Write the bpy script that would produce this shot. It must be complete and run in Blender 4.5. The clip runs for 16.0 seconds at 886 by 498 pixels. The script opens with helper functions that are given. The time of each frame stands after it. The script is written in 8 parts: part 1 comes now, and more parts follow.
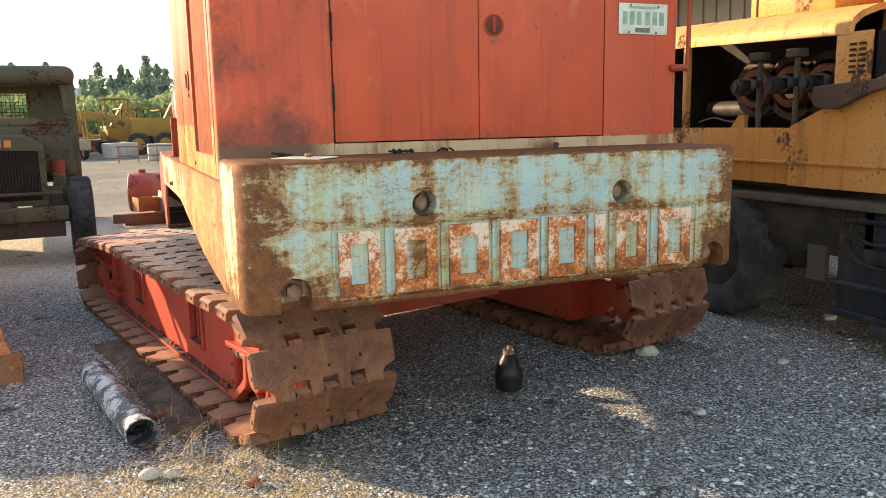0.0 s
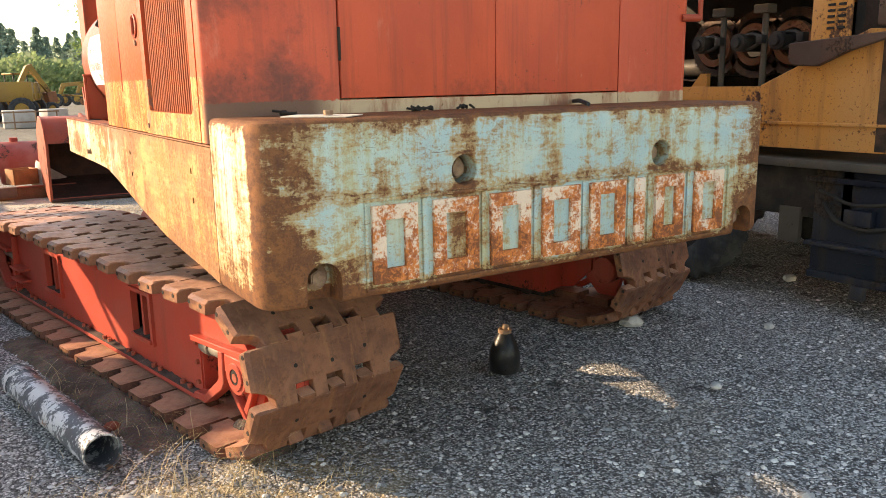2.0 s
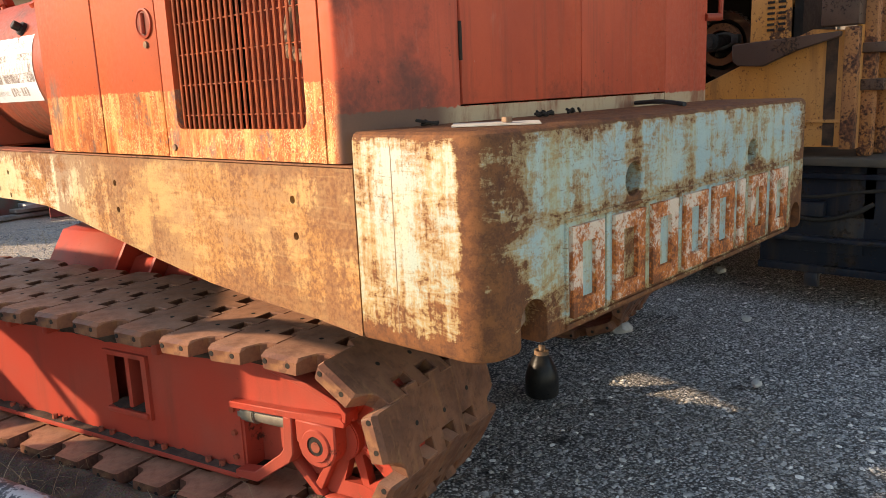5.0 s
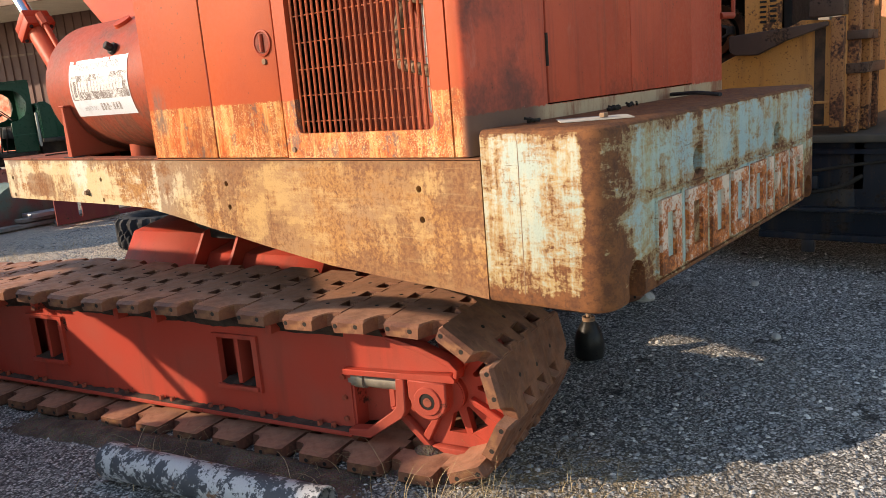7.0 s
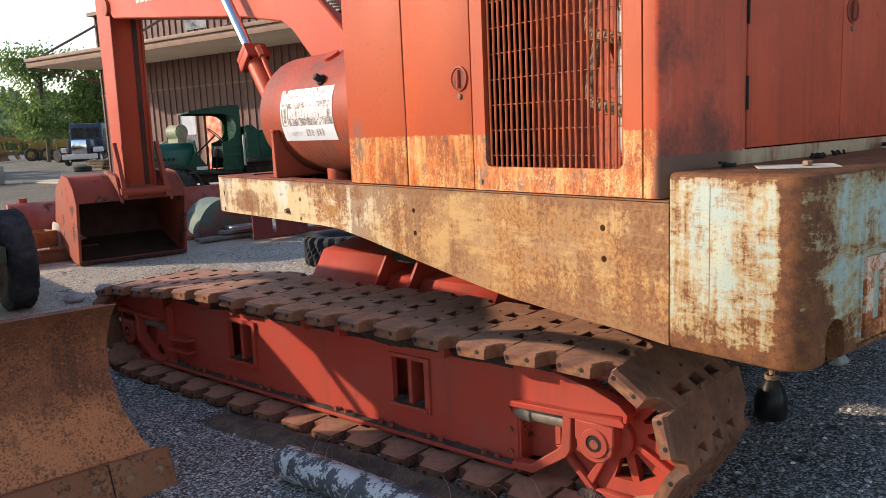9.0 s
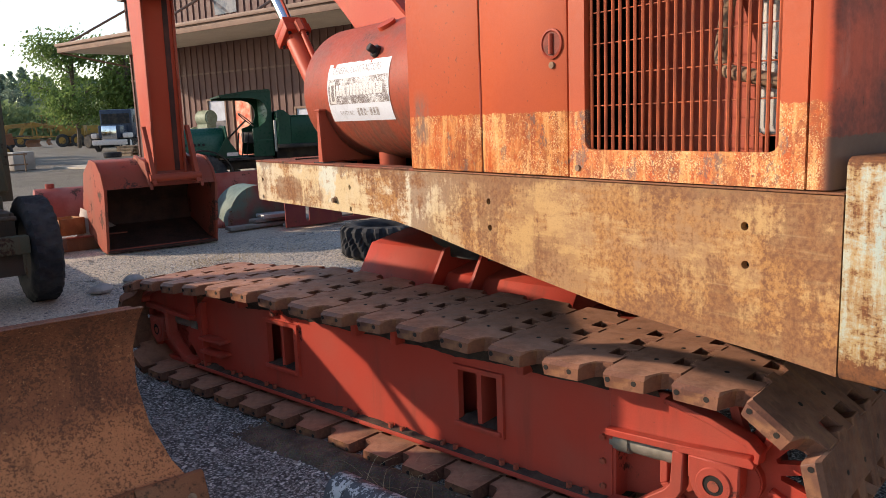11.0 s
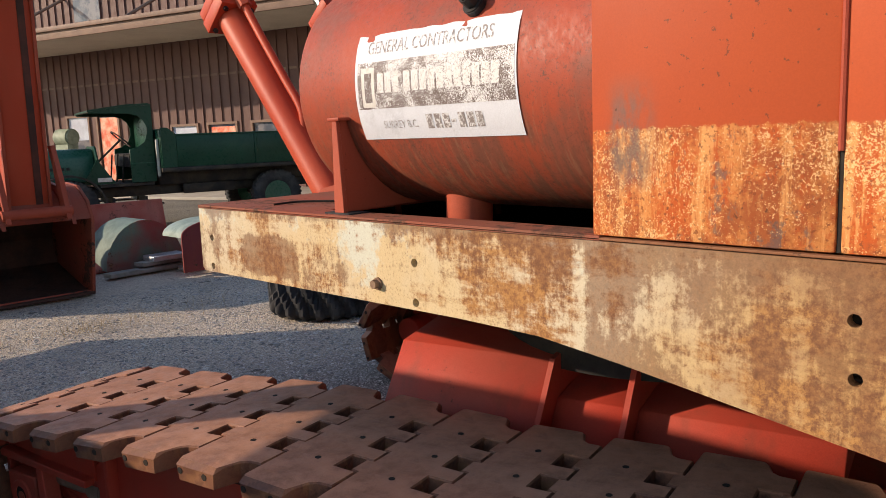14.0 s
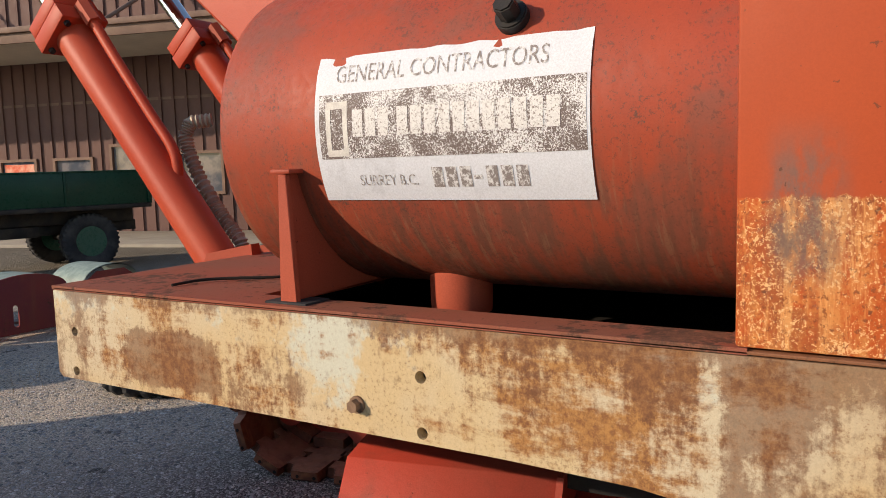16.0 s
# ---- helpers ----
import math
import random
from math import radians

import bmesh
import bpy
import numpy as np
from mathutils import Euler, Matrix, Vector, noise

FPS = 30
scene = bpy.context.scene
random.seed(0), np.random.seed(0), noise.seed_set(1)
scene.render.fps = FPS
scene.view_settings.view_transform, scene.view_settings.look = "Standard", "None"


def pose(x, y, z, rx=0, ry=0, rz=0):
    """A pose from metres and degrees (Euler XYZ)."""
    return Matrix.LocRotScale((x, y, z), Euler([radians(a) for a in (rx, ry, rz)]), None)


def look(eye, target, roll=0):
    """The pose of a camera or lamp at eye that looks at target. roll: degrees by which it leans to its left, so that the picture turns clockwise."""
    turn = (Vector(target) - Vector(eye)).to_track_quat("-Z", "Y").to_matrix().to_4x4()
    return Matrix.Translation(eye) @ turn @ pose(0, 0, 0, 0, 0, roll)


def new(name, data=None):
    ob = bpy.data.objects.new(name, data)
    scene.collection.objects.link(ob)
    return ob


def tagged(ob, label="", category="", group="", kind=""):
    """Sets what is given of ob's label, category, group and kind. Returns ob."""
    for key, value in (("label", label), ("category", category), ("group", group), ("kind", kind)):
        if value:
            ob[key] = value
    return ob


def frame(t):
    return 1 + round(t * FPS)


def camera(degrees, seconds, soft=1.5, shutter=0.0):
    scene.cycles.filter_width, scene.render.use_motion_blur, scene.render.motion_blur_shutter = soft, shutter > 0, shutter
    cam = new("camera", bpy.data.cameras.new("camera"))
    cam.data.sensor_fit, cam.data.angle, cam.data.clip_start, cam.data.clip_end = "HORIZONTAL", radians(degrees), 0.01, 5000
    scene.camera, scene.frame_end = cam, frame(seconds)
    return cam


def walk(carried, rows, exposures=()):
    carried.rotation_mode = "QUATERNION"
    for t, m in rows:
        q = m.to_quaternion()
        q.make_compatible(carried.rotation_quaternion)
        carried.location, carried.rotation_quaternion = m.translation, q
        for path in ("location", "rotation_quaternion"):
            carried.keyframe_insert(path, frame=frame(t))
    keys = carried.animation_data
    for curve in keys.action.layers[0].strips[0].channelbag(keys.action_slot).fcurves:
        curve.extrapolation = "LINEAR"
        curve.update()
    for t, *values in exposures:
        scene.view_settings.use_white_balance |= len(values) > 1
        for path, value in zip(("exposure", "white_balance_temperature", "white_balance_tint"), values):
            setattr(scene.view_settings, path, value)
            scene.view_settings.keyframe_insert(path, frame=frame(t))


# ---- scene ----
cam = camera(59.0, 16.0, soft=0.1)
METRES, EYE, TILT, LEAN, TURN = 6.2, 1.55, -0.18, 0.42, -23.0
ROWS = [
    (0.0, 0.0, 0.0, 0.0, -0.1, -9.13, 0.65),
    (0.5, -0.0071, 0.0167, -0.002, 1.0, -11.32, -0.36),
    (1.0, -0.0318, 0.0365, -0.0038, 0.29, -12.45, -0.79),
    (1.5, -0.0651, 0.0558, -0.003, -3.16, -12.05, -0.37),
    (2.0, -0.0916, 0.0815, -0.007, -9.14, -11.66, 0.63),
    (2.5, -0.1169, 0.1093, -0.0042, -15.13, -11.91, 1.43),
    (3.0, -0.1445, 0.126, -0.0061, -17.94, -12.86, 1.23),
    (3.5, -0.1765, 0.1449, -0.0061, -18.93, -13.05, 0.86),
    (4.0, -0.2019, 0.1744, -0.009, -20.14, -12.22, 0.61),
    (4.2, -0.2124, 0.1881, -0.0091, -21.22, -11.72, 0.92),
    (6.3, -0.3358, 0.175, -0.0016, -28.87, -11.62, 3.58),
    (6.5, -0.3427, 0.1715, -0.0004, -28.84, -11.72, 3.95),
    (7.0, -0.3611, 0.1676, 0.0023, -28.29, -11.78, 4.26),
    (7.5, -0.3666, 0.1646, 0.0022, -24.8, -11.73, 3.53),
    (8.0, -0.3683, 0.1644, 0.0023, -20.35, -11.46, 2.95),
    (8.5, -0.3693, 0.1646, 0.0027, -17.35, -10.64, 2.61),
    (9.0, -0.3694, 0.1652, 0.0036, -15.43, -8.59, 2.09),
    (9.2, -0.3684, 0.1653, 0.0026, -14.78, -7.83, 1.78),
    (11.3, -0.3862, 0.2842, -0.0022, -13.49, -9.52, 1.83),
    (11.5, -0.3901, 0.3045, -0.0018, -14.35, -9.12, 1.17),
    (12.0, -0.4008, 0.3589, -0.0036, -15.54, -8.77, 1.29),
    (12.5, -0.4159, 0.4136, -0.0007, -16.43, -8.98, 1.89),
    (13.0, -0.4137, 0.476, -0.004, -17.41, -8.66, 2.05),
    (13.5, -0.4157, 0.5316, -0.0045, -19.57, -8.39, 1.8),
    (14.0, -0.4235, 0.5816, -0.0, -22.7, -8.24, 1.81),
    (14.5, -0.4183, 0.625, 0.0005, -25.61, -8.06, 1.14),
    (15.0, -0.4219, 0.6609, 0.0023, -28.22, -7.6, 0.76),
    (15.5, -0.4351, 0.6924, 0.0065, -32.86, -7.07, 1.32),
    (16.0, -0.4375, 0.7025, 0.0084, -35.9, -5.73, 1.42),
]
walk(cam, [(t, pose(-0.42, -3.2, EYE, TILT, LEAN, TURN) @ pose(METRES * x, METRES * y, METRES * z, 90 + pitch, roll, yaw)) for t, x, y, z, yaw, pitch, roll in ROWS],
     [(0.0, 1.88, 8500, 12), (3.5, 1.82, 8700, 16), (4.2, 1.56, 8500, 16), (6.5, 1.04, 7500, 14), (8.0, 0.96, 7300, 14), (9.0, 0.88, 6800, 14), (11.5, 0.74, 6950, 17),
      (12.5, 0.70, 7100, 18), (14.5, 0.58, 7150, 16), (16.0, 0.40, 7050, 15)])

# ---- world, sun ----
SUN_AWAY = Vector((-1.95, 1.75, 0.968)).normalized()
world = bpy.data.worlds.new("sky")
scene.world = world
world.use_nodes = True
_wn = world.node_tree
_sky = _wn.nodes.new("ShaderNodeTexSky")
_sky.sky_type, _sky.sun_disc = "NISHITA", False
_sky.sun_elevation = math.asin(SUN_AWAY.z)
_sky.sun_rotation = math.atan2(SUN_AWAY.x, SUN_AWAY.y)
_sky.air_density, _sky.dust_density, _sky.ozone_density = 1.0, 0.2, 0.8
_wn.links.new(_sky.outputs[0], _wn.nodes["Background"].inputs[0])
_wn.nodes["Background"].inputs[1].default_value = 0.15
sun = new("sun", bpy.data.lights.new("sun", "SUN"))
sun.data.energy, sun.data.angle, sun.data.color = 3.2, radians(0.6), (1.0, 0.85, 0.67)
sun.matrix_world = look(SUN_AWAY * 40, (0, 0, 0))


# ---- materials ----
class Nodes:
    """Short way to string shader nodes together."""

    def __init__(self, name):
        self.mat = bpy.data.materials.new(name)
        self.mat.use_nodes = True
        self.tree = self.mat.node_tree
        self.bsdf = self.tree.nodes["Principled BSDF"]
        self.obj = self.tree.nodes.new("ShaderNodeTexCoord").outputs["Object"]

    def put(self, socket, value):
        if isinstance(value, bpy.types.NodeSocket):
            self.tree.links.new(value, socket)
        else:
            socket.default_value = value

    def at(self, scale=(1, 1, 1), shift=(0, 0, 0)):
        n = self.tree.nodes.new("ShaderNodeMapping")
        self.put(n.inputs["Vector"], self.obj)
        n.inputs["Scale"].default_value, n.inputs["Location"].default_value = scale, shift
        return n.outputs[0]

    def noise(self, scale, detail=4.0, rough=0.6, vec=None, warp=0.0):
        n = self.tree.nodes.new("ShaderNodeTexNoise")
        self.put(n.inputs["Vector"], vec or self.obj)
        n.inputs["Scale"].default_value, n.inputs["Detail"].default_value = scale, detail
        n.inputs["Roughness"].default_value, n.inputs["Distortion"].default_value = rough, warp
        return n.outputs["Fac"]

    def voronoi(self, scale, feature="F1", out="Distance", vec=None, rand=1.0):
        n = self.tree.nodes.new("ShaderNodeTexVoronoi")
        n.feature = feature
        self.put(n.inputs["Vector"], vec or self.obj)
        n.inputs["Scale"].default_value, n.inputs["Randomness"].default_value = scale, rand
        return n.outputs[out]

    def wave(self, scale, vec=None, direction="X", warp=0.0):
        n = self.tree.nodes.new("ShaderNodeTexWave")
        n.bands_direction = direction
        self.put(n.inputs["Vector"], vec or self.obj)
        n.inputs["Scale"].default_value, n.inputs["Distortion"].default_value = scale, warp
        return n.outputs["Fac"]

    def ramp(self, fac, lo, hi, a=0.0, b=1.0):
        n = self.tree.nodes.new("ShaderNodeMapRange")
        n.interpolation_type = "SMOOTHSTEP"
        self.put(n.inputs["Value"], fac)
        for key, v in zip(("From Min", "From Max", "To Min", "To Max"), (lo, hi, a, b)):
            n.inputs[key].default_value = v
        return n.outputs[0]

    def math(self, op, a, b=0.0):
        n = self.tree.nodes.new("ShaderNodeMath")
        n.operation = op
        self.put(n.inputs[0], a), self.put(n.inputs[1], b)
        return n.outputs[0]

    def axis(self, k):
        n = self.tree.nodes.new("ShaderNodeSeparateXYZ")
        self.put(n.inputs[0], self.obj)
        return n.outputs[k]

    def mix(self, fac, a, b, mode="MIX"):
        n = self.tree.nodes.new("ShaderNodeMix")
        n.data_type, n.blend_type = "RGBA", mode
        self.put(n.inputs["Factor"], fac)
        for socket, v in ((n.inputs[6], a), (n.inputs[7], b)):
            self.put(socket, (*v, 1) if isinstance(v, tuple) else v)
        return n.outputs[2]

    def random(self):
        return self.tree.nodes.new("ShaderNodeObjectInfo").outputs["Random"]

    def island(self):
        return self.tree.nodes.new("ShaderNodeNewGeometry").outputs["Random Per Island"]

    def done(self, color, rough=0.6, metal=0.0, bump=None, strength=0.3, depth=0.01, gloss=0.22, grain=0.10):
        if grain:
            speck = self.ramp(self.noise(260, 4, 0.8), 0.32, 0.68, 1 - grain, 1 + grain)
            color = self.mix(1.0, color, speck, "MULTIPLY")
        self.put(self.bsdf.inputs["Base Color"], (*color, 1) if isinstance(color, tuple) else color)
        self.put(self.bsdf.inputs["Roughness"], rough)
        self.put(self.bsdf.inputs["Metallic"], metal)
        self.bsdf.inputs["Specular IOR Level"].default_value = gloss
        if bump is not None:
            n = self.tree.nodes.new("ShaderNodeBump")
            n.inputs["Strength"].default_value, n.inputs["Distance"].default_value = strength, depth
            self.put(n.inputs["Height"], bump)
            self.tree.links.new(n.outputs[0], self.bsdf.inputs["Normal"])
        return self.mat


def worn_paint(name, paint, faded, rust, deep, cover=0.5, patch=3.0, streak=0.4, rough=0.5, spots=0.64):
    """Old paint that fades, streaks downwards and rusts in patches. cover: how far the rust has come (0 to 1)."""
    n = Nodes(name)
    big, fine = n.noise(patch, 6, 0.62), n.noise(patch * 14, 5, 0.7)
    runs = n.noise(9.0, 4, 0.6, n.at((1, 1, 0.10)))
    color = n.mix(n.ramp(n.noise(patch * 0.7, 3, 0.5, n.at(shift=(7, 3, 1))), 0.35, 0.7), paint, faded)
    color = n.mix(n.math("MULTIPLY", n.ramp(runs, 0.5, 0.75), streak), color, rust)
    edge = n.math("ADD", n.math("MULTIPLY", big, 0.7), n.math("MULTIPLY", fine, 0.3))
    mask = n.ramp(edge, 0.72 - 0.42 * cover, 0.77 - 0.42 * cover)
    speck = n.ramp(n.noise(patch * 22, 3, 0.6, n.at(shift=(1, 5, 9))), spots, spots + 0.04)
    mask = n.math("MAXIMUM", mask, n.math("MULTIPLY", speck, 0.8))
    rusty = n.mix(n.ramp(fine, 0.35, 0.65), rust, deep)
    color = n.mix(mask, color, rusty)
    return n.done(color, n.ramp(mask, 0, 1, rough, 0.9), 0.0, n.math("ADD", n.math("MULTIPLY", mask, -0.5), n.math("MULTIPLY", fine, 0.6)), 0.35, 0.004)


def plain(name, a, b, scale=6.0, rough=0.6, metal=0.0, strength=0.2, gloss=0.22):
    """Two tones of one surface mixed by noise, with a fine relief."""
    n = Nodes(name)
    fine = n.noise(scale * 9, 4, 0.65)
    color = n.mix(n.ramp(n.noise(scale, 5, 0.6), 0.35, 0.68), a, b)
    color = n.mix(n.ramp(fine, 0.55, 0.75, 0, 0.35), color, b)
    return n.done(color, n.ramp(fine, 0.3, 0.7, rough - 0.08, rough + 0.1), metal, fine, strength, 0.004, gloss)


RED = worn_paint("red_paint", (0.44, 0.056, 0.024), (0.48, 0.085, 0.04), (0.16, 0.06, 0.035), (0.05, 0.025, 0.02), 0.10, 2.2, 0.12, 0.48, 0.72)
RED_DULL = worn_paint("dull_red_paint", (0.33, 0.055, 0.028), (0.42, 0.085, 0.045), (0.14, 0.055, 0.035), (0.05, 0.025, 0.02), 0.16, 2.0, 0.18, 0.55, 0.70)
TRACK_RED = worn_paint("track_frame_red", (0.42, 0.050, 0.030), (0.36, 0.072, 0.048), (0.17, 0.05, 0.034), (0.07, 0.03, 0.022), 0.28, 3.0, 0.5, 0.5, 0.71)
# Near-black: real grime, and linings that stand in for shade in hollows
DARK = plain("dark_grime_and_shade", (0.018, 0.016, 0.015), (0.035, 0.028, 0.022), 5, 0.8)
BLACK_STEEL = plain("black_grimy_steel", (0.02, 0.02, 0.022), (0.06, 0.05, 0.04), 4, 0.55, 0.2)
CHROME = plain("chrome", (0.75, 0.78, 0.82), (0.62, 0.65, 0.7), 3, 0.12, 1.0, 0.02)
RUBBER = plain("weathered_rubber", (0.026, 0.028, 0.032), (0.066, 0.065, 0.064), 5, 0.85)
OCHRE = worn_paint("ochre_paint", (0.60, 0.245, 0.058), (0.54, 0.25, 0.085), (0.28, 0.12, 0.05), (0.08, 0.04, 0.026), 0.37, 2.4, 0.8, 0.5, 0.62)
RUST_PLATE = worn_paint("rusty_plate", (0.26, 0.11, 0.055), (0.20, 0.085, 0.045), (0.36, 0.16, 0.08), (0.10, 0.05, 0.03), 0.42, 3.5, 0.25, 0.7, 0.60)


def shoe_steel():
    n = Nodes("rusty_track_steel")
    fine = n.noise(70, 6, 0.78)
    color = n.mix(n.ramp(n.noise(5, 6, 0.7), 0.38, 0.62), (0.115, 0.050, 0.036), (0.25, 0.108, 0.064))
    color = n.mix(n.ramp(n.noise(8, 5, 0.7, n.at((3, 0.35, 1))), 0.52, 0.66, 0, 0.7), color, (0.30, 0.145, 0.068))
    color = n.mix(n.ramp(n.noise(22, 6, 0.75), 0.52, 0.62, 0, 0.55), color, (0.060, 0.028, 0.022))
    color = n.mix(n.math("MULTIPLY", n.random(), 0.35), color, (0.20, 0.088, 0.046))
    # Dust on upward faces, kept pale to stand in for sunlight on them
    up = n.tree.nodes.new("ShaderNodeSeparateXYZ")
    n.put(up.inputs[0], n.tree.nodes.new("ShaderNodeNewGeometry").outputs["Normal"])
    dust = n.math("MULTIPLY", n.ramp(up.outputs[2], 0.75, 0.95), n.ramp(n.noise(9, 5, 0.7), 0.3, 0.62, 0.30, 0.74))
    color = n.mix(dust, color, (0.55, 0.285, 0.185))
    return n.done(color, n.ramp(n.noise(12, 4, 0.6), 0.35, 0.65, 0.42, 0.7), 0.1, n.math("ADD", fine, n.math("MULTIPLY", n.noise(14, 3), 0.8)), 0.22, 0.004)


def counterweight_paint():
    """Sky blue over cream, washed with ochre, scraped in short strokes; bare brown rust at the ends, rims and low corners."""
    n = Nodes("scraped_blue_paint")
    x, y, z = n.axis(0), n.axis(1), n.axis(2)

    def both(a, b):
        return n.math("MULTIPLY", a, b)

    def plus(*terms):
        out = terms[0]
        for t in terms[1:]:
            out = n.math("ADD", out, t)
        return out
    fine, mid, big = n.noise(62, 7, 0.82), n.noise(9, 7, 0.72), n.noise(2.1, 5, 0.6)
    scrape = n.noise(15, 6, 0.78, n.at((0.4, 0.4, 1.7)), 0.9)
    runs = n.noise(11, 6, 0.72, n.at((1.5, 1.5, 0.11)))
    rear, flank = n.ramp(y, -0.18, -0.26), n.ramp(x, 0.03, 0.012)
    blue = n.mix(n.ramp(big, 0.40, 0.60), (0.33, 0.47, 0.48), (0.42, 0.53, 0.47))
    blue = n.mix(n.ramp(n.noise(5, 5, 0.7, n.at(shift=(3, 1, 2))), 0.50, 0.68, 0, 0.6), blue, (0.50, 0.54, 0.44))
    wash = plus(both(runs, 0.45), both(mid, 0.30), both(big, 0.25))
    blue = n.mix(n.ramp(wash, 0.46, 0.58, 0, 0.75), blue, (0.40, 0.37, 0.19))
    pale = n.mix(n.ramp(wash, 0.44, 0.58), (0.43, 0.43, 0.33), (0.38, 0.26, 0.11))
    pale = n.mix(n.ramp(n.noise(6, 6, 0.75, n.at((1, 1, 0.4), (1, 5, 2))), 0.46, 0.56, 0, 0.85), pale, (0.34, 0.41, 0.37))
    blue = n.mix(both(flank, 0.85), blue, pale)
    e = plus(both(mid, 0.28), both(scrape, 0.30), both(fine, 0.26), both(runs, 0.16))
    left = plus(n.ramp(x, 0.24, 0.07, 0, 0.10), both(n.ramp(x, 0.50, 0.15), n.ramp(z, 1.15, 0.92, 0, 0.085)))
    right = plus(n.ramp(x, 2.12, 2.36, 0, 0.085), both(n.ramp(x, 2.06, 2.2), n.ramp(z, 1.14, 0.98, 0, 0.09)))
    ends = both(plus(left, right), rear)
    side = both(flank, plus(n.ramp(z, 1.10, 0.86, 0.018, 0.085), both(n.math("SUBTRACT", runs, 0.5), 0.22), n.ramp(y, -0.19, -0.245, 0, 0.14)))
    rims = plus(n.ramp(z, 0.90, 0.83, 0, 0.16), n.ramp(z, 1.35, 1.40, 0, 0.05), n.ramp(z, 1.394, 1.409, 0, 0.3))
    drip = both(both(n.ramp(x, 0.66, 0.70), n.ramp(x, 0.80, 0.75)), both(rear, 0.055))
    band = both(both(n.ramp(z, 1.125, 1.15), n.ramp(z, 1.20, 1.165)), both(rear, 0.06))
    e = plus(e, ends, side, rims, drip, band, 0.004)
    color = n.mix(n.ramp(e, 0.485, 0.57, 0, 0.92), blue, n.mix(n.ramp(mid, 0.4, 0.6), (0.42, 0.27, 0.11), (0.33, 0.18, 0.07)))
    rust = n.mix(n.ramp(n.noise(21, 6, 0.75), 0.36, 0.64), (0.235, 0.095, 0.038), (0.125, 0.052, 0.028))
    rust = n.mix(n.ramp(fine, 0.50, 0.66, 0, 0.7), rust, (0.085, 0.038, 0.024))
    mask = n.ramp(e, 0.56, 0.605)
    color = n.mix(mask, color, rust)
    cuts = n.noise(26, 4, 0.7, n.at((0.22, 0.22, 2.4), (2, 0, 5)), 0.5)
    color = n.mix(n.ramp(cuts, 0.66, 0.70, 0, 0.8), color, (0.16, 0.085, 0.045))
    specks = plus(n.noise(130, 4, 0.8), both(mid, 0.25))
    color = n.mix(n.ramp(specks, 0.70, 0.77, 0, 0.8), color, (0.13, 0.058, 0.03))
    return n.done(color, n.ramp(mask, 0, 1, 0.5, 0.8), 0, plus(both(mask, -0.6), fine), 0.5, 0.004)


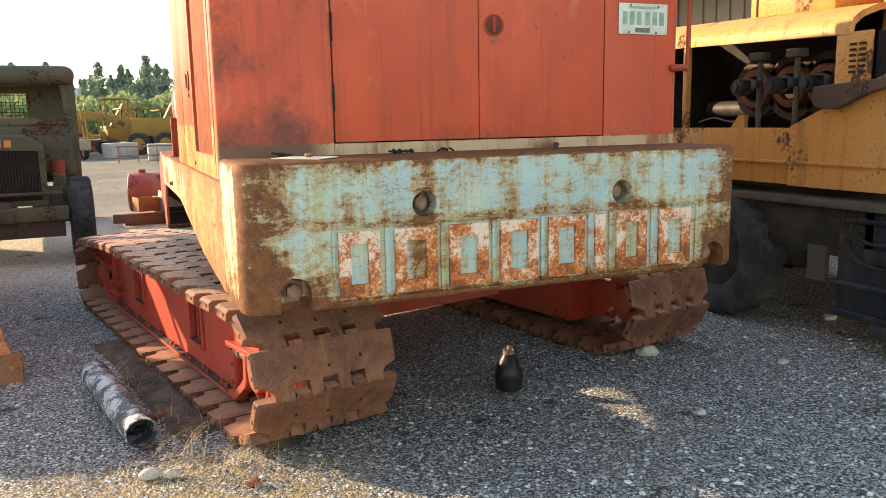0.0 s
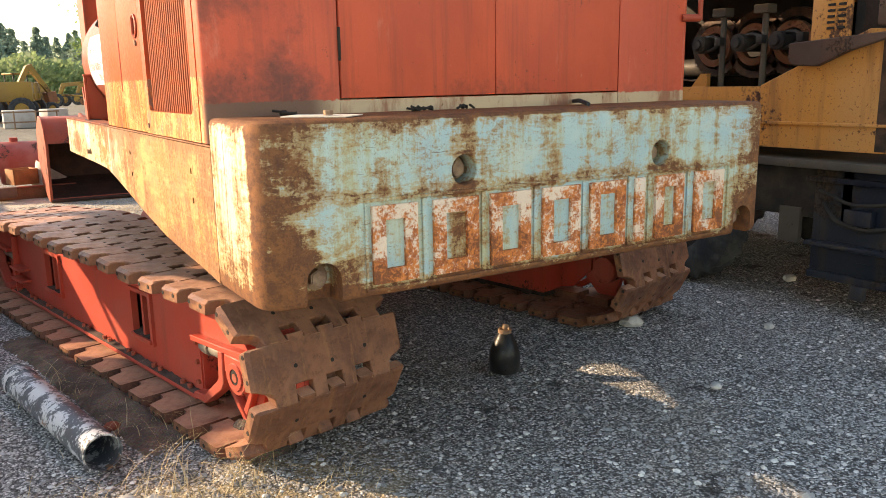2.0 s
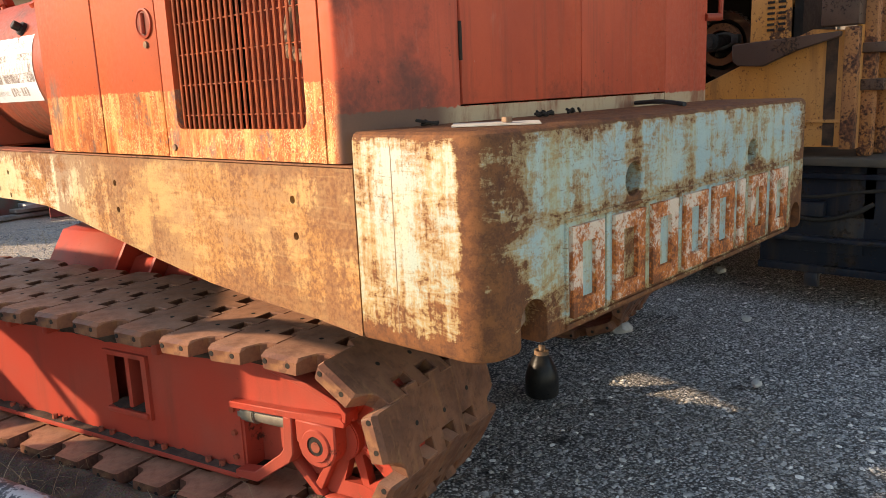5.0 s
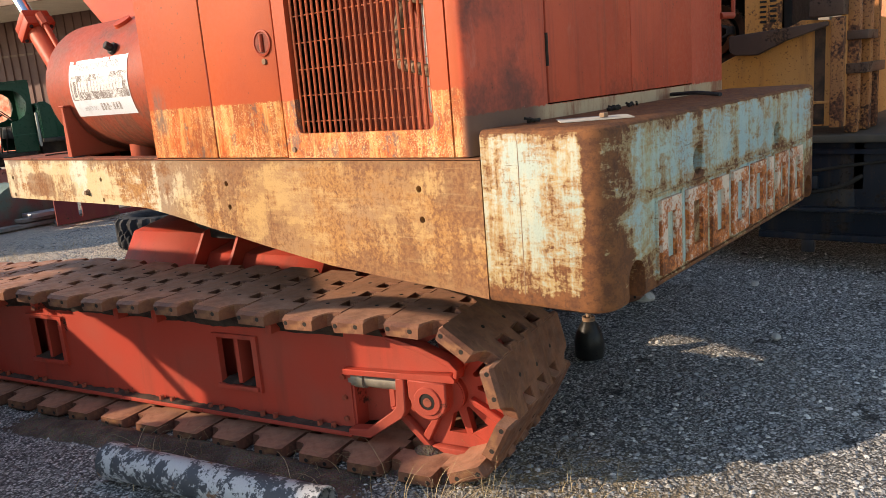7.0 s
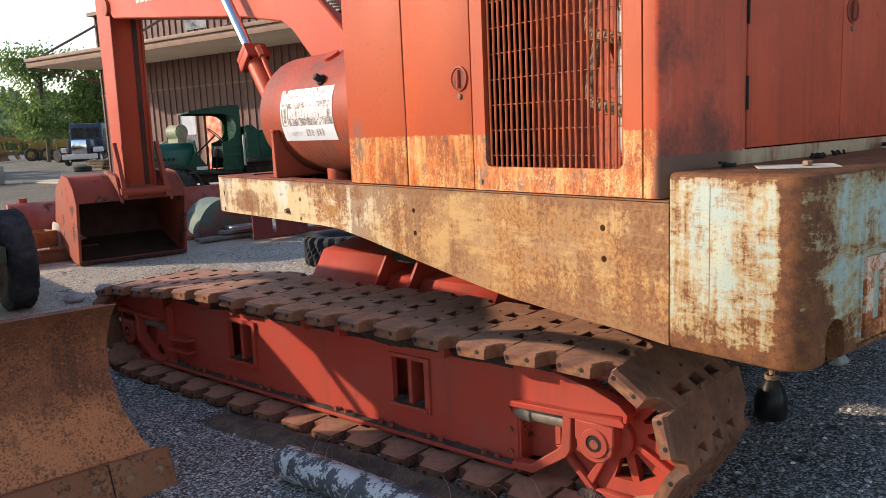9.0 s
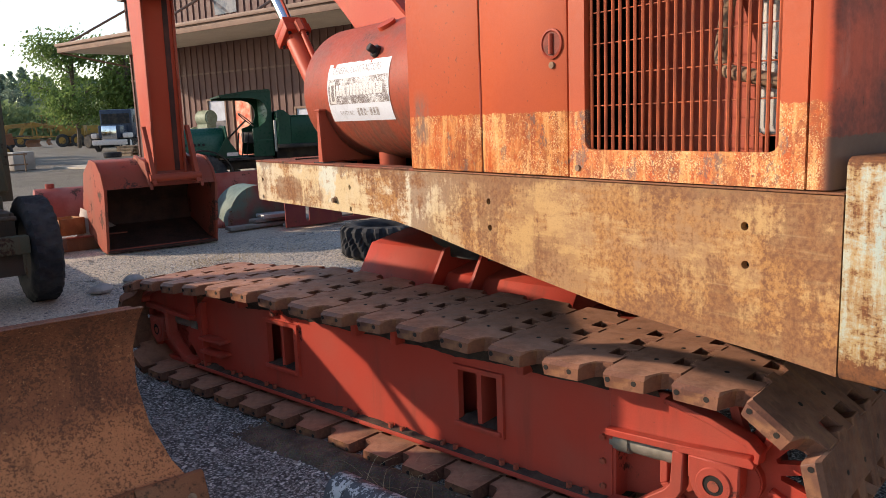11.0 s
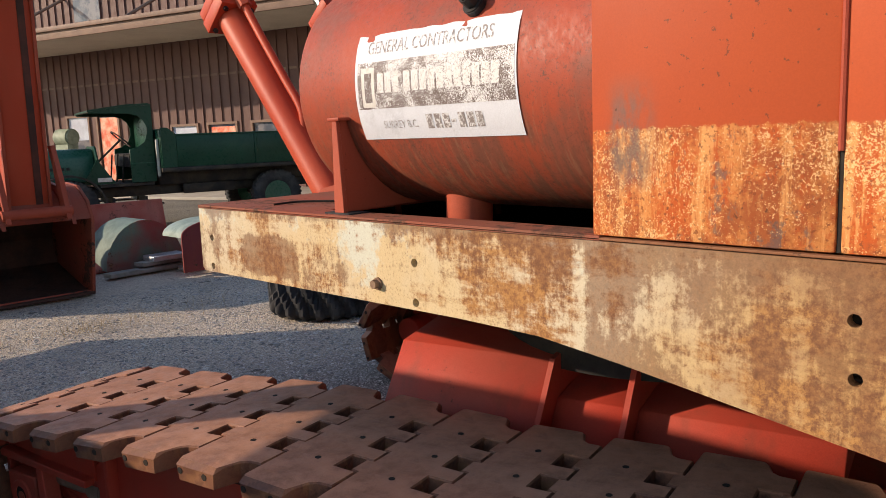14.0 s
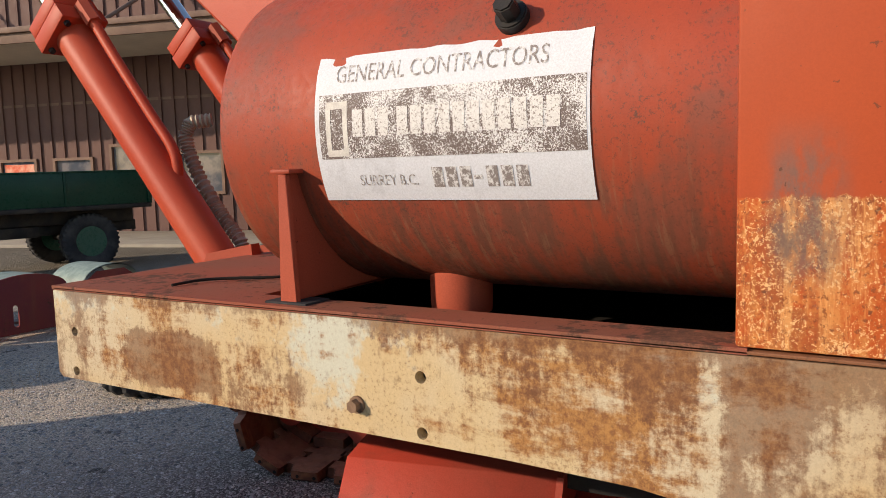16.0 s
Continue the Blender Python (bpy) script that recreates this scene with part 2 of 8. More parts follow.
def beam_paint():
    """Cream paint burnt through to orange and brown rust in blotches, with runs and shreds of a pale blue coat."""
    n = Nodes("blotched_cream_paint")
    x, y, z = n.axis(0), n.axis(1), n.axis(2)
    fine = n.noise(55, 7, 0.78)
    blot = n.noise(2.6, 8, 0.72, n.at((1, 0.75, 1.3)), 0.3)
    runs = n.noise(8, 5, 0.65, n.at((1.6, 1.6, 0.14)))
    drag = n.noise(9, 5, 0.7, n.at((1, 0.25, 2.6)), 0.4)
    cream = n.mix(n.ramp(n.noise(2.0, 4, 0.6, n.at(shift=(0, 5, 2))), 0.4, 0.65), (0.60, 0.46, 0.26), (0.60, 0.52, 0.37))
    blue_at = n.math("ADD", n.math("MULTIPLY", n.noise(3.3, 5, 0.7, n.at((1, 0.8, 0.8), (0, 2, 1))), 0.8), n.ramp(z, 1.12, 1.29, 0, 0.12))
    blue_at = n.math("ADD", n.math("ADD", blue_at, n.math("MULTIPLY", fine, 0.15)), n.ramp(y, 1.8, 2.3, -0.1, 0))
    cream = n.mix(n.ramp(blue_at, 0.60, 0.66, 0, 0.8), cream, (0.58, 0.62, 0.54))
    tan = n.math("ADD", n.math("MULTIPLY", n.noise(4.5, 7, 0.72, n.at((1, 0.7, 1.0), (2, 7, 3)), 0.2), 0.8), n.math("MULTIPLY", drag, 0.25))
    tan = n.mix(n.ramp(tan, 0.47, 0.57), (0.46, 0.26, 0.093), (0.30, 0.138, 0.05))
    cream = n.mix(n.ramp(y, 2.15, 1.5, 0, 0.85), cream, tan)
    orange = n.mix(n.ramp(fine, 0.4, 0.62), (0.44, 0.22, 0.075), (0.24, 0.105, 0.045))
    brown = n.mix(n.ramp(fine, 0.35, 0.65), (0.24, 0.105, 0.05), (0.14, 0.062, 0.034))
    e1 = n.math("ADD", n.math("MULTIPLY", blot, 0.60), n.math("ADD", n.math("MULTIPLY", runs, 0.22), n.math("MULTIPLY", fine, 0.14)))
    e1 = n.math("ADD", e1, n.math("MULTIPLY", n.math("SUBTRACT", drag, 0.5), 0.16))
    e1 = n.math("ADD", e1, n.ramp(y, 2.1, 1.2, 0, 0.025))
    color = n.mix(n.ramp(n.math("SUBTRACT", e1, n.ramp(y, 2.1, 2.4, 0, 0.018)), 0.455, 0.535), cream, orange)
    e2 = n.math("ADD", n.math("MULTIPLY", n.noise(1.9, 6, 0.66, n.at(shift=(4, 1, 8))), 0.66), n.math("MULTIPLY", runs, 0.24))
    e2 = n.math("ADD", e2, n.math("MULTIPLY", fine, 0.20))
    corner = n.math("MULTIPLY", n.ramp(y, 1.78, 2.04), n.ramp(y, 2.14, 2.09, 0, 0.12))
    patch = n.math("MULTIPLY", n.math("MULTIPLY", n.ramp(y, 3.18, 3.28), n.ramp(y, 3.56, 3.46)), n.math("MULTIPLY", n.ramp(z, 1.255, 1.21), n.ramp(z, 1.09, 1.12, 0, 0.14)))
    more = n.math("MAXIMUM", n.math("MAXIMUM", corner, patch), n.math("MAXIMUM", n.ramp(z, 1.27, 1.32, 0, 0.07), n.ramp(z, 0.95, 0.84, 0, 0.05)))
    e2 = n.math("ADD", e2, n.math("ADD", more, n.ramp(y, 1.3, 0.5, 0, 0.04)))
    color = n.mix(n.ramp(n.math("SUBTRACT", e2, n.ramp(y, 2.12, 2.3, 0, 0.035)), 0.545, 0.605, 0, 0.7), color, brown)
    color = n.mix(n.ramp(n.noise(30, 5, 0.7, n.at((1, 0.3, 1), (0, 0, 4))), 0.68, 0.74, 0, 0.35), color, (0.16, 0.10, 0.07))
    for k, (turn, tone) in enumerate(((0.6, (0.66, 0.50, 0.26)), (-0.5, (0.64, 0.47, 0.22)), (1.1, (0.17, 0.08, 0.045)))):
        tilted = n.tree.nodes.new("ShaderNodeMapping")
        n.put(tilted.inputs["Vector"], n.obj)
        tilted.inputs["Rotation"].default_value = (turn, 0, 0)
        tilted.inputs["Scale"].default_value, tilted.inputs["Location"].default_value = (1, 0.16, 2.6), (k * 3.1, k, 2)
        nick = n.math("ADD", n.noise(13, 3, 0.6, tilted.outputs[0]), n.math("MULTIPLY", n.noise(2.4, 3, 0.5, n.at(shift=(k, 4, 1))), 0.35))
        color = n.mix(n.math("MULTIPLY", n.ramp(nick, 0.80, 0.92, 0, 0.16), n.ramp(y, 1.9, 1.6)), color, tone)
    color = n.mix(n.ramp(n.math("ADD", n.noise(130, 4, 0.8), n.math("MULTIPLY", n.noise(6, 4), 0.25)), 0.68, 0.76, 0, 0.6), color, (0.22, 0.11, 0.055))
    return n.done(color, n.ramp(e1, 0.45, 0.6, 0.5, 0.8), 0, n.math("ADD", n.math("MULTIPLY", e1, -1.0), n.math("MULTIPLY", fine, 0.4)), 0.35, 0.004)


def house_paint():
    """Red house sheet; a lower band of burnt orange and cream on the long side, a cream skirt at the back, soot near the corners."""
    n = Nodes("faded_red_sheet")
    fine = n.noise(48, 6, 0.72)
    runs = n.noise(6, 4, 0.6, n.at((2.5, 2.5, 0.12)))
    x, y, z = n.axis(0), n.axis(1), n.axis(2)
    red = n.mix(n.ramp(n.noise(1.6, 4, 0.55), 0.35, 0.65), (0.46, 0.082, 0.026), (0.40, 0.072, 0.027))
    back = n.ramp(y, 0.24, 0.205)
    # Back sheets: pinkish fade, also painted lighter to make up for their shade
    dull = n.mix(n.ramp(n.noise(2.2, 4, 0.6, n.at((1, 1, 0.6))), 0.35, 0.65), (0.64, 0.108, 0.054), (0.53, 0.088, 0.048))
    red = n.mix(back, red, dull)
    soot_at = n.math("MAXIMUM", n.ramp(x, 0.56, 0.30, 0, 0.16), n.ramp(x, 1.9, 2.0, 0, 0.07))
    soot_at = n.math("ADD", soot_at, n.ramp(z, 1.62, 1.46, 0, 0.12))
    soot = n.math("ADD", n.math("ADD", n.math("MULTIPLY", n.noise(3.2, 5, 0.65), 0.62), n.math("MULTIPLY", fine, 0.2)), soot_at)
    red = n.mix(n.math("MULTIPLY", n.ramp(soot, 0.52, 0.72, 0, 0.85), back), red, (0.11, 0.05, 0.04))
    drip = n.noise(11, 6, 0.7, n.at((1.6, 1.6, 0.07), (1, 0, 0)))
    red = n.mix(n.math("MULTIPLY", n.ramp(drip, 0.5, 0.68, 0, 0.5), back), red, (0.34, 0.075, 0.045))
    red = n.mix(n.math("MULTIPLY", n.ramp(n.noise(9, 5, 0.7, n.at((1, 1, 0.25), (6, 2, 5))), 0.60, 0.74, 0, 0.3), back), red, (0.66, 0.30, 0.22))
    red = n.mix(n.math("MULTIPLY", n.ramp(n.noise(46, 4, 0.7, n.at((1, 1, 0.5), (8, 1, 1))), 0.70, 0.74, 0, 0.6), back), red, (0.62, 0.42, 0.36))
    red = n.mix(n.ramp(n.noise(30, 4, 0.6, n.at(shift=(2, 2, 2))), 0.70, 0.73, 0, 0.8), red, (0.12, 0.05, 0.03))
    burnt = n.mix(n.ramp(n.math("ADD", n.math("MULTIPLY", runs, 0.5), n.math("MULTIPLY", fine, 0.5)), 0.44, 0.56), (0.62, 0.24, 0.075), (0.50, 0.10, 0.024))
    burnt = n.mix(n.ramp(n.noise(5, 6, 0.75), 0.46, 0.58, 0, 0.85), burnt, (0.33, 0.085, 0.030))
    burnt = n.mix(n.ramp(n.noise(8, 6, 0.75, n.at((1, 1, 0.7), (3, 8, 1))), 0.56, 0.62, 0, 0.75), burnt, (0.17, 0.12, 0.10))
    drips = n.noise(14, 5, 0.7, n.at((1.6, 1.6, 0.16), (4, 4, 0)))
    burnt = n.mix(n.ramp(n.math("ADD", drips, n.math("MULTIPLY", fine, 0.3)), 0.66, 0.76, 0, 0.8), burnt, (0.74, 0.36, 0.13))
    grey = n.math("ADD", n.math("MULTIPLY", n.noise(6, 6, 0.75, n.at((1, 1, 0.7), (9, 2, 4))), 0.75), n.math("MULTIPLY", fine, 0.25))
    burnt = n.mix(n.ramp(grey, 0.555, 0.60, 0, 0.8), burnt, (0.15, 0.10, 0.085))
    crust = n.math("ADD", n.noise(230, 3, 0.7), n.math("MULTIPLY", n.noise(7, 5, 0.7, n.at(shift=(2, 6, 1))), 0.6))
    burnt = n.mix(n.ramp(crust, 0.87, 0.92, 0, 0.9), burnt, (0.84, 0.52, 0.25))
    burnt = n.mix(n.ramp(n.noise(110, 4, 0.75, n.at(shift=(3, 1, 2))), 0.56, 0.64, 0, 0.8), burnt, (0.22, 0.062, 0.026))
    jag = n.math("ADD", z, n.math("MULTIPLY", n.math("SUBTRACT", fine, 0.5), 0.03))
    side = n.math("MULTIPLY", n.ramp(jag, 1.551, 1.545), n.math("SUBTRACT", 1.0, back))
    color = n.mix(side, red, burnt)
    skirt = n.math("MULTIPLY", n.ramp(jag, 1.461, 1.455), back)
    cream = n.mix(n.ramp(n.noise(7, 6, 0.7, n.at((1, 1, 0.3))), 0.44, 0.62), (0.50, 0.36, 0.23), (0.30, 0.13, 0.075))
    cream = n.mix(n.ramp(x, 0.52, 0.38), cream, (0.16, 0.085, 0.06))
    color = n.mix(skirt, color, cream)
    smear = n.math("MULTIPLY", n.math("MULTIPLY", n.ramp(y, 1.93, 1.99), n.ramp(y, 2.07, 2.03)), n.math("MULTIPLY", n.ramp(z, 1.40, 1.47), n.ramp(z, 1.68, 1.56)))
    smear = n.math("MULTIPLY", smear, n.ramp(n.noise(16, 5, 0.7, n.at((1, 1, 0.5), (5, 5, 1))), 0.36, 0.56, 0.1, 0.9))
    color = n.mix(smear, color, (0.17, 0.115, 0.095))
    pits = n.math("ADD", n.noise(42, 4, 0.65, n.at(shift=(9, 4, 2))), n.math("MULTIPLY", n.noise(2.5, 4), 0.3))
    color = n.mix(n.ramp(pits, 0.83, 0.85, 0, 0.7), color, (0.10, 0.045, 0.03))
    return n.done(color, n.ramp(fine, 0.3, 0.7, 0.42, 0.6), 0, n.math("ADD", n.math("MULTIPLY", fine, 0.5), n.noise(5, 3)), 0.12, 0.006, grain=0.05)


def gravel():
    """Crushed stone with dust between and dusty tracks; gap shade and mid-yard sunlight are painted in."""
    n = Nodes("gravel")
    bent = n.tree.nodes.new("ShaderNodeVectorMath")
    bent.operation = "ADD"
    shake = n.tree.nodes.new("ShaderNodeTexNoise")
    shake.inputs["Scale"].default_value, shake.inputs["Detail"].default_value = 60, 3
    n.put(shake.inputs["Vector"], n.obj)
    small = n.tree.nodes.new("ShaderNodeVectorMath")
    small.operation = "SCALE"
    small.inputs["Scale"].default_value = 0.018
    n.put(small.inputs[0], shake.outputs["Color"])
    n.put(bent.inputs[0], n.obj), n.put(bent.inputs[1], small.outputs[0])
    bent = bent.outputs[0]
    cells = n.voronoi(74, out="Color", vec=bent)
    chips = n.voronoi(165, out="Color", vec=bent)
    sep = n.tree.nodes.new("ShaderNodeSeparateXYZ")
    n.put(sep.inputs[0], cells)
    dist = n.voronoi(74, vec=bent)
    tiny = n.noise(140, 4, 0.7)
    sand = n.ramp(n.noise(11, 5, 0.7), 0.44, 0.56)
    color = n.mix(n.ramp(sep.outputs[0], 0.15, 0.95), (0.085, 0.084, 0.085), (0.80, 0.78, 0.75))
    color = n.mix(n.ramp(sep.outputs[1], 0.84, 0.88), color, (0.72, 0.71, 0.68))
    grit = n.tree.nodes.new("ShaderNodeSeparateXYZ")
    n.put(grit.inputs[0], chips)
    color = n.mix(sand, color, n.mix(n.ramp(grit.outputs[0], 0.1, 0.95), (0.070, 0.068, 0.067), (0.72, 0.70, 0.66)))
    dust = n.math("ADD", n.math("MULTIPLY", n.noise(0.8, 5, 0.6), 0.7), n.math("MULTIPLY", n.noise(18, 4, 0.7), 0.3))
    color = n.mix(n.ramp(dust, 0.46, 0.66, 0.02, 0.5), color, (0.46, 0.405, 0.335))
    # Gaps between stones painted near-black as crevice shade
    color = n.mix(n.ramp(dist, 0.32, 0.66, 0, 0.8), color, (0.055, 0.052, 0.05))
    color = n.mix(n.ramp(n.noise(1.9, 4, 0.6, n.at(shift=(2, 9, 0))), 0.66, 0.74, 0, 0.6), color, (0.04, 0.036, 0.032))
    # Mid yard painted paler, standing in for sunlight on the ground
    pale = n.math("MULTIPLY", n.ramp(n.axis(1), 4.5, 6.5), n.ramp(n.axis(1), 14, 9))
    pale = n.math("MULTIPLY", pale, n.ramp(n.noise(1.3, 5, 0.6), 0.3, 0.7, 0.65, 0.92))
    color = n.mix(pale, color, n.mix(n.math("MULTIPLY", sep.outputs[2], n.ramp(tiny, 0.35, 0.6, 0.4, 1.2)), (0.40, 0.335, 0.265), (0.95, 0.83, 0.68)))
    far = n.ramp(n.axis(1), 9, 16, 0, 0.8)
    color = n.mix(far, color, n.mix(n.ramp(n.noise(0.35, 6, 0.7), 0.35, 0.65), (0.165, 0.142, 0.104), (0.235, 0.205, 0.155)))
    litter = n.math("MULTIPLY", n.math("MULTIPLY", n.ramp(n.axis(0), -1.6, -0.7), n.ramp(n.axis(0), 1.0, 0.1)), n.math("MULTIPLY", n.ramp(n.axis(1), 0.75, 0.15), n.ramp(n.axis(1), -1.6, -0.5)))
    litter = n.math("MULTIPLY", litter, n.ramp(n.noise(6, 6, 0.75), 0.42, 0.58, 0, 0.85))
    color = n.mix(litter, color, n.mix(n.ramp(tiny, 0.4, 0.6), (0.44, 0.34, 0.19), (0.24, 0.17, 0.09)))
    oil = n.math("ADD", n.noise(2.6, 5, 0.6, n.at(shift=(1.2, 4.4, 0))), n.math("MULTIPLY", tiny, 0.06))
    color = n.mix(n.ramp(oil, 0.66, 0.71, 0, 0.75), color, (0.035, 0.032, 0.03))
    relief = n.math("SUBTRACT", n.math("MULTIPLY", tiny, 0.4), dist)
    return n.done(color, 0.88, 0, relief, 1.0, 0.013)


SHOE, CW_PAINT, BEAM_PAINT, HOUSE_PAINT, GRAVEL = shoe_steel(), counterweight_paint(), beam_paint(), house_paint(), gravel()


# ---- building tools ----
def thing(name, label, category, at=None, group="", kind=""):
    """A top-level Empty that carries parts."""
    return_ob = tagged(new(name), label, category, group, kind)
    return_ob.matrix_world = at or Matrix()
    return_ob.empty_display_size = 0.2
    return return_ob


def mesh_of(name, bm, mats, sharp=38):
    bmesh.ops.recalc_face_normals(bm, faces=bm.faces)
    me = bpy.data.meshes.new(name)
    bm.to_mesh(me)
    bm.free()
    for m in mats if isinstance(mats, (list, tuple)) else [mats]:
        me.materials.append(m)
    if sharp:
        me.polygons.foreach_set("use_smooth", [True] * len(me.polygons))
        me.set_sharp_from_angle(angle=radians(sharp))
    return me


def part(name, bm, mats, parent, label="", sharp=38, at=None):
    """Links a bmesh as one mesh object under a thing or under a part."""
    ob = new(name, bm if isinstance(bm, bpy.types.Mesh) else mesh_of(name, bm, mats, sharp))
    ob.parent = parent
    if at is not None:
        ob.matrix_local = at
    return tagged(ob, label)


def single(name, bm, mats, label, category, at=None, group="", kind="", sharp=38):
    """A thing of one mesh."""
    ob = tagged(new(name, mesh_of(name, bm, mats, sharp)), label, category, group, kind)
    ob.matrix_world = at or Matrix()
    return ob


def box(x0, x1, y0, y1, z0, z1, bevel=0.0, bm=None, seg=2, mi=0):
    bm = bm or bmesh.new()
    made = bmesh.ops.create_cube(bm, size=1.0, matrix=Matrix.LocRotScale(((x0 + x1) / 2, (y0 + y1) / 2, (z0 + z1) / 2), None, (x1 - x0, y1 - y0, z1 - z0)))
    faces = {f for v in made["verts"] for f in v.link_faces}
    for f in faces:
        f.material_index = mi
    if bevel:
        edges = {e for v in made["verts"] for e in v.link_edges}
        bmesh.ops.bevel(bm, geom=list(edges), offset=bevel, segments=seg, affect="EDGES", profile=0.5)
    return bm


def prism(points, a0, a1, axis="x", bm=None, bevel=0.0, mi=0, m=None):
    """A polygon drawn in the two other axes, pushed from a0 to a1 along the axis."""
    bm = bm or bmesh.new()
    put = {"x": lambda p, a: (a, p[0], p[1]), "y": lambda p, a: (p[0], a, p[1]), "z": lambda p, a: (p[0], p[1], a)}[axis]
    low, high = ([bm.verts.new(put(p, a)) for p in points] for a in (a0, a1))
    if m is not None:
        bmesh.ops.transform(bm, matrix=m, verts=low + high)
    k = len(points)
    faces = [bm.faces.new(low), bm.faces.new(high)] + [bm.faces.new((low[i], low[(i + 1) % k], high[(i + 1) % k], high[i])) for i in range(k)]
    for f in faces:
        f.material_index = mi
    bmesh.ops.recalc_face_normals(bm, faces=faces)
    if bevel:
        bmesh.ops.bevel(bm, geom=list({e for f in faces for e in f.edges}), offset=bevel, segments=1, affect="EDGES")
    return bm


def rod(p, q, r, r2=None, seg=16, bm=None, bevel=0.0, mi=0):
    """A round bar from p to q."""
    bm = bm or bmesh.new()
    p, q = Vector(p), Vector(q)
    m = Matrix.Translation((p + q) / 2) @ (q - p).to_track_quat("Z", "Y").to_matrix().to_4x4()
    made = bmesh.ops.create_cone(bm, cap_ends=True, segments=seg, radius1=r, radius2=r if r2 is None else r2, depth=(q - p).length, matrix=m)
    faces = {f for v in made["verts"] for f in v.link_faces}
    for f in faces:
        f.material_index = mi
    if bevel:
        caps = [e for f in faces if len(f.verts) > 4 for e in f.edges]
        bmesh.ops.bevel(bm, geom=caps, offset=bevel, segments=2, affect="EDGES")
    return bm


def hose(points, r, seg=8, bm=None, mi=0):
    """A round tube along a smooth line through points."""
    bm = bm or bmesh.new()
    pts = [Vector(p) for p in points]
    line = []
    for i in range(len(pts) - 1):
        a, b, c, d = pts[max(i - 1, 0)], pts[i], pts[i + 1], pts[min(i + 2, len(pts) - 1)]
        for k in range(6):
            t = k / 6
            line.append(0.5 * (2 * b + (c - a) * t + (2 * a - 5 * b + 4 * c - d) * t * t + (3 * b - a - 3 * c + d) * t ** 3))
    line.append(pts[-1])
    rings = []
    for i, c in enumerate(line):
        way = Vector((0, 0, 1)).rotation_difference(line[min(i + 1, len(line) - 1)] - line[max(i - 1, 0)])
        rings.append([bm.verts.new(c + way @ Vector((r * math.cos(a), r * math.sin(a), 0))) for a in (2 * math.pi * k / seg for k in range(seg))])
    for a, b in zip(rings, rings[1:]):
        for k in range(seg):
            bm.faces.new((a[k], a[(k + 1) % seg], b[(k + 1) % seg], b[k])).material_index = mi
    bm.faces.new(rings[0]), bm.faces.new(rings[-1])
    return bm


def lathe(profile, seg=32, bm=None, m=None, mi=0):
    """A profile of (radius, height) turned about z."""
    bm = bm or bmesh.new()
    rings = []
    for r, z in profile:
        rings.append([bm.verts.new((r * math.cos(2 * math.pi * k / seg), r * math.sin(2 * math.pi * k / seg), z)) for k in range(seg)])
    for a, b in zip(rings, rings[1:]):
        for k in range(seg):
            bm.faces.new((a[k], a[(k + 1) % seg], b[(k + 1) % seg], b[k])).material_index = mi
    if profile[0] != profile[-1]:
        for r in (rings[0], rings[-1]):
            bm.faces.new(r).material_index = mi
    else:
        bmesh.ops.remove_doubles(bm, verts=rings[0] + rings[-1], dist=1e-6)
    if m is not None:
        bmesh.ops.transform(bm, matrix=m, verts=[v for ring in rings for v in ring if v.is_valid])
    return bm


def disc_points(cx, cy, r, k):
    return [(cx + r * math.cos(2 * math.pi * i / k), cy + r * math.sin(2 * math.pi * i / k)) for i in range(k)]


def holed_plate(outer, holes, a0, a1, axis="x", bm=None, mi=0):
    """A plate with openings right through it: outlines in the two other axes, from a0 to a1 along the axis."""
    bm = bm or bmesh.new()
    put = {"x": lambda p, a: (a, p[0], p[1]), "y": lambda p, a: (p[0], a, p[1]), "z": lambda p, a: (p[0], p[1], a)}[axis]
    loops = []
    for a in (a0, a1):
        edges, rings = [], []
        for pts in [outer, *holes]:
            vs = [bm.verts.new(put(p, a)) for p in pts]
            edges += [bm.edges.new((vs[i], vs[(i + 1) % len(vs)])) for i in range(len(vs))]
            rings.append(vs)
        for g in bmesh.ops.triangle_fill(bm, use_beauty=True, use_dissolve=False, edges=edges)["geom"]:
            if isinstance(g, bmesh.types.BMFace):
                g.material_index = mi
        loops.append(rings)
    for low, high in zip(*loops):
        for i in range(len(low)):
            j = (i + 1) % len(low)
            bm.faces.new((low[i], low[j], high[j], high[i])).material_index = mi
    return bm


def text_mesh(words, height, width=None):
    """Words in the built-in font as a flat mesh with its corner at the origin, letters of that height."""
    data = bpy.data.curves.new("words", "FONT")
    data.body, data.resolution_u = words, 3
    tmp = bpy.data.objects.new("words", data)
    scene.collection.objects.link(tmp)
    bpy.context.view_layer.update()
    me = bpy.data.meshes.new_from_object(tmp.evaluated_get(bpy.context.evaluated_depsgraph_get()))
    bpy.data.objects.remove(tmp)
    xs, ys = [v.co.x for v in me.vertices], [v.co.y for v in me.vertices]
    sy = height / (max(ys) - min(ys))
    sx = sy if width is None else width / (max(xs) - min(xs))
    x0, y0 = min(xs), min(ys)
    for v in me.vertices:
        v.co = ((v.co.x - x0) * sx, (v.co.y - y0) * sy, 0)
    return me

# ---- ground ----
def ground_height(x, y):
    return 0.018 * noise.noise((x * 0.7, y * 0.7, 0.3)) + 0.006 * noise.noise((x * 3.1, y * 3.1, 4.0)) - 0.01


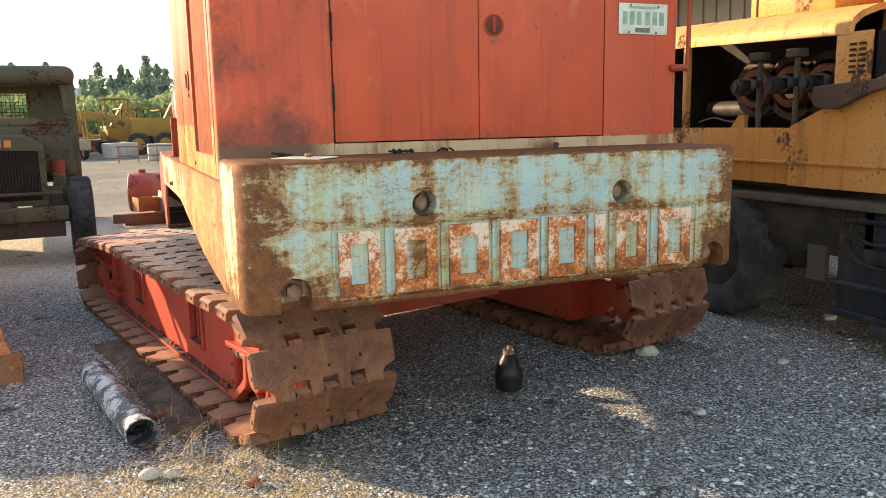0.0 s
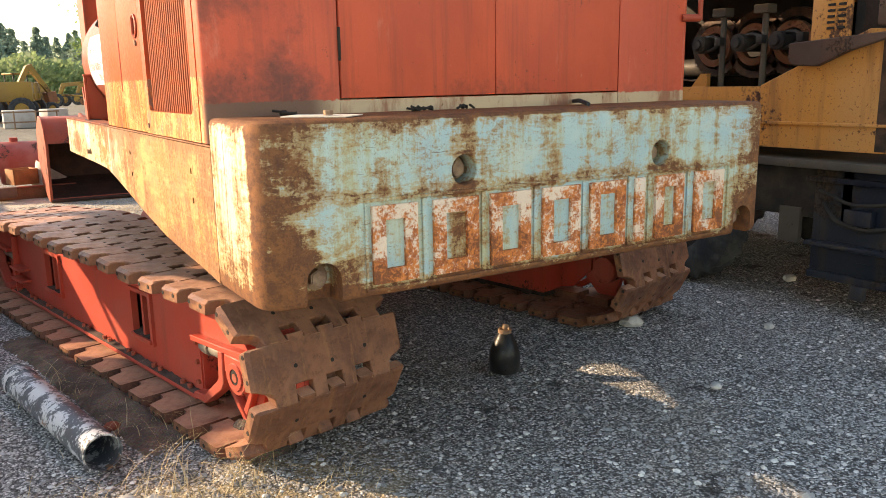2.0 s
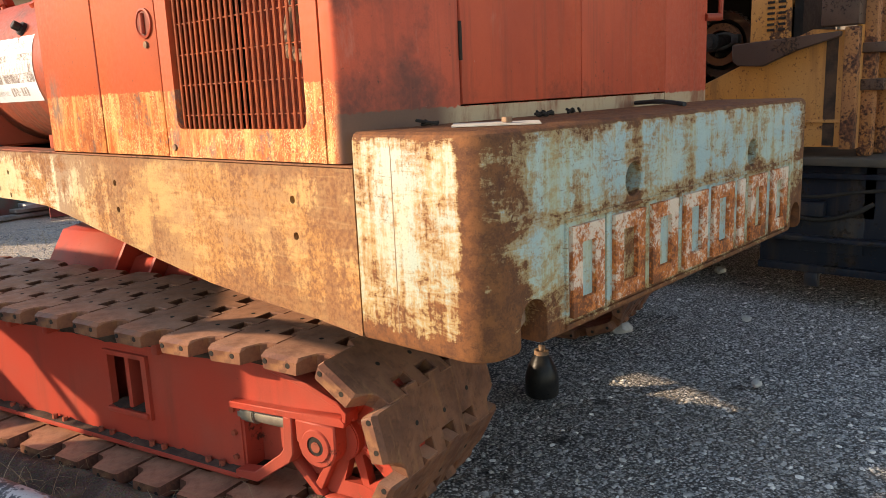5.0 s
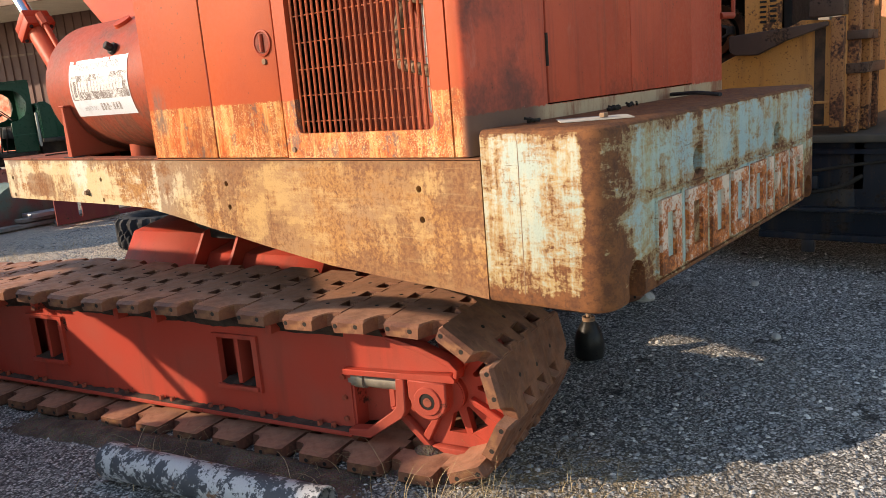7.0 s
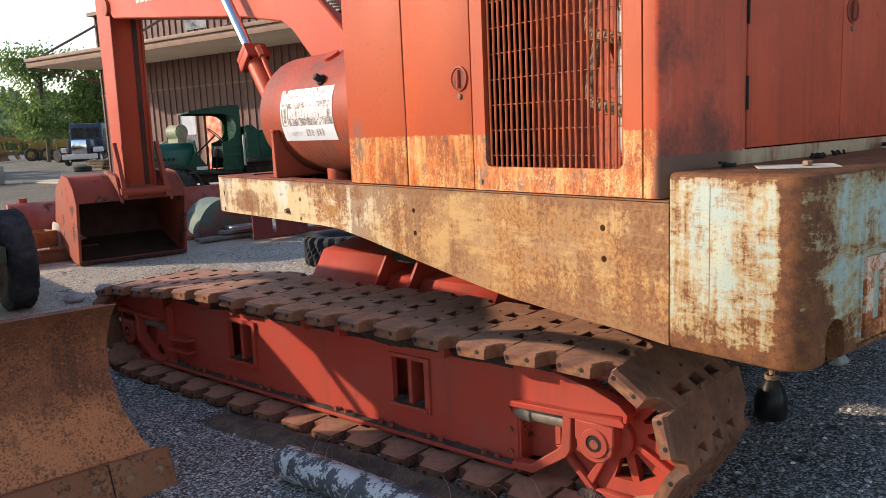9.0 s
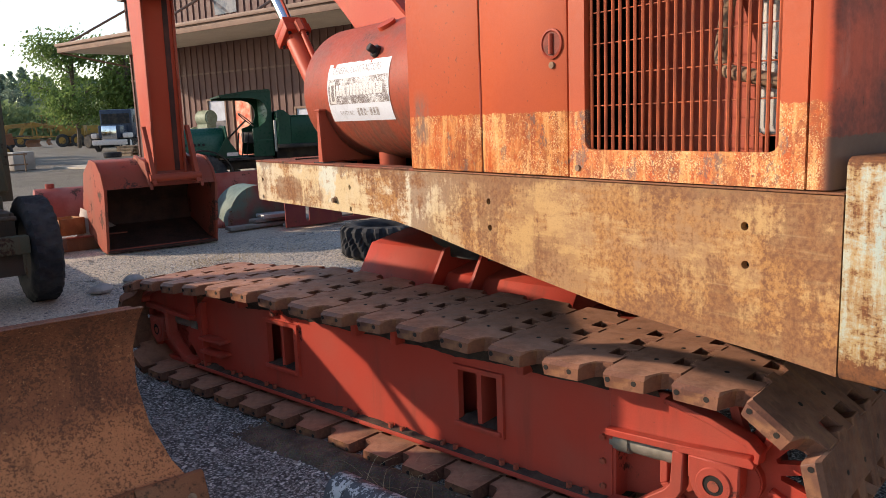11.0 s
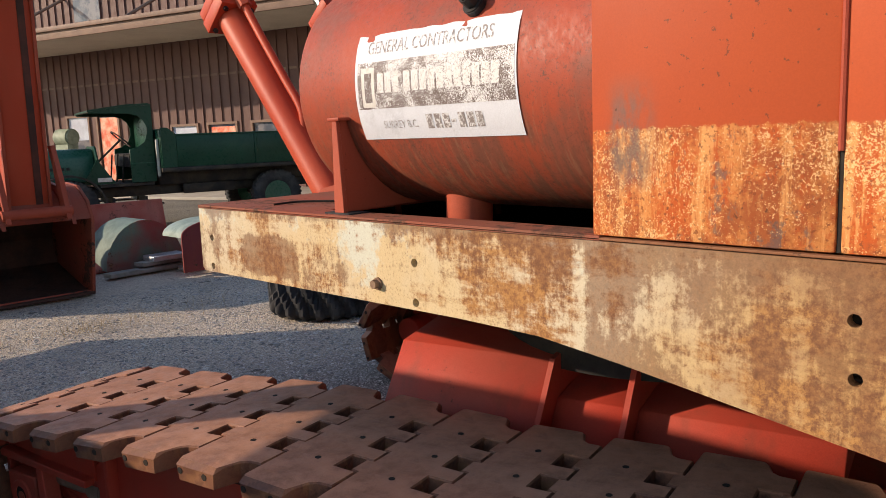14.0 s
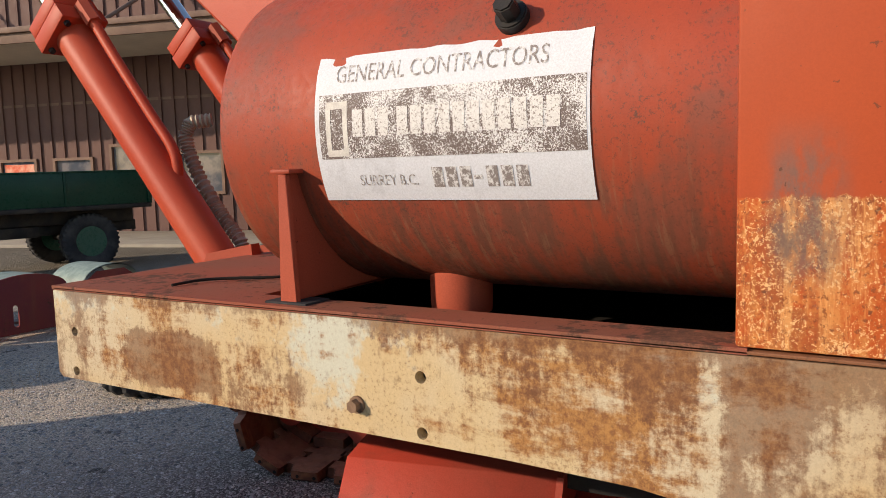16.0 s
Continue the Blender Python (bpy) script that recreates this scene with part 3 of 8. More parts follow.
def build_ground():
    def ticks(near0, near1, step, far):
        a = list(np.arange(near0, near1 + 1e-6, step))
        out, s = [], step
        v = near1
        while v < far:
            s *= 1.35
            v += s
            out.append(v)
        low, v, s = [], near0, step
        while v > -far:
            s *= 1.35
            v -= s
            low.append(v)
        return low[::-1] + a + out
    xs, ys = ticks(-3.5, 6.0, 0.1, 1500), ticks(-3.0, 10.0, 0.1, 1500)
    verts = [(x, y, ground_height(x, y)) for y in ys for x in xs]
    w = len(xs)
    faces = [(j * w + i, j * w + i + 1, (j + 1) * w + i + 1, (j + 1) * w + i) for j in range(len(ys) - 1) for i in range(w - 1)]
    me = bpy.data.meshes.new("ground")
    me.from_pydata(verts, [], faces)
    me.materials.append(GRAVEL)
    me.polygons.foreach_set("use_smooth", [True] * len(me.polygons))
    return tagged(new("ground", me), "grey gravel yard with dust between the stones", "ground", kind="structure")


build_ground()


# ---- the excavator ----
excavator = thing("excavator", "old red hydraulic excavator on rusty crawler tracks, pale blue counterweight", "excavator")


def rounded_outline(x0, x1, y0, y1, r, k=6, r_back=0.006):
    pts = []
    q = r_back
    for cx, cy, a0, r in ((x0 + r, y0 + r, 180, r), (x1 - r, y0 + r, 270, r), (x1 - q, y1 - q, 0, q), (x0 + q, y1 - q, 90, q)):
        for i in range(k + 1):
            a = radians(a0 + 90 * i / k)
            pts.append((cx + r * math.cos(a), cy + r * math.sin(a)))
    return pts


BOLT_HOLES = ((0.738, 1.221), (1.694, 1.219))
LOW_NOTCHES = ((0.202, 0.906), (2.225, 0.894))


def carved(bm, cut):
    """The body less the cutter, both closed."""
    obs = []
    for b in (bm, cut):
        bmesh.ops.recalc_face_normals(b, faces=b.faces)
        me = bpy.data.meshes.new("carving")
        b.to_mesh(me)
        b.free()
        obs.append(bpy.data.objects.new("carving", me))
        scene.collection.objects.link(obs[-1])
    mod = obs[0].modifiers.new("cut", "BOOLEAN")
    mod.operation, mod.object, mod.solver = "DIFFERENCE", obs[1], "EXACT"
    bpy.context.view_layer.update()
    me = bpy.data.meshes.new_from_object(obs[0].evaluated_get(bpy.context.evaluated_depsgraph_get()))
    out = bmesh.new()
    out.from_mesh(me)
    bpy.data.meshes.remove(me)
    for o in obs:
        bpy.data.objects.remove(o)
    return out


def build_counterweight():
    x0, x1, y0, y1, r, k = 0.0, 2.372, -0.285, 0.163, 0.085, 6
    bm = bmesh.new()
    rings = []
    for z, d in ((0.826, 0.022), (0.834, 0.007), (0.85, 0.0), (1.388, 0.0), (1.403, 0.006), (1.41, 0.018)):
        rings.append([bm.verts.new((x, y, z)) for x, y in rounded_outline(x0 + d, x1 - d, y0 + d, y1 - d * 0.2, r - d * 0.5, k, max(0.002, 0.006 - d * 0.2))])
    count = len(rings[0])
    for j, (a, b) in enumerate(zip(rings, rings[1:])):
        for i in range(count):
            if j == 2 and i == k:
                continue
            bm.faces.new((a[i], a[(i + 1) % count], b[(i + 1) % count], b[i]))
    bm.faces.new(rings[0]), bm.faces.new(rings[-1])
    corners = [rings[2][k], rings[2][k + 1], rings[3][k + 1], rings[3][k]]
    edges = [bm.edges.get((corners[i], corners[(i + 1) % 4])) or bm.edges.new((corners[i], corners[(i + 1) % 4])) for i in range(4)]
    wells = []
    for cx, cz in BOLT_HOLES:
        ring = [bm.verts.new((x, y0, z)) for x, z in disc_points(cx, cz, 0.056, 20)]
        edges += [bm.edges.new((ring[i], ring[(i + 1) % 20])) for i in range(20)]
        wells.append(ring)
    bmesh.ops.triangle_fill(bm, use_beauty=True, edges=edges)
    for ring in wells:
        c = sum((v.co for v in ring), Vector()) / 20
        rim = [bm.verts.new((c.x + (v.co.x - c.x) * 0.92, y0 + 0.006, c.z + (v.co.z - c.z) * 0.92)) for v in ring]
        deep = [bm.verts.new((v.co.x, y0 + 0.10, v.co.z)) for v in rim]
        for a, b in ((ring, rim), (rim, deep)):
            for i in range(20):
                bm.faces.new((a[i], a[(i + 1) % 20], b[(i + 1) % 20], b[i]))
        bm.faces.new(deep)
    cut = bmesh.new()
    for cx, cz in LOW_NOTCHES:
        arch = [(cx + 0.06 * math.cos(radians(t)), cz + 0.06 * math.sin(radians(t))) for t in range(0, 181, 15)]
        prism([*arch, (cx - 0.06, 0.78), (cx + 0.06, 0.78)], y0 - 0.05, y0 + 0.10, "y", cut)
    bm = carved(bm, cut)
    ob = part("counterweight", bm, CW_PAINT, excavator, "cast counterweight, pale blue paint scraped to brown rust", 30)
    for cx, cz in (*BOLT_HOLES, *LOW_NOTCHES):
        bm = rod((cx, y0 + 0.105, cz), (cx, y0 + 0.045, cz), 0.03, seg=6, bevel=0.004)
        rod((cx, y0 + 0.105, cz), (cx, y0 + 0.075, cz), 0.042, seg=20, bm=bm)
        part("bolt", bm, RUSTY_PALE, ob, "rusty hex bolt head")
    seam = box(-0.0006, 0.004, 0.0135, 0.0160, 0.87, 1.375)
    part("seam", seam, RUSTY_PALE, ob)
    y = y0
    rail = box(0.347, 2.115, y - 0.009, y + 0.01, 1.143, 1.155, 0.003)
    box(0.347, 2.115, y - 0.009, y + 0.01, 0.846, 0.858, 0.003, rail)
    box(0.347, 0.357, y - 0.009, y + 0.01, 0.858, 1.143, 0.003, rail)
    box(2.105, 2.115, y - 0.009, y + 0.01, 0.858, 1.143, 0.003, rail)
    part("panel_border", rail, CW_PAINT, ob)
    for x in (0.571, 0.811, 1.044, 1.279, 1.517, 1.629, 1.858):
        part("divider", box(x - 0.010, x + 0.010, y - 0.008, y + 0.01, 0.861, 1.14, 0.004), CW_PAINT, ob)
    blocks = ((0.371, 0.539, 0), (0.603, 0.785, 0), (0.838, 1.015, 0), (1.073, 1.253, 0), (1.306, 1.489, 0), (1.545, 1.599, 1), (1.659, 1.823, 0), (1.893, 2.072, 0))
    for a, b, kind in blocks:
        w = 0.048
        if kind == 0:
            outer = [(a, 0.872), (b, 0.872), (b, 1.13), (a, 1.13)]
            inner = [(a + w, 0.872 + w), (b - w, 0.872 + w), (b - w, 1.13 - w), (a + w, 1.13 - w)]
            bm = holed_plate(outer, [inner], y - 0.014, y + 0.01, "y")
        else:
            bm = box(a, b, y - 0.014, y + 0.01, 0.872, 1.13, 0.005)
        part("raised_block", bm, BLOCK_PAINT, ob, "raised block, orange rust under peeling white paint")
    return ob


def block_paint():
    n = Nodes("peeling_white_on_rust")
    fine = n.noise(70, 6, 0.78)
    e = n.math("ADD", n.math("MULTIPLY", n.noise(8, 6, 0.7), 0.55), n.math("MULTIPLY", fine, 0.45))
    e = n.math("ADD", e, n.ramp(n.axis(2), 1.06, 0.87, 0.0, 0.07))
    orange = n.mix(n.ramp(n.noise(30, 5, 0.7), 0.40, 0.60), (0.62, 0.19, 0.050), (0.36, 0.105, 0.038))
    color = n.mix(n.ramp(e, 0.46, 0.53), (0.70, 0.56, 0.44), orange)
    color = n.mix(n.ramp(e, 0.555, 0.60, 0, 0.85), color, (0.15, 0.058, 0.03))
    return n.done(color, 0.75, 0, fine, 0.45, 0.004)


BLOCK_PAINT = block_paint()
RUSTY_PALE = plain("pale_rust", (0.30, 0.20, 0.13), (0.16, 0.09, 0.06), 20, 0.75)
counterweight = build_counterweight()

BEAM_LOW = ((0.165, 0.836), (0.36, 0.854), (0.627, 0.868), (0.936, 0.889), (1.3, 0.936), (1.73, 1.0), (2.03, 1.045), (2.25, 1.072), (2.5, 1.078))


def build_beams():
    outline = [*BEAM_LOW, (3.80, 1.078), (3.815, 1.09), (3.815, 1.31), (0.165, 1.31)]
    holes = [disc_points(y, z, 0.0125, 12) for y, z in ((0.44, 1.21), (0.435, 1.10), (1.565, 1.208), (1.56, 1.103), (2.665, 1.209), (2.665, 1.099), (3.735, 1.205), (3.74, 1.10))]
    for x in (0.0, 2.342):
        bm = holed_plate(outline, holes if x == 0.0 else [], x, x + 0.028, "x")
        ob = part("side_beam", bm, BEAM_PAINT, excavator, "deep side beam, cream paint blotched with orange rust", 30)
        if x == 0.0:
            box(0.0, 0.11, 0.165, 3.815, 1.312, 1.318, 0.002, bm := bmesh.new())
            part("top_flange", bm, RUST_PLATE, ob, "dull rusty top edge")
            bm = rod((-0.006, 2.817, 1.136), (0.01, 2.817, 1.136), 0.018, seg=14)
            rod((-0.022, 2.817, 1.136), (-0.004, 2.817, 1.136), 0.013, seg=6, bm=bm)
            part("bolt", bm, RUSTY_PALE, ob)
            # Near-black sheet behind the holes stands in for the shade in them
            bm = box(0.035, 0.045, 0.3, 3.78, 1.08, 1.30)
            part("web", bm, DARK, ob)


build_beams()
bm = box(0.03, 2.342, 0.17, 3.80, 1.082, 1.098)
box(0.03, 2.342, 3.795, 3.812, 1.082, 1.311, bm=bm)
part("belly_plate", bm, DARK, excavator)
# Unseen cab, added to keep sunlight off the crane
bm = box(1.58, 2.368, 2.105, 3.72, 1.323, 2.9, 0.05)
part("operator_cab", bm, RED_DULL, excavator, "dull red operator cab beside the boom, unseen, added for its shade")
DECK_RUST = worn_paint("rusty_deck", (0.30, 0.085, 0.05), (0.24, 0.095, 0.06), (0.20, 0.09, 0.055), (0.10, 0.05, 0.035), 0.45, 3, 0.0, 0.7)
bm = holed_plate([(0.0, 2.08), (2.37, 2.08), (2.37, 3.82), (0.0, 3.82)], [[(0.105, 2.0 + 0.12), (0.78, 2.12), (0.78, 3.16), (0.105, 3.16)]], 1.3115, 1.322, "z")
deck = part("deck", bm, DECK_RUST, excavator, "flat front deck of dull red rusted plate")
bm = hose([(0.10, 3.47, 1.327), (0.2, 3.44, 1.33), (0.31, 3.30, 1.328), (0.42, 3.27, 1.328)], 0.004, 6)
part("wire", bm, DARK, deck)


# tank on its saddles
def build_tank():
    cx, cz, r, y0, y1 = 0.427, 1.695, 0.366, 2.102, 3.24
    m = Matrix.Translation((cx, y0, cz)) @ Matrix.Rotation(radians(-90), 4, "X")
    ln = y1 - y0
    bm = lathe([(0.02, 0.0), (r, 0.0), (r, ln - 0.022), (r - 0.003, ln - 0.012), (r - 0.012, ln - 0.003), (r - 0.03, ln + 0.004), (r * 0.6, ln + 0.03), (0.02, ln + 0.045)], 72, m=m)
    ob = part("oil_tank", bm, TANK_RED, excavator, "round red oil tank with rust runs below, lower half painted darker as shade", 50)
    bm = rod((0.25, 2.60, 1.98), (0.225, 2.60, 2.02), 0.05, seg=20)
    part("filler_boss", bm, RED, ob)
    a = radians(180 - 28)
    px, pz = cx + r * math.cos(a), cz + r * math.sin(a)
    d = Vector((math.cos(a), 0, math.sin(a)))
    p = Vector((px, 2.505, pz))
    bm = rod(p - d * 0.02, p + d * 0.018, 0.032, seg=20, bevel=0.003)
    rod(p + d * 0.01, p + d * 0.052, 0.021, seg=8, bm=bm, bevel=0.003)
    part("plug", bm, BLACK_STEEL, ob, "dark steel screw plug")
    part("drain_stub", lathe([(0.055, 1.275), (0.070, 1.275), (0.072, 1.30), (0.072, 1.37), (0.055, 1.37), (0.055, 1.275)], 28, m=Matrix.Translation((0.33, 2.76, 0))), RED_DULL, ob)
    for y in (3.02,):
        pts = [(0.045, 1.325), (0.80, 1.325), (0.80, 1.56)]
        pts += [(cx + (r + 0.001) * math.cos(radians(t)), cz + (r + 0.001) * math.sin(radians(t))) for t in range(-22, -171, -8)]
        pts += [(0.045, 1.60)]
        saddle = prism(pts, y - 0.009, y + 0.009, "y", bevel=0.002)
        part("saddle", saddle, RED_DULL, ob, "dull red saddle plate")
        part("saddle_flange", prism([(2.992, 1.325), (3.040, 1.325), (3.030, 1.598), (3.008, 1.598)], 0.030, 0.044, "x", bevel=0.002), RED_DULL, ob)
        part("saddle_cap", box(0.028, 0.10, 2.995, 3.05, 1.599, 1.609, 0.003), RED_DULL, ob)
    part("foot_pad", box(0.02, 0.10, 2.96, 3.075, 1.319, 1.3265), RUBBER, ob)
    return ob, cx, cz, r


def tank_paint():
    """Red oil tank: faded paint, oil and rust runs on its lower half, specks of bare steel; shade is painted into the
    lower half.
    """
    n = Nodes("tank_red")
    fine = n.noise(55, 6, 0.72)
    red = n.mix(n.ramp(n.noise(2.5, 5, 0.6), 0.35, 0.65), (0.37, 0.061, 0.026), (0.31, 0.056, 0.030))
    red = n.mix(n.ramp(n.noise(4.5, 5, 0.65, n.at(shift=(3, 3, 3))), 0.47, 0.64, 0, 0.75), red, (0.22, 0.075, 0.05))
    runs = n.noise(16, 4, 0.6, n.at((0.35, 2.2, 0.35)))
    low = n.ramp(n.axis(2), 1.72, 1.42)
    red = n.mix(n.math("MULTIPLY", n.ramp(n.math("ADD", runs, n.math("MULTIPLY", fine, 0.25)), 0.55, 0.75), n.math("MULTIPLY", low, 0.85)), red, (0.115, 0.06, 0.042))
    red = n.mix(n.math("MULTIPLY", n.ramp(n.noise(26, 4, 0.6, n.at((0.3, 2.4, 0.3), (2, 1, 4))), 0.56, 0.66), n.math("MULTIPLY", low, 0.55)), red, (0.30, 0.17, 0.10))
    # Even browner wash below the middle stands in for shade
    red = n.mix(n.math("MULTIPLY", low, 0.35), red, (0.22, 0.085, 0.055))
    spots = n.math("ADD", n.math("MULTIPLY", n.noise(5, 4, 0.6), 0.5), n.math("MULTIPLY", fine, 0.5))
    red = n.mix(n.ramp(spots, 0.585, 0.625), red, (0.13, 0.06, 0.045))
    red = n.mix(n.ramp(n.math("ADD", n.noise(120, 4, 0.8), n.math("MULTIPLY", n.noise(5, 4), 0.3)), 0.70, 0.78, 0, 0.7), red, (0.13, 0.05, 0.035))
    return n.done(red, n.ramp(fine, 0.3, 0.7, 0.42, 0.65), 0, fine, 0.15, 0.004, grain=0.06)


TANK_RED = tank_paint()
tank, TCX, TCZ, TR = build_tank()


def wrap(me, y_front, z_top, lift):
    """Bends a flat mesh (x along the tank towards the cab, y up) onto the tank's side."""
    a_top = math.acos(max(-1, min(1, (z_top - TCZ) / TR)))
    bm = bmesh.new()
    bm.from_mesh(me)
    for v in bm.verts:
        a = a_top - v.co.y / TR
        rr = TR + lift
        v.co = (TCX - rr * math.sin(a), y_front - v.co.x, TCZ + rr * math.cos(a))
    bpy.data.meshes.remove(me)
    return bm


def sheet(x0, x1, y0, y1, nx=24, ny=12):
    bm = bmesh.new()
    bmesh.ops.create_grid(bm, x_segments=nx, y_segments=ny, size=0.5, matrix=Matrix.LocRotScale(((x0 + x1) / 2, (y0 + y1) / 2, 0), None, (x1 - x0, y1 - y0, 1)))
    me = bpy.data.meshes.new("sheet")
    bm.to_mesh(me)
    bm.free()
    return me


def sticker_paper():
    n = Nodes("weathered_sticker")
    fine = n.noise(90, 5, 0.75)
    color = n.mix(n.ramp(n.noise(7, 5, 0.7), 0.55, 0.75, 0, 0.5), (0.66, 0.685, 0.73), (0.42, 0.43, 0.46))
    color = n.mix(n.ramp(fine, 0.68, 0.72), color, (0.40, 0.10, 0.06))
    return n.done(color, 0.55, 0, n.noise(14, 4), 0.25, 0.004)


def sticker_print():
    n = Nodes("flaking_black_print")
    fine = n.noise(300, 4, 0.8)
    color = n.mix(n.ramp(n.math("ADD", fine, n.ramp(n.noise(8, 5, 0.7), 0.38, 0.66, -0.05, 0.14)), 0.52, 0.56), (0.16, 0.125, 0.115), (0.72, 0.72, 0.72))
    return n.done(color, 0.6)


def faded_ink():
    n = Nodes("faded_ink")
    color = n.mix(n.ramp(n.noise(110, 4, 0.7), 0.46, 0.6), (0.24, 0.21, 0.20), (0.66, 0.66, 0.66))
    return n.done(color, 0.6)


def build_sticker():
    yf, top = 2.945, 1.838
    wide, tall = 0.60, 0.305
    paper, band, ink = sticker_paper(), sticker_print(), faded_ink()
    # torn outline: upper edge dips in places
    bm = wrap(sheet(0, wide, -tall, 0.0, 40, 20), yf, top, 0.0025)
    for v in bm.verts:
        if v.co.z > top - 0.02:
            v.co.z -= 0.012 * max(0, noise.noise((0, v.co.y * 14, 1.0))) + 0.004
    ob = part("sticker", bm, paper, tank, "torn white contractor sticker with flaking black band")
    part("black_band", wrap(sheet(0.012, wide - 0.006, -0.215, -0.085, 36, 8), yf, top, 0.0033), band, ob, "flaking black print")
    words = wrap_words("GENERAL CONTRACTORS", 0.052, 0.036, 0.47, -0.062, yf, top)
    part("lettering", words, ink, ob)
    part("lettering", wrap_words("SURREY B.C.", 0.10, 0.022, 0.14, -0.272, yf, top), ink, ob)
    for k in range(7):
        if k == 3:
            a, b, lo, hi = 0.366, 0.384, -0.262, -0.254
        else:
            a = 0.275 + k * 0.031 - (0.006 if k > 3 else 0)
            b, lo, hi = a + 0.024, -0.277, -0.237
        part("number_bar", wrap(sheet(a, b, lo, hi, 2, 4), yf, top, 0.0033), ink, ob)
    white = plain("white_print", (0.70, 0.68, 0.63), (0.55, 0.52, 0.48), 30, 0.6)
    for a, b, c, d in ((0.03, 0.042, -0.21, -0.10), (0.042, 0.085, -0.115, -0.10), (0.073, 0.085, -0.21, -0.115), (0.042, 0.073, -0.21, -0.197)):
        part("mark", wrap(sheet(a, b, c, d, 3, 8), yf, top, 0.0040), white, ob, "plain white frame mark on the band")
    worn = band_white()
    for k in range(14):
        a = 0.098 + k * 0.0315 + (0.014 if k > 2 else 0.0)
        part("name_bar", wrap(sheet(a, a + 0.025, -0.172, -0.118, 3, 4), yf, top, 0.0040), worn, ob)


def band_white():
    n = Nodes("worn_white_bar")
    color = n.mix(n.ramp(n.noise(200, 4, 0.8), 0.54, 0.60), (0.70, 0.69, 0.67), (0.26, 0.22, 0.20))
    return n.done(color, 0.6)


def wrap_words(text, x, height, width, y, yf, top):
    me = text_mesh(text, height, width)
    for v in me.vertices:
        v.co.x += x
        v.co.y += y
    return wrap(me, yf, top, 0.0033)


build_sticker()


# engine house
# Darker red painted for the shade inside the latch cups
SHADED_RED_CUP = plain("shaded_cup_red", (0.24, 0.045, 0.028), (0.10, 0.03, 0.02), 14, 0.6)
HOUSE_TOP = 2.92


def latch(p, face, parent):
    """A recessed cup with a bar and a small lock, on the wall that faces -x or -y."""
    m = Matrix.Translation(p) @ (Matrix.Rotation(radians(90), 4, "X") if face == "y" else Matrix.Rotation(radians(-90), 4, "Y"))
    bm = lathe([(0.052, -0.004), (0.052, 0.005), (0.045, 0.007), (0.041, 0.002), (0.038, -0.003)], 28, m=m)
    ob = part("latch", bm, RED_DULL, parent, "round recessed door latch")
    part("cup", lathe([(0.001, 0.001), (0.041, 0.001), (0.041, 0.003), (0.001, 0.003)], 24, m=m), SHADED_RED_CUP, ob)
    up = Vector((0, 0, 1))
    out = Vector((0, -1, 0)) if face == "y" else Vector((-1, 0, 0))
    p = Vector(p)
    part("bar", rod(p + up * 0.034 + out * 0.006, p - up * 0.034 + out * 0.006, 0.009, seg=10), RED_DULL, ob)
    bm = rod(p - up * 0.072 - out * 0.002, p - up * 0.072 + out * 0.006, 0.012, seg=16)
    part("lock", bm, RUSTY_PALE, ob, "small steel lock")
    return ob


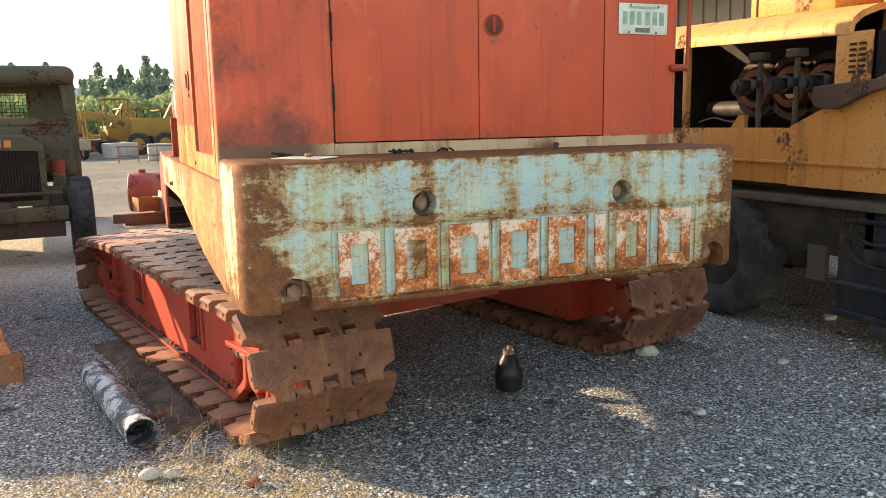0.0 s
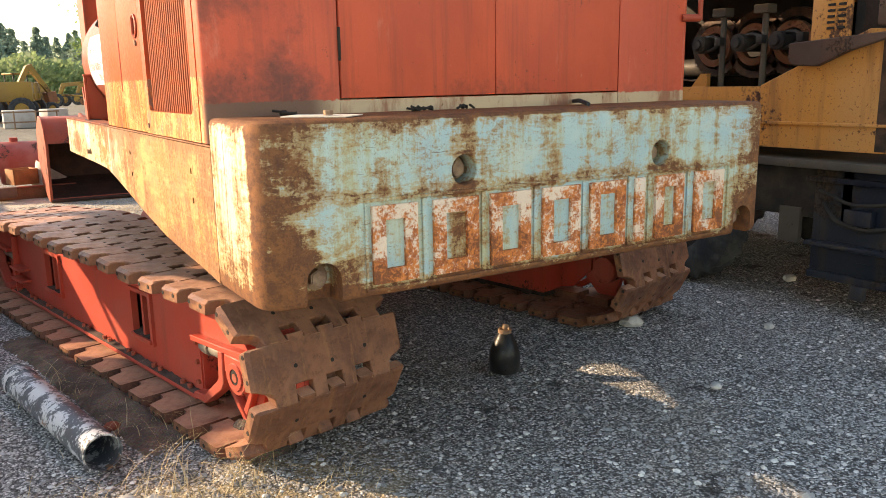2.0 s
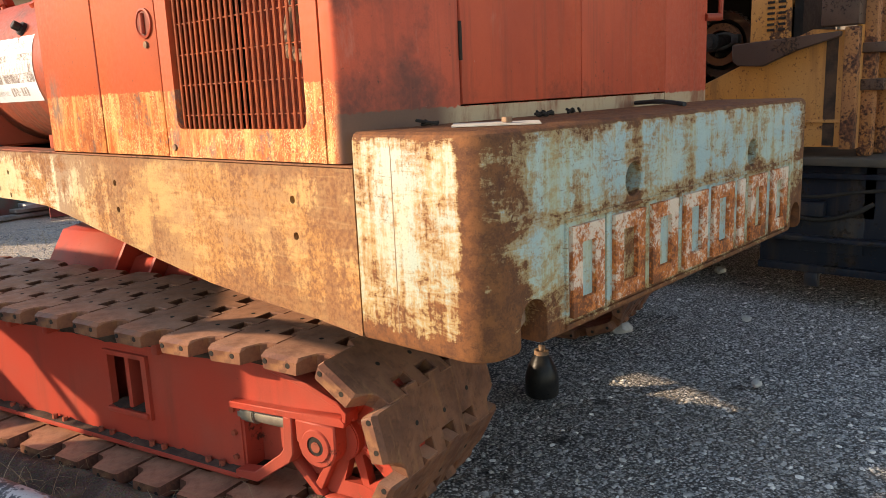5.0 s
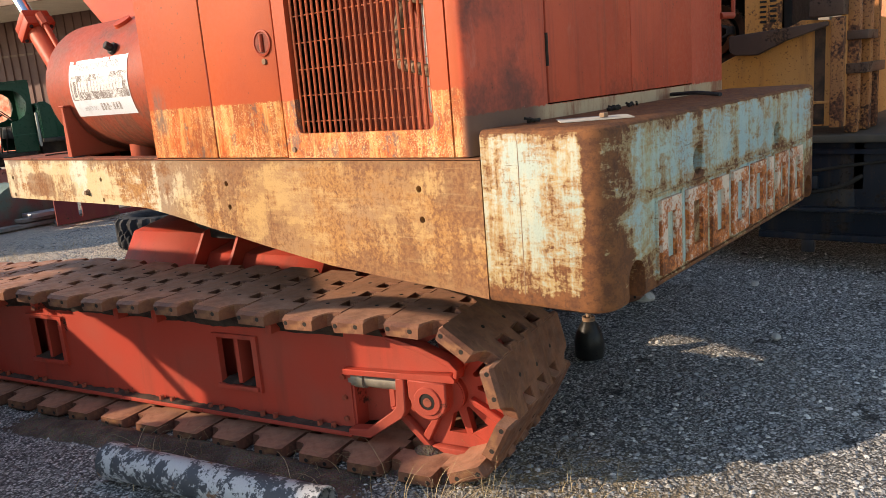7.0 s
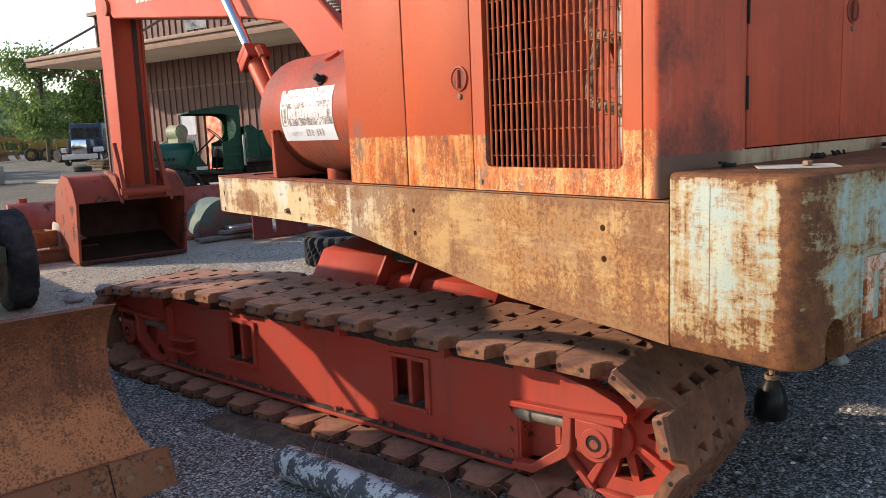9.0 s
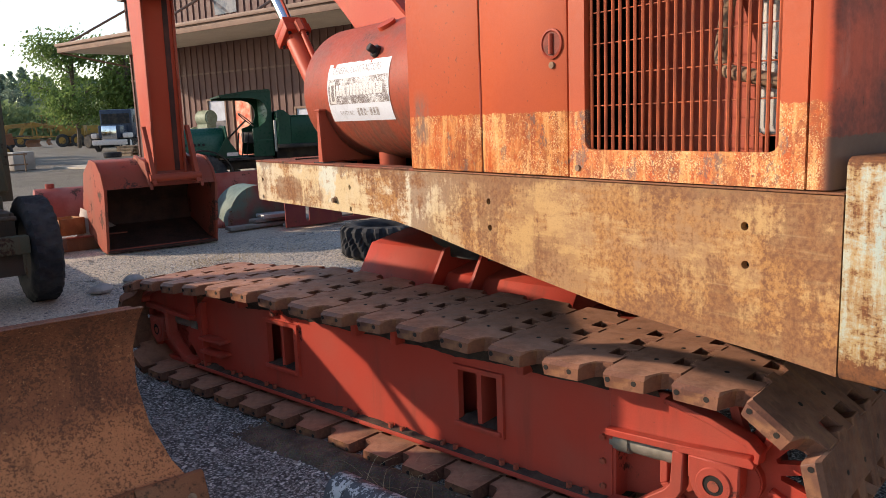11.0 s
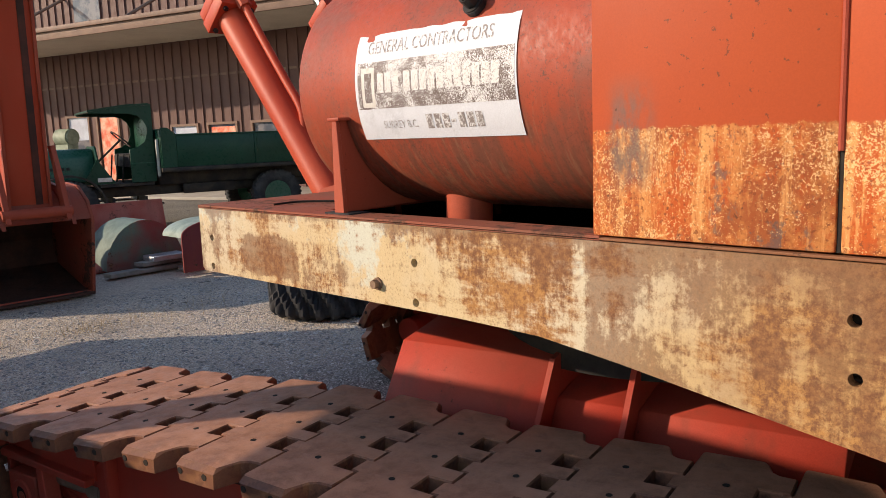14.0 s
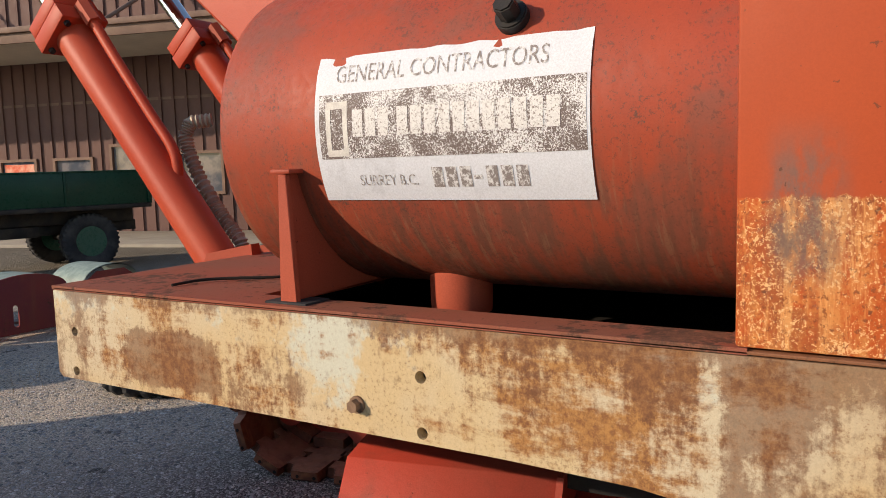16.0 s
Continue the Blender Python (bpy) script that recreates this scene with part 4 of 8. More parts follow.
def build_house():
    body = bmesh.new()
    box(2.345, 2.37, 0.21, 2.10, 1.325, HOUSE_TOP, bm=body)
    box(0.03, 2.345, 2.075, 2.10, 1.325, HOUSE_TOP, bm=body)
    box(0.004, 2.37, 0.2, 2.10, HOUSE_TOP, HOUSE_TOP + 0.03, bm=body)
    house = part("engine_house", body, HOUSE_PAINT, excavator, "tall engine house of faded red sheet steel")
    # Near-black sheet painted for the shade inside the house
    part("dark_lining", box(0.95, 0.97, 0.3, 2.07, 1.33, HOUSE_TOP - 0.02), DARK, house)
    top = HOUSE_TOP - 0.002
    # long side panels
    for a, b in ((1.602, 2.098), (1.128, 1.594)):
        panel = part("side_panel", box(0.002, 0.03, a, b, 1.322, top, 0.006), HOUSE_PAINT, house, "side door with a burnt orange lower band")
        if b < 1.6:
            latch((0.0, 1.197, 1.78), "x", panel)
        if b > 1.6:
            part("seam", box(0.008, 0.02, 1.5945, 1.6015, 1.323, top), DARK, house)
            part("hinge", rod((0.004, 1.598, 1.50), (0.004, 1.598, 1.75), 0.006, seg=8), RED_DULL, panel)
    gy0, gy1, gz0, r = 0.347, 1.048, 1.417, 0.03
    hole = [(gy0, top - 0.12), (gy1, top - 0.12)]
    hole += [(gy1 - r + r * math.cos(radians(t)), gz0 + r + r * math.sin(radians(t))) for t in (0, -30, -60, -90)]
    hole += [(gy0 + r + r * math.cos(radians(t)), gz0 + r + r * math.sin(radians(t))) for t in (-90, -120, -150, -180)]
    door = part("grille_door", holed_plate([(0.272, 1.322), (1.120, 1.322), (1.120, top), (0.272, top)], [hole], 0.002, 0.03, "x"), HOUSE_PAINT, house, "radiator door with an open bar grille", 30)
    bars = 23
    for k in range(bars):
        y = gy0 + (gy1 - gy0) * (k + 0.5) / bars
        pts = [(0.022 + 0.001 * noise.noise((k, z, 0)), y + 0.0015 * noise.noise((k * 3.1, z * 2.2, 5)), z) for z in (gz0 - 0.01, 1.7, 2.05, 2.5, top - 0.1)]
        part("grille_bar", hose(pts, 0.0055, 6), GRILLE_RUST, door)
    for k in range(14):
        z = gz0 + 0.045 + k * 0.10
        part("grille_rod", rod((0.026, gy0 - 0.01, z), (0.026, gy1 + 0.01, z), 0.0022, seg=6), GRILLE_RUST, door)
    part("stud", rod((-0.004, 1.08, 1.355), (0.004, 1.08, 1.355), 0.011, seg=12), RUSTY_PALE, door)
    # inside, behind the bars
    eng = box(0.22, 0.8, 0.42, 0.56, 1.45, 2.3, 0.03)
    engine = part("engine_block", eng, PALE_METAL, house, "pale rusty radiator and engine parts")
    for z in (1.6, 1.85, 2.05):
        part("pipe", hose([(0.16, 0.40, z), (0.14, 0.52, z + 0.03), (0.2, 0.66, z + 0.08), (0.3, 0.7, z + 0.3)], 0.022, 10), RUSTY_PALE, engine)
    part("inner_panel", box(0.34, 0.36, 0.60, 1.1, 1.35, 2.9), RED_DULL, house)
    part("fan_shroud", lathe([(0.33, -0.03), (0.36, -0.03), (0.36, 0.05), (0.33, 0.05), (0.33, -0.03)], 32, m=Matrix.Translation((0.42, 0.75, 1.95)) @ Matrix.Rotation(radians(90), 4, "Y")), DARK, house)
    # corner post and rear sheets
    post = prism([(0.004, 0.266), (0.004, 0.225), (0.010, 0.210), (0.025, 0.202), (0.506, 0.202), (0.506, 0.225), (0.03, 0.225), (0.03, 0.266)], 1.322, top, "z")
    part("corner_post", post, HOUSE_PAINT, house, "rounded sooty corner sheet", 60)
    part("corner_post", prism([(2.368, 0.266), (2.368, 0.225), (2.36, 0.210), (2.345, 0.202), (1.922, 0.202), (1.922, 0.225), (2.345, 0.225), (2.345, 0.266)], 1.40, top, "z"), HOUSE_PAINT, house, "", 60)
    for a, b in ((0.513, 1.2165), (1.2195, 1.914)):
        d = part("rear_door", box(a, b, 0.197, 0.222, 1.463, top, 0.005), HOUSE_PAINT, house, "red rear engine door")
        if a > 1:
            latch((1.296, 0.197, 1.988), "y", d)
        else:
            for z in (1.6, 1.9, 2.2, 2.6):
                part("hinge", rod((0.511, 0.198, z), (0.511, 0.198, z + 0.12), 0.006, seg=8), DARK, d)
    part("skirt", box(0.508, 1.92, 0.204, 0.222, 1.40, 1.458), HOUSE_PAINT, house, "cream rusted skirt under the doors")
    part("seam", box(0.5065, 0.5125, 0.215, 0.221, 1.46, top), DARK, house)
    plate = part("number_plate", box(2.0, 2.3, 0.1945, 0.1985, 1.966, 2.118, 0.0015), PLATE_WHITE, house, "pale licence plate with worn green characters")
    for k in range(6):
        x = 2.022 + k * 0.043 + (0.012 if k > 2 else 0)
        part("plate_bar", box(x, x + 0.028, 0.1925, 0.195, 2.012, 2.078), PLATE_GREEN, plate)
    part("plate_strip", box(2.10, 2.19, 0.1925, 0.195, 1.975, 1.998), PLATE_DARK, plate)
    part("plate_strip", box(2.06, 2.24, 0.1925, 0.195, 2.092, 2.104), PLATE_GREEN, plate)
    for x, z in ((2.07, 2.108), (2.24, 2.104), (2.06, 1.975), (2.23, 1.975)):
        part("screw", rod((x, 0.1945, z), (x, 0.19, z), 0.006, seg=8), RUSTY_PALE, plate)
    arm = rod((2.33, 0.20, 1.80), (2.41, 0.16, 1.80), 0.018, seg=12)
    hose([(2.41, 0.16, 1.79), (2.412, 0.16, 2.0), (2.412, 0.16, 2.6)], 0.012, 8, arm)
    part("door_stay", arm, RED_DULL, house)
    return house


GRILLE_RUST = plain("rusty_grille", (0.44, 0.105, 0.042), (0.28, 0.075, 0.038), 12, 0.65)
PALE_METAL = worn_paint("pale_metal", (0.55, 0.53, 0.50), (0.42, 0.38, 0.35), (0.25, 0.12, 0.06), (0.08, 0.05, 0.04), 0.35, 6, 0.3, 0.45)
PLATE_WHITE = plain("plate_enamel", (0.62, 0.66, 0.60), (0.50, 0.53, 0.46), 14, 0.4)
PLATE_GREEN = plain("plate_green", (0.20, 0.34, 0.26), (0.36, 0.42, 0.33), 30, 0.5)
PLATE_DARK = plain("plate_dark", (0.12, 0.12, 0.10), (0.22, 0.2, 0.17), 30, 0.6)
house = build_house()


# boom, stick and bucket
def build_boom():
    side = [(3.15, 1.50), (3.5, 1.48), (3.85, 1.87), (4.13, 2.13), (4.45, 2.40), (4.62, 2.49), (5.46, 2.64), (7.2, 2.86), (9.1, 3.10), (9.3, 3.24), (9.2, 3.50), (7.2, 3.42), (5.5, 3.22), (4.7, 3.02), (3.99, 2.57), (3.4, 2.10), (3.05, 1.75)]
    bm = prism(side, 0.98, 1.42, "x", bevel=0.012)
    boom = part("boom", bm, RED, excavator, "curved box boom in orange red paint")
    part("boom_foot", rod((0.85, 3.3, 1.62), (1.55, 3.3, 1.62), 0.12, seg=20), RED_DULL, boom)
    part("foot_bracket", prism([(3.0, 1.32), (3.6, 1.32), (3.42, 1.78), (3.2, 1.78)], 0.86, 0.94, "x"), RED_DULL, excavator)
    part("foot_bracket", prism([(3.0, 1.32), (3.6, 1.32), (3.42, 1.78), (3.2, 1.78)], 1.46, 1.54, "x"), RED_DULL, excavator)
    for k in range(8):
        y = 8.15 - k * 0.155
        part("name_bar", box(0.9735, 0.979, y - 0.12, y, 3.14 - k * 0.012, 3.30 - k * 0.012), PAINT_WHITE, boom, "white bar of the maker's mark")
    part("hose", hose([(0.99, 3.7, 2.45), (0.95, 3.9, 2.62), (0.95, 4.25, 2.95), (0.96, 5.0, 3.35)], 0.022, 10), HOSE_GREY, boom, "ribbed grey hose")
    return boom


def build_cylinders():
    for x in (0.85, 1.55):
        a, b = Vector((x, 4.05, 1.20)), Vector((x, 4.885, 2.19))
        d = (b - a).normalized()
        bm = rod(a, b, 0.078, seg=28, bevel=0.004)
        ob = part("boom_cylinder", bm, RED, excavator, "red hydraulic boom cylinder with a chrome rod")
        m = Matrix.Translation(b) @ d.to_track_quat("Z", "Y").to_matrix().to_4x4()
        part("head_flange", box(-0.105, 0.105, -0.105, 0.105, -0.02, 0.055, 0.006), RED, ob, at=m)
        part("head_flange", box(-0.10, 0.10, -0.10, 0.10, 0.06, 0.12, 0.006), RED, ob, at=m)
        for u in (-0.075, 0.075):
            for w in (-0.075, 0.075):
                part("bolt", rod((u, w, -0.035), (u, w, 0.13), 0.013, seg=6), BLACK_STEEL, ob, at=m)
        part("rod", rod(b + d * 0.1, b + d * 1.35, 0.045, seg=24), CHROME, ob, "polished chrome rod")
        n = Vector((0, -d.z, d.y))
        p = b - d * 0.02
        q = [p + n * 0.13, p - d * 0.25 + n * 0.12, a + d * 0.75 + n * 0.115, a + d * 0.55 + n * 0.11 + Vector((0.0, 0, 0)), a + d * 0.45 + n * 0.05]
        part("oil_pipe", hose(q, 0.021, 10), RED, ob)
        part("pipe_union", rod(p + n * 0.13 - d * 0.05, p + n * 0.13 + d * 0.06, 0.034, seg=6), RED_DULL, ob)
        part("clevis", rod(a - d * 0.12, a + d * 0.04, 0.092, seg=20), RED_DULL, ob)
        part("foot_lug", prism([(3.78, 1.12), (4.1, 1.12), (4.02, 1.32), (3.80, 1.36)], x - 0.14, x - 0.10, "x"), RED_DULL, ob)
        part("foot_lug", prism([(3.78, 1.12), (4.1, 1.12), (4.02, 1.32), (3.80, 1.36)], x + 0.10, x + 0.14, "x"), RED_DULL, ob)
    pts = [Vector(p) for p in ((1.0, 4.12, 1.26), (1.0, 4.15, 1.34), (1.0, 4.22, 1.41), (1.0, 4.28, 1.48), (1.0, 4.36, 1.59), (1.0, 4.41, 1.69), (1.0, 4.425, 1.76), (1.02, 4.41, 1.81), (1.08, 4.34, 1.82))]
    line = [a.lerp(b, k / 10) for a, b in zip(pts, pts[1:]) for k in range(10)]
    bm, last = bmesh.new(), None
    for i, c in enumerate(line):
        way = Vector((0, 0, 1)).rotation_difference(line[min(i + 1, len(line) - 1)] - line[max(i - 1, 0)])
        r = 0.031 if i % 2 else 0.0225
        ring = [bm.verts.new(c + way @ Vector((r * math.cos(t), r * math.sin(t), 0))) for t in (2 * math.pi * k / 12 for k in range(12))]
        if last:
            for k in range(12):
                bm.faces.new((last[k], last[(k + 1) % 12], ring[(k + 1) % 12], ring[k]))
        last = ring
    part("armoured_hose", bm, HOSE_PALE, excavator, "spiral armoured pale metal hose", 20)


HOSE_PALE = plain("galvanised_spiral", (0.46, 0.42, 0.33), (0.34, 0.30, 0.23), 12, 0.5, 0.2)


def spiral_hose():
    n = Nodes("spiral_hose")
    w = n.wave(9.0, n.at((1, 1, 1.4)), "Z")
    color = n.mix(n.ramp(w, 0.3, 0.6), (0.10, 0.095, 0.085), (0.36, 0.32, 0.25))
    return n.done(color, 0.5, 0.3, w, 0.8, 0.02)


def build_stick():
    bm = prism([(9.33, 3.55), (9.95, 3.45), (9.86, 0.95), (9.60, 0.80), (9.42, 0.95)], 1.02, 1.40, "x", bevel=0.012)
    stick = part("stick", bm, RED, excavator, "upright dipper stick, red box section with dark grease runs")
    part("grease_run", prism([(9.326, 3.4), (9.334, 3.4), (9.420, 0.98), (9.412, 0.98)], 1.27, 1.335, "x"), DARK_RED, stick, "dark grease run down the front")
    for x in (1.005, 1.385):
        part("edge_flange", prism([(9.305, 3.5), (9.345, 3.5), (9.43, 0.95), (9.39, 0.95)], x, x + 0.03, "x", bevel=0.003), RED_DULL, stick)
    part("pin", rod((0.94, 9.28, 3.25), (1.46, 9.28, 3.25), 0.10, seg=24), RED_DULL, stick)
    for x in (0.90, 1.45):
        part("link", prism([(9.40, 1.56), (9.48, 1.56), (9.40, 1.36), (9.28, 0.86), (9.14, 0.84), (9.26, 1.24)], x, x + 0.05, "x", bevel=0.004), RED_DULL, stick)
    part("pin", rod((0.88, 9.2, 0.92), (1.52, 9.2, 0.92), 0.05, seg=16), RED_DULL, stick)
    # bucket with its mouth towards the machine
    prof = [(9.49, 0.005), (9.70, 0.02), (10.42, 0.22), (10.52, 0.55), (10.30, 0.98), (9.92, 1.16), (9.62, 1.13), (9.40, 0.98), (9.31, 0.81)]
    inner = [(9.345, 0.81), (9.44, 0.96), (9.64, 1.09), (9.90, 1.115), (10.27, 0.94), (10.47, 0.54), (10.38, 0.26), (9.70, 0.06), (9.51, 0.045)]
    shell = prism([*prof, *inner], 0.38, 1.74, "x")
    # Inner faces take a darker rust steel, standing in for the bucket's shade
    deep = {(round(p, 3), round(q, 3)) for p, q in inner}
    for f in shell.faces:
        if all((round(v.co.y, 3), round(v.co.z, 3)) in deep for v in f.verts):
            f.material_index = 1
    bucket = part("bucket", shell, [RUST_RED, SHADED_STEEL], excavator, "digging bucket of rusty red plate, mouth open")
    for x in (0.348, 1.738):
        part("cheek", prism([(9.47, 0.0), (9.70, 0.01), (10.43, 0.21), (10.53, 0.55), (10.31, 0.99), (9.92, 1.17), (9.61, 1.14), (9.39, 0.99), (9.30, 0.80), (9.37, 0.45)], x, x + 0.035, "x", bevel=0.005), RUST_RED, bucket)
    part("lip", box(0.36, 1.76, 9.44, 9.52, 0.0, 0.03, 0.006), SHADED_STEEL, bucket)
    for x in (0.86, 1.50):
        part("ear", prism([(9.15, 0.78), (9.30, 1.12), (9.75, 1.20), (9.85, 1.10), (9.35, 0.95)], x, x + 0.04, "x", bevel=0.004), RUST_RED, bucket)


PAINT_WHITE = plain("white_marking", (0.72, 0.68, 0.62), (0.6, 0.5, 0.45), 18, 0.55)
HOSE_GREY = spiral_hose()
DARK_RED = plain("greasy_red", (0.10, 0.03, 0.02), (0.05, 0.02, 0.015), 5, 0.5)
# Rust brown with the shade of the bucket's inside painted in
SHADED_STEEL = plain("shaded_rust_steel", (0.085, 0.042, 0.030), (0.045, 0.026, 0.02), 4, 0.7)
RUST_RED = worn_paint("rusty_red", (0.33, 0.065, 0.035), (0.28, 0.08, 0.05), (0.16, 0.07, 0.045), (0.06, 0.035, 0.03), 0.4, 3, 0.3, 0.6)
build_boom(), build_cylinders(), build_stick()


# undercarriage
CAKED_DIRT = plain("caked_dirt", (0.095, 0.06, 0.045), (0.05, 0.033, 0.027), 14, 0.9, 0.0, 0.6)
OLD_GREASE = plain("old_grease", (0.030, 0.022, 0.018), (0.060, 0.042, 0.032), 18, 0.8, 0.0, 0.6)
RAM_GREY = plain("greasy_grey_steel", (0.17, 0.15, 0.12), (0.26, 0.23, 0.19), 12, 0.5, 0.2)
TURN_TRACK = Matrix.Rotation(radians(11.5), 4, "Z")
SHOE_W, WHEEL_V0, WHEEL_V1, LOOP_R, FRONT_R = 0.74, 0.51, 4.24, 0.345, 0.31
SHOES = 38


def loop_line():
    """The loop of the pads' outer face as a dense line in (v, z), from the rear top forwards."""
    pts = []
    for i in range(200):
        f = i / 200
        v = WHEEL_V0 + (WHEEL_V1 - WHEEL_V0) * f
        drop = max(0.0, (f - 0.72) / 0.28)
        pts.append((v, 2 * LOOP_R - 0.016 * math.sin(math.pi * f * 3) ** 2 * (1 - drop) - 2 * (LOOP_R - FRONT_R) * drop * drop * (3 - 2 * drop)))
    for i in range(60):
        t = math.pi * i / 60
        pts.append((WHEEL_V1 + FRONT_R * math.sin(t), FRONT_R + FRONT_R * math.cos(t)))
    for i in range(60):
        pts.append((WHEEL_V1 + (WHEEL_V0 - WHEEL_V1) * i / 60, 0.0))
    for i in range(60):
        t = math.pi * i / 60
        pts.append((WHEEL_V0 - LOOP_R * math.sin(t), LOOP_R - LOOP_R * math.cos(t)))
    return pts


LOOP = loop_line()
LOOP_RUN = [0.0]
for _a, _b in zip(LOOP, LOOP[1:] + LOOP[:1]):
    LOOP_RUN.append(LOOP_RUN[-1] + math.hypot(_b[0] - _a[0], _b[1] - _a[1]))
PITCH = LOOP_RUN[-1] / SHOES


def shoe_mesh():
    """One interlocking pad: lugs on one edge, pockets in the other, cut corners, dark pegs for pin holes at the ends.
    """
    w, h = SHOE_W, PITCH / 2 - 0.0015
    front, back = [], []
    spots = (0.225, 0.37, 0.515)
    for c in spots:
        front += [(c - 0.036, h), (c - 0.034, h + 0.024), (c + 0.034, h + 0.024), (c + 0.036, h)]
        back += [(c - 0.040, -h), (c - 0.039, -h + 0.072), (c + 0.039, -h + 0.072), (c + 0.040, -h)]
    outline = [(0.0, -h + 0.088), (0.0, h - 0.014), (0.004, h - 0.005), (0.014, h)] + front + [(w - 0.014, h), (w - 0.004, h - 0.005), (w, h - 0.014), (w, -h + 0.088), (w - 0.03, -h + 0.076), (w - 0.072, -h + 0.060), (w - 0.086, -h + 0.040), (w - 0.090, -h)] + back[::-1] + [(0.090, -h), (0.086, -h + 0.040), (0.072, -h + 0.060), (0.03, -h + 0.076)]
    bm = prism(outline, -0.058, 0.0, "z")
    for v in bm.verts:
        if v.co.z < -0.05:
            v.co.y *= 0.93
    top = [f for f in bm.faces if all(v.co.z > -0.001 for v in f.verts)]
    bmesh.ops.inset_individual(bm, faces=top, thickness=0.005, depth=0.0)
    for v in top[0].verts:
        v.co.z = 0.0
    for v in bm.verts:
        if v.co.z > -0.001 and v not in top[0].verts:
            v.co.z = -0.016 if v.co.x < 0.02 or v.co.x > w - 0.02 else -0.004
    for v in top[0].verts:
        if v.co.x < 0.03 or v.co.x > w - 0.03:
            v.co.x += 0.012 if v.co.x < 0.03 else -0.012
            v.co.z = -0.002
    # Near-black pegs stand in for the shade in pin holes
    for v0 in (h - 0.024, h - 0.122):
        for x0, x1 in ((-0.0015, 0.03), (w - 0.03, w + 0.0015)):
            rod((x0, v0, -0.03), (x1, v0, -0.03), 0.0095, seg=10, bm=bm, mi=1)
    for u, v in ((0.20, 0.02), (0.37, 0.0), (0.54, 0.02)):
        rod((u, v, -0.02), (u, v, 0.0012), 0.009, seg=8, bm=bm, mi=1)
    box(0.35, 0.49, -h + 0.03, h - 0.03, -0.11, -0.0575, bm=bm)
    return mesh_of("shoe", bm, [SHOE, DARK], 30)


SHOE_MESH = shoe_mesh()


def loop_at(s):
    """A place on the pads' outer face, and its turn, s metres round the loop from the rear top."""
    def spot(q):
        q %= LOOP_RUN[-1]
        i = int(np.searchsorted(LOOP_RUN, q, side="right")) - 1
        f = (q - LOOP_RUN[i]) / (LOOP_RUN[i + 1] - LOOP_RUN[i])
        a, b = LOOP[i], LOOP[(i + 1) % len(LOOP)]
        return a[0] + (b[0] - a[0]) * f, a[1] + (b[1] - a[1]) * f
    (v0, z0), (v1, z1) = spot(s - PITCH / 2), spot(s + PITCH / 2)
    a, out = math.atan2(z1 - z0, v1 - v0), 0.006
    return (v0 + v1) / 2 - math.sin(a) * out, (z0 + z1) / 2 + math.cos(a) * out - (0.006 if abs(a) < 0.2 else 0.0), a


